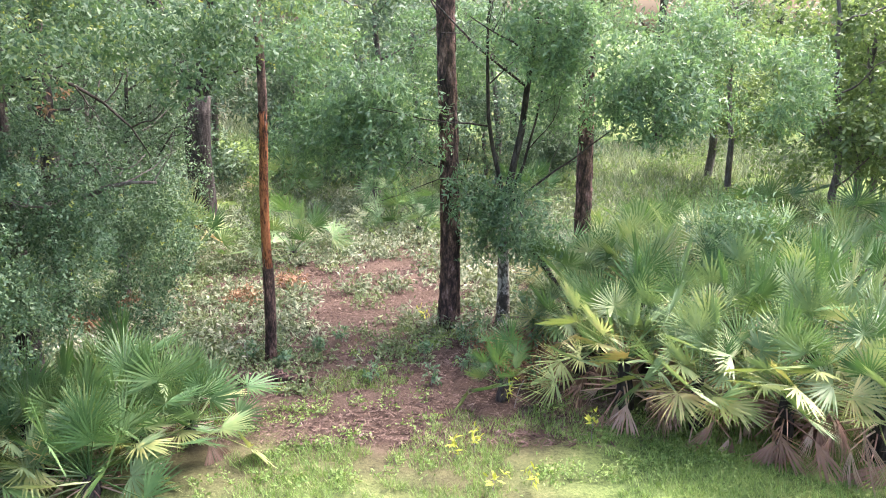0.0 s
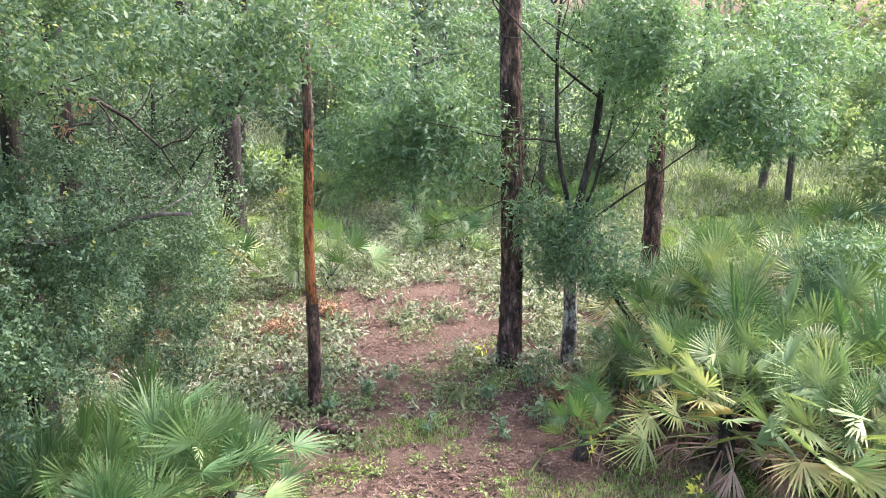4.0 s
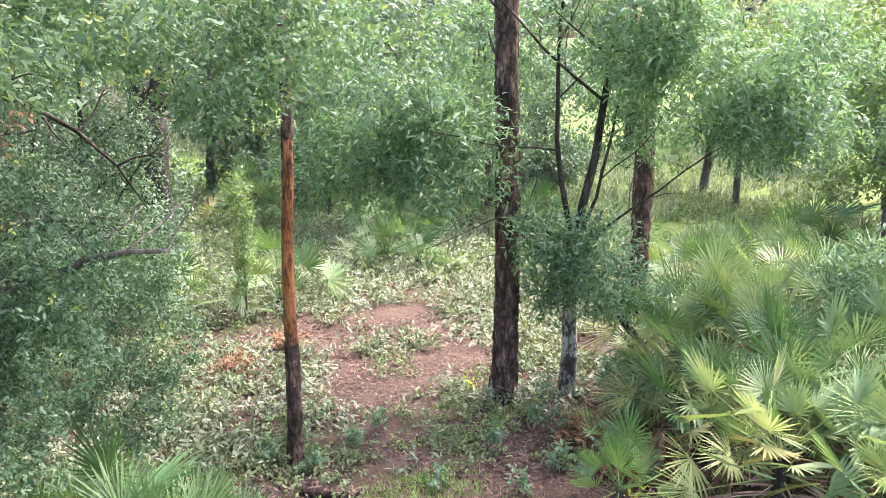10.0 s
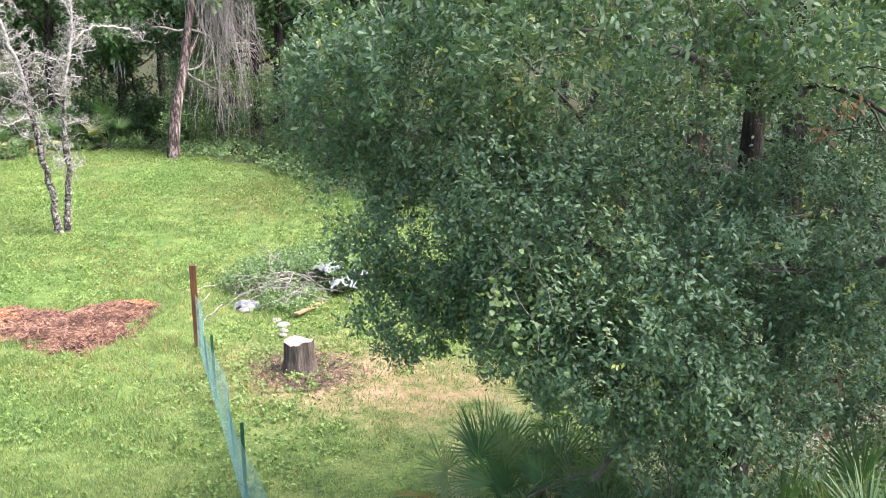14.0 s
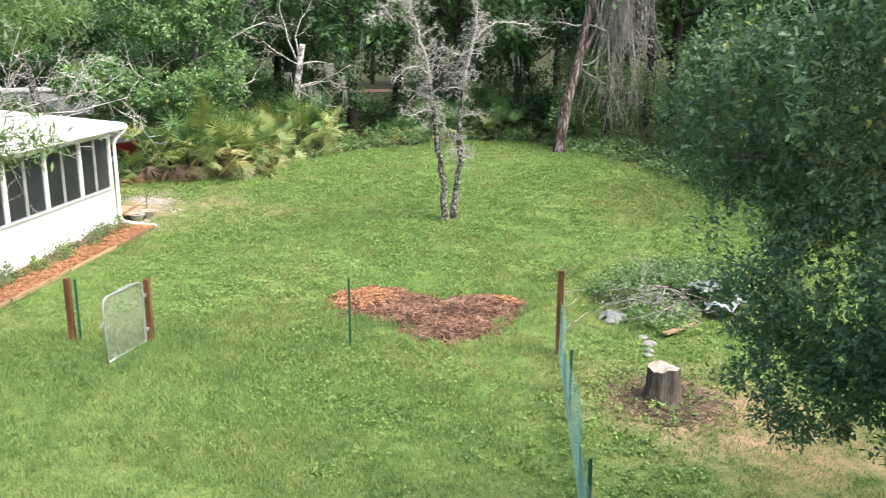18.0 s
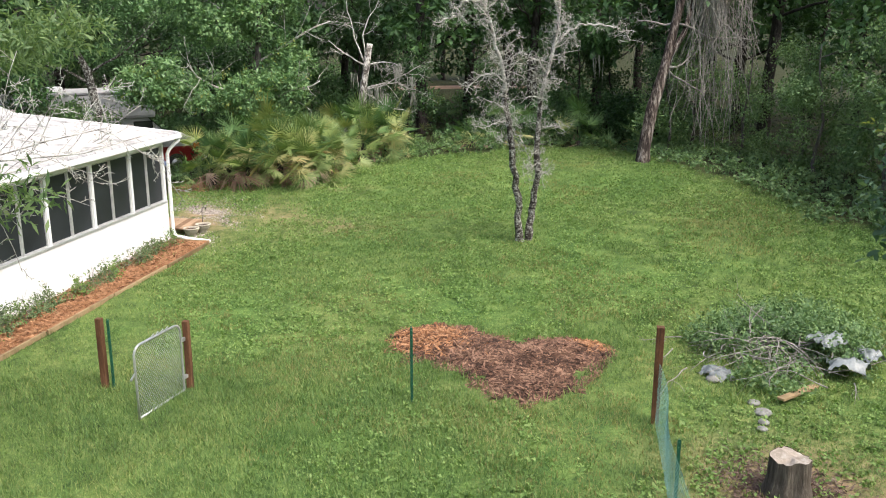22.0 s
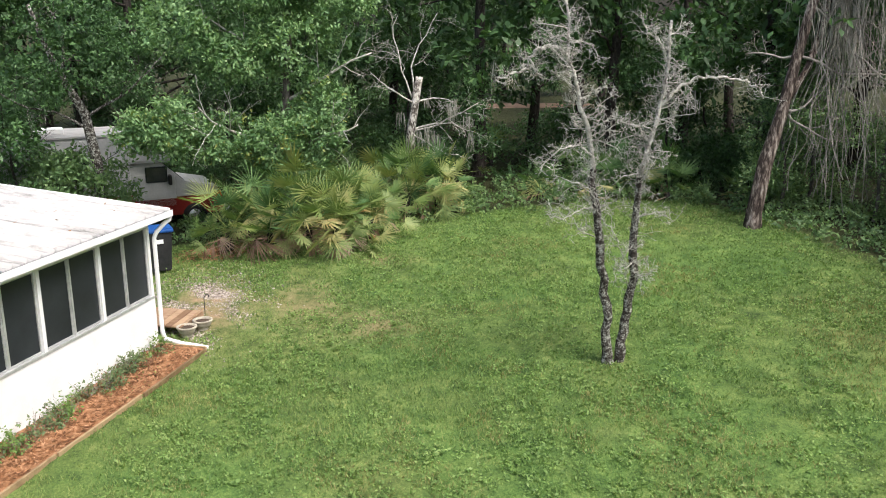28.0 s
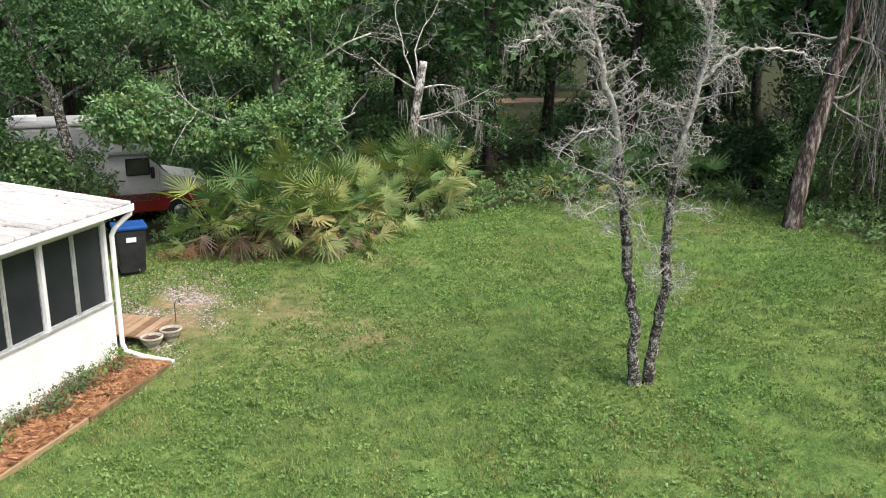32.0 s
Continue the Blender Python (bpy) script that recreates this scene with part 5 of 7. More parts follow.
# ---- dead trees by the lawn ----
def lawn_dead_tree():
    rng = np.random.default_rng(72)
    x, y = -22.22, 10.94
    root = thing("dead_tree", pose(x, y, gz(x, y), 0, 0, 0), "bare dead forked tree crusted with pale grey lichen", "tree")
    # the fork spreads across y; z up
    left = np.array([(0, -0.09, -0.1), (0.0, -0.12, 0.35), (-0.02, -0.17, 1.0), (-0.05, -0.25, 1.7), (-0.08, -0.42, 2.7), (-0.1, -0.48, 3.3), (-0.12, -0.57, 3.95), (-0.15, -0.74, 4.45), (-0.15, -0.9, 5.0), (-0.15, -0.97, 5.9)])
    right = np.array([(0, 0.1, -0.1), (0, 0.12, 0.35), (0, 0.18, 0.9), (0, 0.28, 1.5), (0, 0.27, 2.4), (0.0, 0.32, 3.15), (0, 0.39, 3.6), (0, 0.55, 4.12), (0, 0.66, 4.7), (0, 0.71, 5.6)])
    for pts, r in ((left, (0.115, 0.09, 0.08, 0.072, 0.064, 0.058, 0.052, 0.045, 0.034, 0.022)), (right, (0.1, 0.085, 0.078, 0.072, 0.064, 0.056, 0.05, 0.045, 0.038, 0.028))):
        f = np.linspace(0, len(pts) - 1, 28)
        fine = np.column_stack([np.interp(f, np.arange(len(pts)), pts[:, k]) for k in range(3)])
        fine[2:, :2] += rng.normal(0, 0.022, (26, 2))
        rf = np.interp(f, np.arange(len(pts)), r) * 0.95
        g = Geo()
        tube(g, fine[:16], rf[:16], 12, 0.16, rng, cap=False)
        part("stem", g, LICHEN_BARK, root, "dark stem spotted with lichen", smooth=True)
        g = Geo()
        tube(g, fine[15:], rf[15:] * 0.78, 10, 0.16, rng)
        part("upper_stem", g, LICHEN_TWIG, root, "lichen-grey upper stem", smooth=True)
        for k in range(30):
            f = rng.uniform(2.8, len(pts) - 1.2)
            i = int(f)
            p = pts[i] + (pts[i + 1] - pts[i]) * (f - i)
            a = rng.uniform(0, 6.283)
            g = Geo()
            branches(g, rng, p, (math.cos(a) * 0.8, math.sin(a), 0.25), rng.uniform(0.3, 0.85), 0.012, 3, 0.62, sides=(4, 3, 3, 3), kids=(5, 3, 3), wander=0.22, lift=0.02, shrink=0.6, rmin=0.0034)
            part("branch", g, LICHEN_TWIG, root)
    g = Geo()
    for pts, lo in ((left, 3.0), (right, 2.2)):
        for k in range(150):
            f = len(pts) - 1.05 - (len(pts) - 1.05 - lo) * rng.uniform(0, 1) ** 1.3
            i = int(f)
            p = pts[i] + (pts[i + 1] - pts[i]) * (f - i)
            a = rng.uniform(0, 6.283)
            branches(g, rng, p, (math.cos(a), math.sin(a), 0.5), rng.uniform(0.15, 0.42), 0.006, 1, 0.6, sides=(3, 3), kids=(3,), wander=0.3, lift=0.05, rmin=0.0028)
    tagged(part("lichen_spur", g, LICHEN_TWIG, root, "short twigs crusted with pale lichen"), kind="stuff")
    # the large crooked limbs
    for line, r0 in (([(-0.15, -0.88, 4.95), (-0.1, -1.06, 5.15), (-0.05, -1.25, 5.24), (0.0, -1.48, 5.19), (0.0, -1.58, 5.05), (0.0, -1.53, 4.88), (0.0, -1.4, 4.75)], 0.035),
                     ([(0.0, -1.56, 4.95), (0.05, -1.7, 4.87), (0.05, -1.9, 4.82), (0.1, -2.15, 4.73)], 0.026),
                     ([(0.0, 0.58, 4.3), (0.05, 0.85, 4.58), (0.1, 1.15, 4.72), (0.1, 1.6, 4.72), (0.1, 2.0, 4.64), (0.1, 2.25, 4.5), (0.1, 2.33, 4.34)], 0.03),
                     ([(0.0, 0.66, 4.98), (0.0, 0.53, 5.3), (0.05, 0.27, 5.42), (0.05, 0.2, 5.6)], 0.022),
                     ([(0.0, 0.38, 3.75), (0.1, 0.2, 3.96), (0.1, 0.0, 4.06)], 0.03),
                     ([(-0.1, -0.5, 3.5), (0.1, -0.78, 3.72), (0.2, -1.05, 3.7), (0.2, -1.3, 3.57), (0.2, -1.45, 3.38)], 0.018),
                     ([(-0.1, -0.41, 2.68), (0.15, -0.73, 2.69), (0.25, -1.06, 2.6), (0.3, -1.38, 2.66)], 0.014),
                     ([(0.0, 0.28, 2.5), (0.15, 0.55, 2.6), (0.2, 0.85, 2.45)], 0.012),
                     ([(-0.1, -0.4, 2.6), (0.1, -0.15, 2.3), (0.1, 0.05, 1.9), (0.1, 0.1, 1.5)], 0.01)):
        line = np.array(line)
        f = np.linspace(0, len(line) - 1, 4 * len(line))
        fine = np.column_stack([np.interp(f, np.arange(len(line)), line[:, k]) for k in range(3)])
        fine[1:] += rng.normal(0, 0.015, (len(fine) - 1, 3))
        g = Geo()
        tube(g, fine, r0 * np.linspace(1, 0.35, len(fine)), 6, 0.1, rng)
        for k in range(len(fine)):
            for _ in range(2):
                branches(g, rng, fine[k], rng.normal(0, 1, 3) + np.array([0, 0, 0.25]), rng.uniform(0.1, 0.4), 0.006, 1, 0.6, sides=(3, 3), kids=(4,), wander=0.3, lift=0.02, rmin=0.0028)
        part("branch", g, LICHEN_TWIG, root, "crooked lichened limb")


lawn_dead_tree()


def leaning_snag():
    rng = np.random.default_rng(73)
    x, y = -28.5, 17.3
    root = thing("leaning_dead_pine", pose(x, y, gz(x, y)), "leaning dead pine, bark peeling, hung with bare grey vines", "tree")
    pts = np.array([(0, 0, -0.15), (-0.05, 0.05, 0.4), (-0.15, 0.28, 1.6), (-0.25, 0.7, 2.9), (-0.4, 1.05, 4.2), (-0.5, 1.4, 5.4), (-0.6, 1.85, 7.0), (-0.7, 2.2, 8.5)])
    g = Geo()
    tube(g, pts, [0.24, 0.185, 0.16, 0.145, 0.13, 0.11, 0.085, 0.06], 14, 0.2, rng)
    part("trunk", g, STRIPPED, root, "dark trunk streaked where bark has fallen", smooth=True)
    g = Geo()
    tube(g, [(-0.3, 0.75, 3.0), (-0.35, 1.35, 3.9), (-0.5, 1.75, 5.0), (-0.6, 2.1, 6.5)], [0.1, 0.09, 0.08, 0.06], 10, 0.12, rng)
    part("second_stem", g, STRIPPED, root, smooth=True)
    for p, way, ln in ((pts[4], (0.3, 1.0, -0.25), 2.6), (pts[3], (0.4, 1.0, -0.1), 1.8), (pts[4], (0.2, -0.9, -0.1), 1.2), (pts[5], (0.3, 1.0, -0.5), 2.6), (pts[3], (0.1, 0.6, -0.8), 1.6)):
        g = Geo()
        branches(g, rng, p, way, ln, 0.04, 3, 0.6, sides=(6, 4, 3, 3), kids=(6, 4, 3), wander=0.2, lift=-0.02, rmin=0.004)
        part("branch", g, GREY_TWIG, root)
    g = Geo()
    for k in range(110):
        s = np.array([-0.4 + rng.normal(0, 0.3), 2.3 + rng.normal(0, 0.45), rng.uniform(5.0, 8.0)])
        e = np.array([-0.2 + rng.normal(0, 0.5), 2.5 + rng.normal(0, 0.75), rng.uniform(0.2, 4.2)])
        u = np.linspace(0, 1, 9)[:, None]
        line = s + (e - s) * u + np.cumsum(rng.normal(0, 0.1, (9, 3)), 0) * np.array([1, 1, 0.3])
        tube(g, line, np.full(9, rng.uniform(0.005, 0.012)), 3, cap=False)
    part("hanging_vines", g, GREY_TWIG, root, "tangle of bare grey vines")
    g = Geo()
    for k in range(26):
        hang_strands(g, rng, (-0.4 + rng.normal(0, 0.35), 2.35 + rng.normal(0, 0.4), rng.uniform(4.6, 7.5)), rng.uniform(0.9, 2.0), 26, 0.16)
    tagged(part("hanging_moss", g, MOSS, root, "grey hanging moss"), kind="stuff")


leaning_snag()


def mossy_snag():
    rng = np.random.default_rng(74)
    x, y = -34.1, 9.5
    root = thing("broken_snag", pose(x, y, gz(x, y)), "broken dead trunk with pale drooping branches and moss", "tree")
    pts = np.array([(0, 0, -0.1), (-0.05, 0.05, 1.2), (-0.1, 0.1, 2.2), (-0.15, 0.25, 3.0), (-0.2, 0.4, 3.75)])
    g = Geo()
    tube(g, pts, [0.16, 0.13, 0.12, 0.12, 0.1], 12, 0.15, rng)
    part("trunk", g, PALE_BARK, root, "pale lichened broken trunk", smooth=True)
    for p, way, ln in ((pts[3], (-0.2, -0.5, 1.0), 2.8), (pts[3], (0.1, -0.9, 0.5), 1.6), (pts[2], (0.3, 1.0, 0.0), 2.2), (pts[3], (0.2, 0.9, 0.3), 1.2), (pts[2], (0.4, 0.7, -0.6), 1.6), (pts[1], (0.4, -0.8, 0.2), 1.0), (pts[2], (0.2, 1.0, 0.25), 2.0), (pts[3], (-0.1, -0.35, 1.0), 3.0)):
        g = Geo()
        branches(g, rng, p, way, ln, 0.03, 3, 0.6, sides=(6, 4, 3, 3), kids=(5, 4, 3), wander=0.2, lift=-0.02, rmin=0.004)
        part("branch", g, LICHEN_TWIG, root)
    g = Geo()
    for k in range(12):
        hang_strands(g, rng, (0.1 + rng.normal(0, 0.2), 0.6 + rng.normal(0, 0.6), rng.uniform(1.8, 3.2)), rng.uniform(0.3, 0.8), 20, 0.06)
    tagged(part("hanging_moss", g, MOSS, root, "grey hanging moss"), kind="stuff")


mossy_snag()


def yard_tree():
    """A tree between the house and the lawn; its thin outer branches reach into the air over the gate."""
    rng = np.random.default_rng(75)
    x, y = -12.2, -0.6
    root = thing("yard_tree", pose(x, y, gz(x, y)), "slender yard tree with narrow leaves and bare lichened twigs", "tree")
    g = Geo()
    tube(g, [(0, 0, -0.1), (0.02, 0.05, 1.0), (0.0, 0.1, 2.4), (0.05, 0.15, 4.0), (0, 0.2, 6.5)], [0.17, 0.14, 0.13, 0.11, 0.05], 12, 0.06, rng)
    part("trunk", g, OAK_BARK, root, smooth=True)
    for st, way, ln in (((0.03, 0.1, 3.4), (-2.4, 2.9, 1.4), 4.0), ((0.0, 0.1, 2.9), (0.6, 3.2, 0.9), 3.4), ((0.05, 0.15, 4.1), (-2.8, 2.5, 0.7), 3.9)):
        g = Geo()
        branches(g, rng, st, way, ln * 0.92, 0.009, 3, 0.6, sides=(6, 4, 3, 3), kids=(8, 5, 3), wander=0.13, lift=0.0, shrink=0.34)
        part("limb", g, OAK_BARK, root)
    for st, way, ln in (((0.0, 0.1, 3.3), (0.4, 4.0, 1.0), 4.2), ((0.0, 0.1, 3.4), (-0.5, 3.7, 0.9), 3.9), ((0.0, 0.1, 3.2), (0.1, 3.8, 0.85), 3.9)):
        g = Geo()
        branches(g, rng, st, way, ln, 0.013, 3, 0.62, sides=(6, 4, 3, 3), kids=(10, 6, 4), wander=0.11, lift=0.0, shrink=0.32, rmin=0.0028, first=0.45)
        part("bare_limb", g, LICHEN_TWIG, root, "bare grey twigs")
    g = Geo()
    leaf_cloud(g, rng, [(-2.3, 3.3, 4.95, 0.6, 0.6, 0.25), (-2.8, 2.7, 4.7, 0.7, 0.6, 0.3), (-2.1, 2.6, 4.85, 0.7, 0.5, 0.25), (-3.4, 2.5, 4.75, 0.6, 0.6, 0.25), (0.6, 3.3, 3.7, 0.3, 0.3, 0.2), (-1.6, 1.8, 5.3, 1.0, 0.8, 0.5), (0.4, 2.7, 3.6, 0.5, 0.5, 0.25)], 760, 8, 0.11, 0.026, 0.05, 0.2, 0.15, 1.2, 77, 0.1)
    part("crown", g, LIGHT_LEAF, root, "narrow light green leaves")


yard_tree()


def chips(g, rng, xyz, size):
    """Flat splinters of wood lying about, as thin wedges."""
    n = len(xyz)
    az = rng.uniform(0, 6.283, n)
    L = size * rng.uniform(0.5, 1.6, n)
    W = L * rng.uniform(0.12, 0.35, n)
    ax = np.stack([np.cos(az), np.sin(az), rng.normal(0, 0.25, n)], -1) * L[:, None] * 0.5
    sd = np.stack([-np.sin(az), np.cos(az), rng.normal(0, 0.3, n)], -1) * W[:, None] * 0.5
    up = np.array([0, 0, 1.0]) * (0.25 * W)[:, None]
    v = np.stack([xyz - ax - sd, xyz + ax - sd * 0.6, xyz + ax + sd * 0.6, xyz - ax + sd, xyz + up], 1).reshape(-1, 3)
    i = np.arange(n)[:, None] * 5
    t = np.concatenate([i + np.array([[0, 1, 4]]), i + np.array([[1, 2, 4]]), i + np.array([[2, 3, 4]]), i + np.array([[3, 0, 4]])])
    g.add(v, None, t)


# ---- the house with its screened porch ----
HU, HN = Vector((0.898, -0.439, 0)), Vector((0.439, 0.898, 0))
H0 = Matrix(((HU.x, HN.x, 0, -25.7), (HU.y, HN.y, 0, 3.39), (0, 0, 1, 0), (0, 0, 0, 1)))  # x along the wall, y outwards


def house():
    root = thing("house", H0, "white low house with a screened porch and white metal roof", "house")
    Lw, D = 13.0, 3.9
    part("wall", box(Lw - 0.34, 0.14, 1.25, 0.004, (Lw / 2 + 0.17, -0.07, 0.345)), WHITE, root, "white painted porch wall")
    part("side_wall", box(0.14, D - 0.15, 1.25, 0.004, (0.41, -0.145 - (D - 0.15) / 2, 0.345)), WHITE, root, "white painted side wall")
    part("wall_cap", box(Lw - 0.34, 0.17, 0.05, 0.006, (Lw / 2 + 0.17, -0.075, 0.995)), ALU, root)
    part("header", box(Lw - 0.34, 0.12, 0.16, 0.004, (Lw / 2 + 0.17, -0.07, 2.385)), WHITE, root)
    part("side_header", box(0.12, D - 0.14, 0.16, 0.004, (0.41, -0.14 - (D - 0.14) / 2, 2.385)), WHITE, root)
    part("back_wall", box(Lw - 0.4, 0.14, 2.9, 0.0, (Lw / 2 + 0.2, -D - 0.1, 1.2)), PORCH_SHADE, root)
    part("porch_floor", box(Lw - 0.6, D, 0.1, 0.0, (Lw / 2 + 0.3, -D / 2 - 0.15, 0.05)), PORCH_SHADE, root)
    edges = [0.36, 1.8, 3.28, 4.78, 6.29, 7.8, 9.3, 10.8, 12.3]
    for i, e in enumerate(edges):
        part("post", box(0.075, 0.11, 1.3, 0.006, (e + 0.02, -0.06, 1.66)), WHITE, root)
    for a, b in zip(edges[:-1], edges[1:]):
        mid = (a + b) / 2 + 0.02
        w = part("screen_window", box(0.035, 0.05, 1.28, 0.004, (mid, -0.055, 1.66)), ALU, root, "sliding screen window")
        for lo, hi in ((a + 0.06, mid - 0.018), (mid + 0.018, b - 0.02)):
            c, wd = (lo + hi) / 2, hi - lo
            part("pane", box(wd - 0.03, 0.008, 1.23, 0.0, (c, -0.07, 1.66)), SCREEN, w, "dark screen")
            bm = bmesh.new()
            box(0.022, 0.03, 1.28, 0.003, (lo + 0.012, -0.06, 1.66), bm)
            box(0.022, 0.03, 1.28, 0.003, (hi - 0.012, -0.06, 1.66), bm)
            box(wd - 0.046, 0.03, 0.022, 0.003, (c, -0.06, 1.034), bm)
            box(wd - 0.046, 0.03, 0.022, 0.003, (c, -0.06, 2.286), bm)
            part("frame", bm, ALU, w)
    for k in range(2):
        part("side_screen", box(0.008, 1.7, 1.23, 0.0, (0.4, -1.05 - 1.85 * k, 1.66)), SCREEN, root, "dark screen")
        part("side_post", box(0.11, 0.075, 1.3, 0.006, (0.4, -1.95 - 1.8 * k, 1.66)), WHITE, root)
    # metal roof with standing ribs, a shallow fall to the eave
    z_e, z_b, d_e, d_b = 2.56, 2.91, 0.2, -3.9
    g = Geo()
    x0, x1 = -0.04, Lw + 0.3
    xs, hs = [], []
    x = x0
    while x < x1:
        for dx, dz in ((0, 0), (0.13, 0), (0.138, 0.045), (0.162, 0.045), (0.17, 0)):
            xs.append(x + dx)
            hs.append(dz)
        x += 0.3
    xs, hs = np.array(xs), np.array(hs)
    n = len(xs)
    rows = [(d_e, z_e), (d_b, z_b)]
    v = np.concatenate([np.column_stack([xs, np.full(n, d), z + hs]) for d, z in rows] + [np.column_stack([xs, np.full(n, d), np.full(n, z - 0.03)]) for d, z in rows])
    i = np.arange(n - 1)
    g.add(v, np.concatenate([np.stack([i, i + 1, n + i + 1, n + i], -1), np.stack([2 * n + i + 1, 2 * n + i, 3 * n + i, 3 * n + i + 1], -1), np.stack([2 * n + i, 2 * n + i + 1, i + 1, i], -1)]))
    rng = np.random.default_rng(44)
    k = Geo()
    q = np.column_stack([rng.uniform(0, Lw, 90), rng.uniform(-3.6, 0.2, 90)])
    chips(k, rng, np.column_stack([q, z_e + (z_b - z_e) * (d_e - q[:, 1]) / (d_e - d_b) + 0.01]), 0.13)
    tagged(part("roof_litter", k, DEAD_LEAF, root, "fallen leaves on the roof"), kind="stuff")
    part("porch_roof", g, ROOF_M, root, "white ribbed metal roof, grey streaks for dirt and rib shading")
    slope = math.atan2(z_b - z_e, d_e - d_b)
    part("rake_trim", box(0.035, math.hypot(z_b - z_e, d_e - d_b), 0.15, 0.004, (x0 - 0.015, (d_e + d_b) / 2, (z_e + z_b) / 2 - 0.05), rot=Matrix.Rotation(-slope, 4, "X")), WHITE, root)
    bm = bmesh.new()
    box(x1 - x0, 0.09, 0.012, 0.0, ((x0 + x1) / 2, d_e + 0.03, z_e - 0.11), bm)
    box(x1 - x0, 0.012, 0.11, 0.0, ((x0 + x1) / 2, d_e + 0.075, z_e - 0.055), bm)
    box(x1 - x0, 0.012, 0.11, 0.0, ((x0 + x1) / 2, d_e - 0.015, z_e - 0.062), bm)
    part("gutter", bm, WHITE, root, "white eave gutter")
    part("soffit", box(x1 - x0 - 0.1, 0.18, 0.02, 0.0, ((x0 + x1) / 2, 0.09, z_e - 0.085)), WHITE, root)
    g = Geo()
    tube(g, [(0.0, d_e + 0.03, z_e - 0.1), (0.0, d_e + 0.02, z_e - 0.17), (0.1, 0.16, z_e - 0.24), (0.24, 0.09, z_e - 0.36), (0.3, 0.065, z_e - 0.46), (0.3, 0.065, 1.0), (0.3, 0.065, 0.3), (0.3, 0.12, 0.16), (0.3, 0.45, 0.1), (0.3, 0.98, 0.06)], [0.042] * 10, 8)
    part("downspout", g, WHITE, root, "white downspout", smooth=True)
    # the house behind the porch
    part("main_wall", box(Lw, 5.6, 2.8, 0.0, (Lw / 2 + 0.35, -D - 3.05, 1.3)), WHITE, root)
    bm = bmesh.new()
    p = [(0.1, -3.8, 2.94), (Lw + 1, -3.8, 2.94), (Lw + 1, -6.9, 4.09), (0.1, -6.9, 4.09), (0.1, -10, 2.94), (Lw + 1, -10, 2.94)]
    t = [(a, b, c - 0.12) for a, b, c in p]
    vs = [bm.verts.new(q) for q in p + t]
    for f in ((0, 1, 2, 3), (3, 2, 5, 4), (7, 6, 9, 8), (8, 9, 10, 11), (0, 3, 9, 6), (3, 4, 10, 9), (1, 0, 6, 7), (4, 5, 11, 10), (2, 1, 7, 8), (5, 2, 8, 11)):
        bm.faces.new([vs[k] for k in f])
    part("main_roof", bm, SHINGLE, root, "grey shingle roof")
    return root


house()
for s in (2.2, 5.3, 3.9):
    e = thing("porch_chair", H0 @ pose(s, -0.75, 0.1), "dim upholstered chair behind the porch screens", "chair", "porch chairs")
    part("seat", box(0.6, 0.6, 0.18, 0.04, (0, 0, 0.4)), DIM_CLOTH, e)
    part("backrest", box(0.6, 0.14, 0.75, 0.04, (0, -0.3, 0.85)), DIM_CLOTH, e)
    part("base", box(0.5, 0.5, 0.31, 0.02, (0, 0, 0.155)), DIM_CLOTH, e)


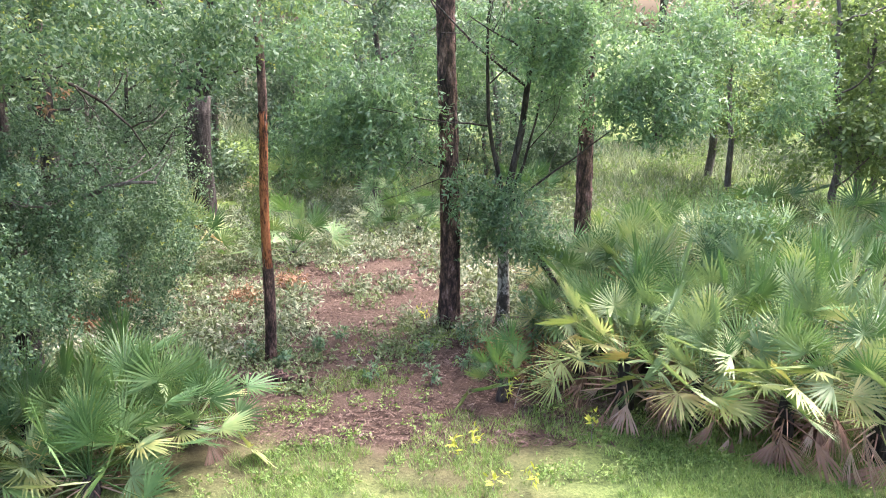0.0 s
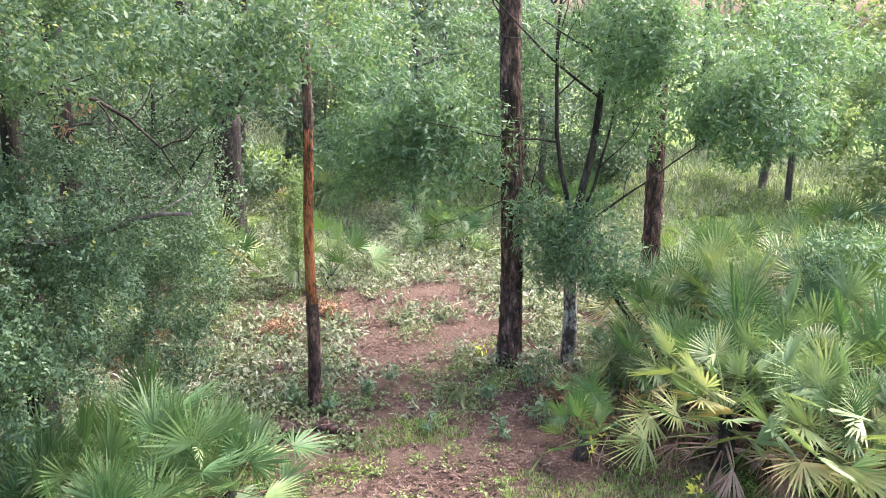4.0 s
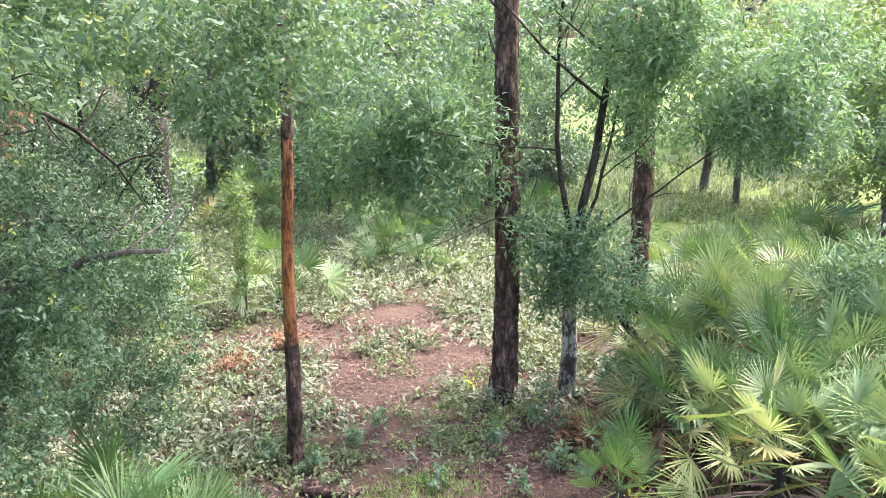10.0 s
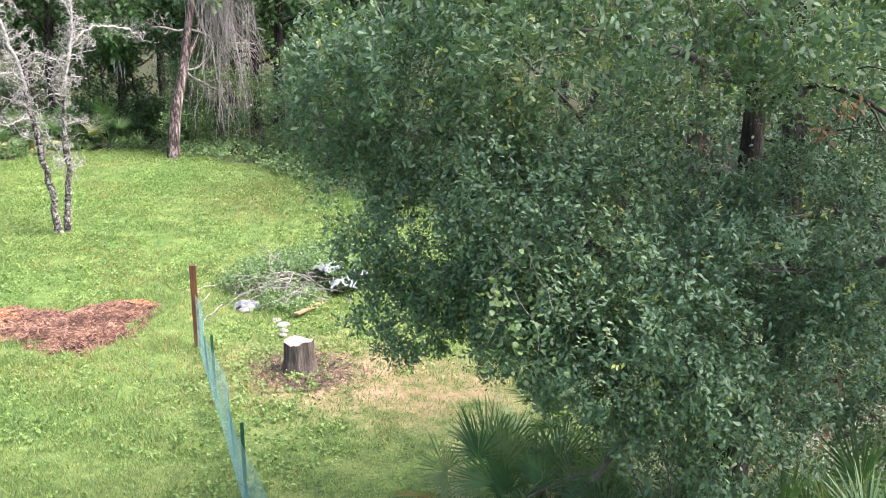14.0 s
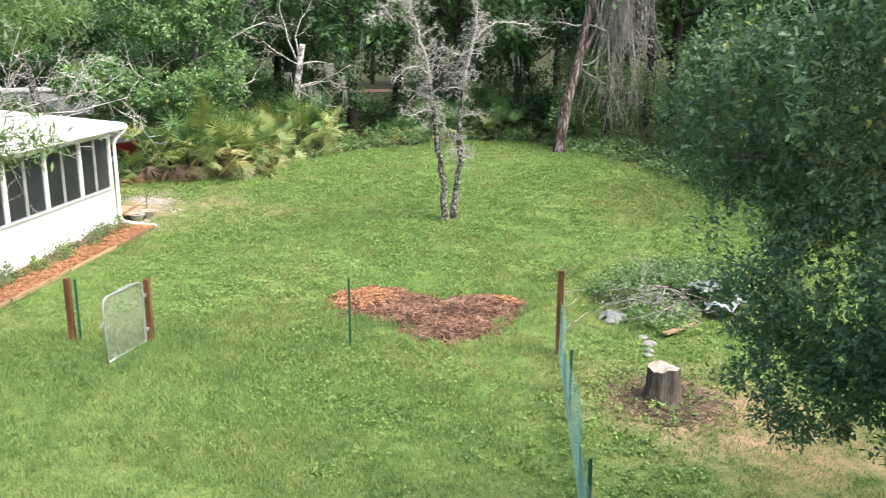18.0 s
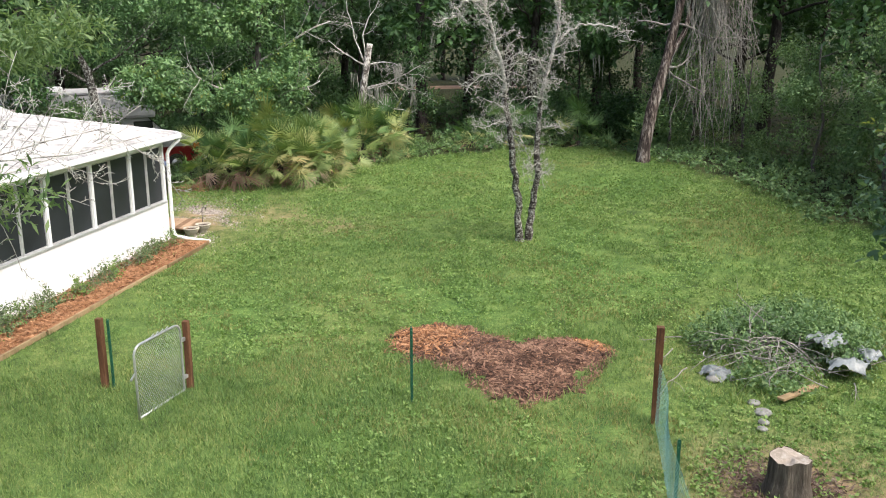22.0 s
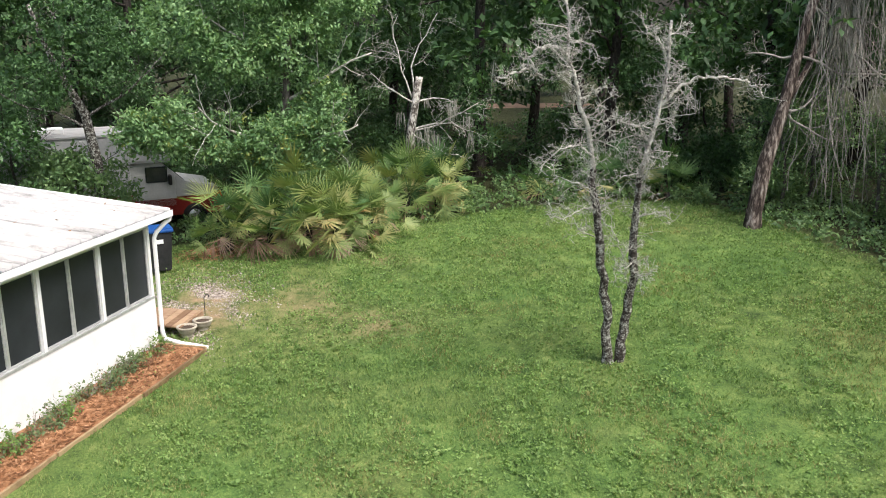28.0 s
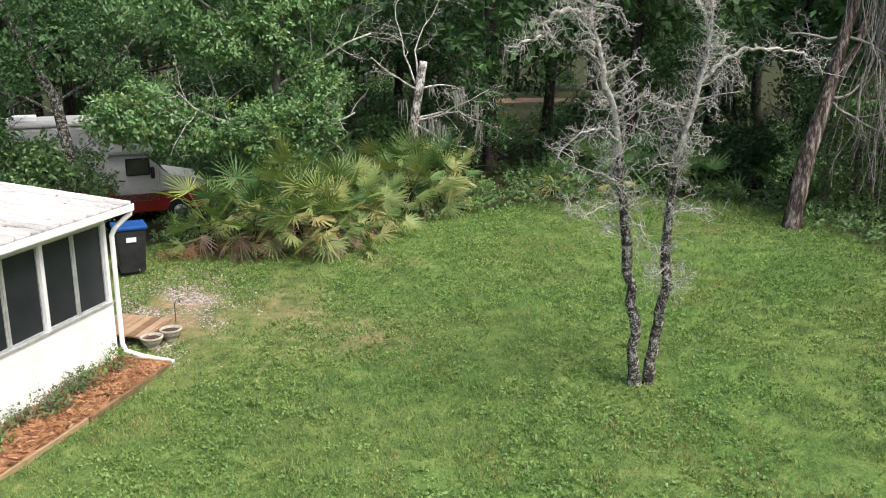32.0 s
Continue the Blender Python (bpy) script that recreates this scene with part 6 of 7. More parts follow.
def mulch_bed():
    rng = np.random.default_rng(81)
    root = thing("mulch_bed", H0, "orange wood-chip bed along the porch wall with timber edging", "flower bed")
    n = 7000
    x = rng.uniform(0.4, 8.65, n)
    y = rng.uniform(0.0, 1, n) ** 1.1 * 0.93 + 0.02
    g = Geo()
    nx, ny = 120, 8
    X, Y = np.meshgrid(np.linspace(0.38, 8.7, nx), np.linspace(0.0, 0.97, ny))
    Z = 0.06 + 0.02 * vnoise(np.stack([X, Y, X * 0], -1), 2.5, 5)
    i = np.arange(ny - 1)[:, None] * nx
    j = np.arange(nx - 1)[None]
    g.add(np.stack([X, Y, Z], -1).reshape(-1, 3), np.stack([i + j, i + j + 1, i + nx + j + 1, i + nx + j], -1).reshape(-1, 4))
    part("bed", g, MULCH_O, root)
    g = Geo()
    chips(g, rng, np.column_stack([x, y, 0.075 + 0.02 * rng.uniform(0, 1, n)]), 0.07)
    tagged(part("wood_chip", g, MULCH_O, root), kind="stuff")
    part("edging", box(0.04, 0.98, 0.09, 0.008, (8.74, 0.49, 0.035)), EDGING, root)
    for k in range(4):
        part("edging", box(2.04, 0.04, 0.09, 0.008, (1.42 + k * 2.08, 0.99, 0.035), rot=Matrix.Rotation(rng.normal(0, 0.008), 4, "Z")), EDGING, root)
    part("edging", box(0.05, 0.98, 0.11, 0.008, (0.36, 0.49, 0.045)), EDGING, root)
    for k in range(18):
        s = 0.85 + k * 0.44 + rng.uniform(-0.3, 0.3)
        d = rng.uniform(0.15, 0.4)
        e = thing("bed_shrub", H0 @ pose(s, d, 0.06), "small leggy shrub with grey-green leaves in the mulch", "shrub", "shrubs in the bed")
        g = Geo()
        tips = []
        for _ in range(5):
            a = rng.uniform(0, 6.283)
            branches(g, rng, (0, 0, 0), (math.cos(a) * 0.5, math.sin(a) * 0.5, 1), rng.uniform(0.15, 0.42), 0.006, 1, 0.5, sides=(4, 3), kids=(3,), tips=tips)
        part("stem", g, GREY_TWIG, e)
        g = Geo()
        leaf_cloud(g, rng, [(0, 0, 0.2, 0.25, 0.2, 0.18), (0.1, 0, 0.08, 0.34, 0.25, 0.08)], int(rng.uniform(25, 75)), 6, 0.055, 0.032, 0.0, 0, 0.08, 1, k, 0.2)
        part("leaves", g, FERN if k % 3 else WEED, e)

    g = Geo()
    bl = [(q, rng.uniform(0.02, 0.42), 0.1, 0.3, 0.14, 0.05) for q in np.arange(0.3, 8.5, 0.16) if rng.uniform() < 0.8]
    leaf_cloud(g, rng, bl, 420, 6, 0.06, 0.034, 0.0, 0, 0.08, 1, 12, 0.1, 0.3)
    tagged(part("ground_ivy", g, FERN, root, "grey-green creeping leaf cover"), kind="stuff")
    g = Geo()
    leaf_cloud(g, rng, bl, 420, 5, 0.07, 0.03, 0.0, 0, 0.08, 1, 13, 0.1, 0.3)
    tagged(part("dry_leaf", g, DEAD_LEAF, root, "fallen brown leaves"), kind="stuff")


mulch_bed()


# ---- fence, gate, stump, heaps ----
def wood_post(x, y, w, h, label, yaw=64, lean=0):
    e = thing("fence_post", pose(x, y, gz(x, y), lean, 0, yaw), label, "fence post", "fence posts")
    part("timber", box(w, w, h + 0.1, 0.008, (0, 0, h / 2 - 0.05)), POST_W, e)
    return e


wood_post(-13.62, 9.42, 0.095, 1.32, "square brown treated timber fence post in the grass", 64, 1.5)
wood_post(-16.42, 3.66, 0.08, 1.0, "short brown timber gate post")
wood_post(-16.78, 2.5, 0.085, 1.03, "weathered brown timber gate post")


def t_post(x, y, h, label):
    e = thing("steel_post", pose(x, y, gz(x, y), 0, 0, 64), label, "fence post", "steel posts")
    bm = box(0.036, 0.006, h + 0.1, 0.0, (0, 0, h / 2 - 0.05))
    box(0.006, 0.034, h + 0.1, 0.0, (0, 0.02, h / 2 - 0.05), bm)
    for k in range(int(h / 0.06)):
        box(0.014, 0.01, 0.012, 0.0, (0, -0.006, 0.08 + 0.06 * k), bm)
    part("stake", bm, GREEN_STEEL, e)
    return e


FL0 = Vector((-13.62, 9.42, 0))
t_post(-15.06, 6.55, 1.08, "green steel fence stake in the lawn")
t_post(-11.45, 8.42, 0.95, "green steel stake holding the wire mesh")
t_post(-8.9, 7.22, 0.95, "green steel stake holding the wire mesh")
t_post(-16.68, 2.62, 1.02, "green steel stake beside the gate post")
t_post(-6.6, 6.12, 0.95, "green steel stake holding the wire mesh")


def wire_fence():
    e = thing("wire_fence", pose(FL0.x, FL0.y, 0), "sagging green garden mesh strung between stakes", "fence")
    d = Vector((-6.6, 6.12, 0)) - FL0
    L = d.length
    d.normalize()
    d = np.array(d)
    rng = np.random.default_rng(83)

    def pt(s, z):
        sag = 0.05 * math.sin(s * 2.2) * z
        return np.array([d[0] * s - d[1] * sag, d[1] * s + d[0] * sag, 0]) + np.array([0, 0, gz(FL0.x + d[0] * s, FL0.y + d[1] * s) + z * (0.95 - 0.05 * abs(math.sin(s * 1.25)))])

    ss = np.linspace(0, L, 40)
    for z in np.arange(0.03, 0.93, 0.05):
        g = Geo()
        tube(g, [pt(s, z) for s in ss], np.full(40, 0.0016), 3, cap=False)
        part("line_wire", g, GREEN_WIRE, e)
    g = Geo()
    for s in np.arange(0, L, 0.05):
        tube(g, [pt(s, z) for z in (0.02, 0.3, 0.6, 0.92)], np.full(4, 0.0016), 3, cap=False)
    tagged(part("cross_wire", g, GREEN_WIRE, e), kind="stuff")


wire_fence()


def chain_gate():
    hx, hy = -16.33, 3.58
    dx, dy = -15.52 - hx, 3.02 - hy
    W = math.hypot(dx, dy)
    e = thing("chain_link_gate", pose(hx, hy, gz(hx, hy) + 0.0, 0, 0, math.degrees(math.atan2(dy, dx))), "open galvanised chain-link gate with rounded corners", "gate")
    H, c = 1.0, 0.13
    g = Geo()
    arc = [(W - c + c * math.sin(a), 0, H - c + c * math.cos(a)) for a in np.linspace(0, math.pi / 2, 6)]
    arc0 = [(c - c * math.cos(a), 0, H - c + c * math.sin(a)) for a in np.linspace(0, math.pi / 2, 6)]
    line = [(0, 0, 0), (0, 0, 0.5)] + arc0 + arc + [(W, 0, 0.5), (W, 0, 0)]
    tube(g, line, np.full(len(line), 0.017), 8)
    tube(g, [(0, 0, 0.02), (W / 2, 0, 0.02), (W, 0, 0.02)], [0.016] * 3, 8)
    part("gate_frame", g, GALV, e, smooth=True)
    g = Geo()
    p = 0.055
    for k in np.arange(-H, W, p):
        for sgn in (1, -1):
            a, b = max(0.0, k), min(W, k + H)
            if b - a > 0.02:
                z0, z1 = a - k, b - k
                if sgn < 0:
                    z0, z1 = H - z0, H - z1
                tube(g, [(a, 0.004 * sgn, z0), (b, 0.004 * sgn, z1)], [0.0018] * 2, 3, cap=False)
    part("chain_link", g, GALV, e)
    g = Geo()
    for k in range(4):
        tube(g, [(0.25 + 0.1 * k, 0, H), (0.28 + 0.1 * k, 0.01, H + 0.05), (0.34 + 0.1 * k, 0, H + 0.01)], [0.006] * 3, 5)
    part("tie_wire", g, GALV, e)
    part("latch", box(0.12, 0.02, 0.03, 0.005, (W + 0.05, 0, 0.62), rot=Matrix.Rotation(0.6, 4, "Y")), GALV, e)
    for z in (0.2, 0.75):
        part("hinge", box(0.09, 0.04, 0.05, 0.006, (-0.05, 0, z)), GALV, e)


chain_gate()


def stump():
    rng = np.random.default_rng(84)
    x, y = -11.62, 9.92
    root = thing("tree_stump", pose(x, y, gz(x, y)), "sawn grey tree stump with pale cut top", "stump")
    sides, rows = 28, 9
    th = np.arange(sides) * 2 * math.pi / sides
    lob = 1 + 0.09 * np.sin(3 * th + 1) + 0.06 * np.sin(5 * th) + 0.05 * np.sin(9 * th + 2) + 0.035 * rng.uniform(-1, 1, sides)
    zs = np.linspace(-0.05, 0.46, rows)
    rr = np.interp(zs, (-0.05, 0.08, 0.2, 0.46), (0.29, 0.24, 0.21, 0.2))
    v = np.stack([np.stack([r * lob * np.cos(th), r * lob * np.sin(th), np.full(sides, z)], -1) for r, z in zip(rr, zs)]).reshape(-1, 3)
    v[-sides:, 2] += 0.03 * np.sin(th * 2 + 1) + rng.uniform(-0.012, 0.012, sides)
    i, j = np.arange(rows - 1)[:, None] * sides, np.arange(sides)[None]
    g = Geo().add(v, np.stack([i + j, i + (j + 1) % sides, i + sides + (j + 1) % sides, i + sides + j], -1).reshape(-1, 4))
    part("bark", g, STUMP_BARK, root, "cracked grey bark")
    top = v[-sides:] * np.array([0.985, 0.985, 1]) + np.array([0, 0, -0.006])
    ring = np.vstack([top, top * np.array([0.5, 0.5, 1]) + rng.normal(0, 0.006, (sides, 3)), [[0, 0, 0.455]]])
    g = Geo().add(ring, [(s, (s + 1) % sides, sides + (s + 1) % sides, sides + s) for s in range(sides)], [(sides + s, sides + (s + 1) % sides, 2 * sides) for s in range(sides)])
    part("cut_face", g, STUMP_CUT, root, "pale sawn top")
    g = Geo()
    n = 2600
    a, q = rng.uniform(0, 6.283, n), 0.27 + np.abs(rng.normal(0, 0.3, n))
    X, Y = x + q * np.cos(a) * 1.2, y + q * np.sin(a)
    chips(g, rng, np.column_stack([X, Y, ground_z(X, Y) + 0.015]), 0.06)
    tagged(part("stump_chips", g, LITTER), "reddish wood chips round the stump", "wood chips", kind="stuff")


stump()


def heap_height(x, y):
    """The wood-chip heap: a low pear-shaped mound, higher at its orange end."""
    a = 0.2 * np.exp(-((x + 17.2) / 0.8) ** 2 - ((y - 7.5) / 0.75) ** 2)
    b = 0.16 * np.exp(-((x + 16.0) / 1.0) ** 2 - ((y - 8.5) / 0.95) ** 2)
    c = 0.12 * np.exp(-((x + 16.2) / 0.6) ** 2 - ((y - 9.55) / 0.6) ** 2)
    d = 0.1 * np.exp(-((x + 15.0) / 0.5) ** 2 - ((y - 8.2) / 0.7) ** 2)
    return a + b + c + d


def mulch_heap():
    rng = np.random.default_rng(85)
    root = thing("mulch_heap", pose(0, 0, 0), "low heap of orange and dark brown wood mulch on the lawn", "mulch heap")
    xs, ys = np.arange(-18.8, -13.6, 0.08), np.arange(6.0, 10.8, 0.08)
    X, Y = np.meshgrid(xs, ys)
    P = np.stack([X, Y, X * 0], -1)
    Z = ground_z(X, Y) + heap_height(X, Y) - 0.075 + 0.028 * vnoise(P, 2.6, 6) + 0.012 * vnoise(P, 7, 7)
    nx, ny = len(xs), len(ys)
    i, j = np.arange(ny - 1)[:, None] * nx, np.arange(nx - 1)[None]
    g = Geo().add(np.stack([X, Y, Z], -1).reshape(-1, 3), np.stack([i + j, i + j + 1, i + nx + j + 1, i + nx + j], -1).reshape(-1, 4))
    part("mound", g, MULCH_D, root, smooth=True)
    n = 26000
    x, y = rng.uniform(-18.6, -13.8, n), rng.uniform(6.1, 10.6, n)
    P = np.stack([x, y, x * 0], -1)
    h = heap_height(x, y) - 0.075 + 0.028 * vnoise(P, 2.6, 6) + 0.012 * vnoise(P, 7, 7)
    ok = h > -0.012
    x, y, h = x[ok], y[ok], h[ok]
    orange = np.exp(-((x + 17.3) / 0.7) ** 2 - ((y - 7.3) / 0.75) ** 2) + np.exp(-((x + 16.4) / 0.4) ** 2 - ((y - 9.95) / 0.4) ** 2) + rng.normal(0, 0.16, len(x)) > 0.45
    for sel, mt, nm, lb in ((orange, MULCH_O, "fresh_mulch", "fresh orange chips"), (~orange, MULCH_D, "old_mulch", "dark weathered chips")):
        g = Geo()
        chips(g, rng, np.column_stack([x, y, ground_z(x, y) + h + 0.012])[sel], 0.085)
        tagged(part(nm, g, mt, root, lb), kind="stuff")


mulch_heap()


def brush_heap():
    rng = np.random.default_rng(86)
    x0, y0 = -14.9, 12.1
    root = thing("brush_heap", pose(x0, y0, gz(x0, y0)), "heap of grey cut branches overgrown with weeds", "brush heap")
    g = Geo()
    for _ in range(95):
        a, q = rng.uniform(0, 6.283), abs(rng.normal(0, 0.6))
        p = (q * math.cos(a) * 1.1, q * math.sin(a) * 1.2, 0.05 + 0.35 * math.exp(-q * q) * rng.uniform(0.2, 1))
        b = rng.uniform(0, 6.283)
        branches(g, rng, p, (math.cos(b), math.sin(b), rng.uniform(-0.1, 0.25)), rng.uniform(0.4, 1.2), 0.012, 1, 0.5, sides=(4, 3), kids=(4,), wander=0.12, lift=-0.04)
    tagged(part("cut_branch", g, GREY_TWIG, root), kind="stuff")
    g = Geo()
    leaf_cloud(g, rng, [(-0.7, -0.1, 0.2, 0.9, 0.9, 0.28), (0.1, 0.7, 0.25, 0.9, 0.9, 0.35), (-0.5, 1.2, 0.25, 1.1, 0.9, 0.3), (0.6, -0.4, 0.1, 0.7, 0.6, 0.2), (-1.0, 0.9, 0.2, 0.8, 0.9, 0.25)], 3300, 7, 0.065, 0.036, 0.1, 0, 0.12, 1.4, 3, 0.2)
    tagged(part("weed_cover", g, MID_LEAF, root, "green weeds grown through it"), kind="stuff")
    for x, y, z, sx, sy, sd in ((-14.5, 12.75, 0.45, 0.26, 0.2, 1), (-14.0, 12.7, 0.3, 0.26, 0.22, 2), (-14.75, 11.05, 0.12, 0.24, 0.14, 3), (-14.15, 13.2, 0.3, 0.2, 0.16, 4)):
        r = np.random.default_rng(sd)
        n = 12
        U, V = np.meshgrid(np.linspace(-1, 1, n), np.linspace(-1, 1, n))
        P = np.stack([U * 2, V * 2, U * 0 + sd], -1)
        Z = 0.05 * vnoise(P, 0.9, sd) + 0.035 * vnoise(P, 2.6, sd + 1) - 0.07 * (U ** 2 + V ** 2)
        e = thing("plastic_sheet", pose(x, y, gz(x, y) + z, 0, 0, r.uniform(0, 180)), "crumpled translucent plastic sheet on the brush heap", "plastic sheet", "plastic sheets")
        i, j = np.arange(n - 1)[:, None] * n, np.arange(n - 1)[None]
        q = np.stack([i + j, i + j + 1, i + n + j + 1, i + n + j], -1).reshape(-1, 4)
        top = np.stack([U * sx * (1 + 0.15 * np.sin(V * 3)), V * sy, Z], -1).reshape(-1, 3)
        g = Geo().add(top, q).add(top - np.array([0, 0, 0.006]), q[:, ::-1])
        part("sheet", g, PLASTIC, e, smooth=True)
    e = thing("plank", pose(-13.8, 11.75, gz(-13.8, 11.75) + 0.04, 0, 3, 112), "short weathered yellowish board lying in weeds", "board")
    part("board", box(0.95, 0.11, 0.035, 0.005), EDGING, e)
    for k, (x, y, s) in enumerate(((-13.45, 10.92, 0.11), (-13.75, 11.0, 0.09), (-13.2, 10.75, 0.08), (-13.05, 10.62, 0.07), (-14.6, 10.9, 0.1))):
        bm = bmesh.new()
        bmesh.ops.create_icosphere(bm, subdivisions=2, radius=s)
        for v in bm.verts:
            v.co *= 1 + 0.22 * noise.noise(v.co * 9 + Vector((k, 0, 0)))
            v.co.z *= 0.42
        ob = tagged(part("stone", bm, STONE, None, "", pose(x, y, gz(x, y) + s * 0.25, 0, 0, 40 * k)), "flat pale limestone lump on the grass", "stone", "stones")


brush_heap()


# ---- corner of the porch: pots, boards, gravel, bin, motorhome ----
def flower_pot(x, y, r, label, tilt=0):
    e = thing("flower_pot", pose(x, y, gz(x, y) + 0.01, tilt, 0, 0), label, "flower pot", "pots by the porch")
    prof = [(0.55 * r, 0), (0.6 * r, 0.02), (0.5 * r, 0.045), (0.75 * r, 0.08), (0.97 * r, 0.15), (r * 0.95, 0.17), (r * 1.08, 0.18), (r * 1.08, 0.21), (r * 0.9, 0.21), (r * 0.84, 0.165)]
    s = 20
    th = np.arange(s) * 2 * math.pi / s
    v = np.concatenate([np.column_stack([q * np.cos(th), q * np.sin(th), np.full(s, z)]) for q, z in prof])
    i, j = np.arange(len(prof) - 1)[:, None] * s, np.arange(s)[None]
    part("bowl", Geo().add(v, np.stack([i + j, i + (j + 1) % s, i + s + (j + 1) % s, i + s + j], -1).reshape(-1, 4)), TERRA, e, smooth=True)
    bm = bmesh.new()
    bmesh.ops.create_circle(bm, cap_ends=True, segments=20, radius=r * 0.83)
    bmesh.ops.translate(bm, verts=bm.verts, vec=(0, 0, 0.172))
    part("soil", bm, SOIL, e)


flower_pot(-26.08, 4.0, 0.18, "round stone-coloured planter bowl by the porch")
flower_pot(-25.8, 3.72, 0.18, "second shallow planter bowl by the porch")
e = thing("wooden_step", H0 @ pose(-0.55, -0.35, 0.02, 0, 4, 0), "low weathered wooden step of boards at the porch side", "step")
for k in range(6):
    part("board", box(0.85, 0.14, 0.035, 0.006, (-0.1, -0.42 + 0.155 * k, 0.2)), BOARD, e)
part("side_board", box(0.9, 0.035, 0.2, 0.006, (-0.1, 0.47, 0.12)), BOARD, e)
part("side_board", box(0.9, 0.035, 0.2, 0.006, (-0.1, -0.52, 0.12)), BOARD, e)


def gravel_patch():
    rng = np.random.default_rng(90)
    n = 8000
    x, y = rng.normal(-27.5, 1.1, n), rng.normal(3.85, 0.55, n)
    g = Geo()
    s = rng.uniform(0.012, 0.035, n)[:, None]
    o = np.array([(1, 0, 0), (0, 1, 0), (-1, 0, 0), (0, -1, 0), (0, 0, 0.8)])
    c = np.column_stack([x, y, ground_z(x, y)])
    v = (c[:, None] + o[None] * s[:, None] * rng.uniform(0.6, 1.3, (n, 5, 1))).reshape(-1, 3)
    i = np.arange(n)[:, None] * 5
    g.add(v, None, np.concatenate([i + np.array([q]) for q in ((0, 1, 4), (1, 2, 4), (2, 3, 4), (3, 0, 4))]))
    tagged(part("gravel", g, GRAVEL), "patch of pale gravel beside the house", "gravel", kind="stuff")


gravel_patch()


def shepherd_hook(x, y):
    e = thing("garden_hook", pose(x, y, gz(x, y)), "thin dark metal garden hook in the gravel", "garden hook")
    g = Geo()
    tube(g, [(0, 0, -0.05), (0, 0, 0.25), (0, 0.0, 0.38), (0, 0.04, 0.45), (0, 0.09, 0.44), (0, 0.1, 0.38)], [0.008] * 6, 5)
    part("rod", g, BIN_BLACK, e)


shepherd_hook(-26.9, 4.0)
_c = np.random.default_rng(91)
_g = Geo()
_q = np.column_stack([_c.normal(-31.6, 0.35, 1500), _c.normal(4.1, 0.45, 1500)])
chips(_g, _c, np.column_stack([_q, ground_z(_q[:, 0], _q[:, 1]) + 0.03]), 0.09)
tagged(part("mulch_patch", _g, MULCH_O), "thin patch of orange wood chips under the palmettos", "wood chips", kind="stuff")


def wheelie_bin(x, y, yaw):
    e = thing("wheelie_bin", pose(x, y, gz(x, y), 0, 0, yaw), "black wheeled rubbish bin with a blue lid", "rubbish bin")
    bm = bmesh.new()
    g = bmesh.ops.create_cube(bm, size=1.0)
    for v in g["verts"]:
        k = 1.0 if v.co.z > 0 else 0.82
        v.co = Vector((v.co.x * 0.6 * k, v.co.y * 0.62 * k, (v.co.z + 0.5) * 0.95 + 0.06))
    bmesh.ops.bevel(bm, geom=list(bm.edges), offset=0.025, segments=2, affect="EDGES")
    part("body", bm, BIN_BLACK, e)
    part("lid", box(0.66, 0.7, 0.09, 0.035, (0, 0, 1.05)), BIN_BLUE, e, "blue lid")
    part("mark", box(0.012, 0.2, 0.1, 0.002, (0.307, 0, 0.8)), WHITE, e, "white mark")
    for s in (-1, 1):
        g = Geo()
        tube(g, [(-0.25, 0.24 * s, 0.1), (-0.25, 0.3 * s, 0.1)], [0.1, 0.1], 14)
        part("wheel", g, RUBBER, e)


wheelie_bin(-30.33, 2.78, 15)


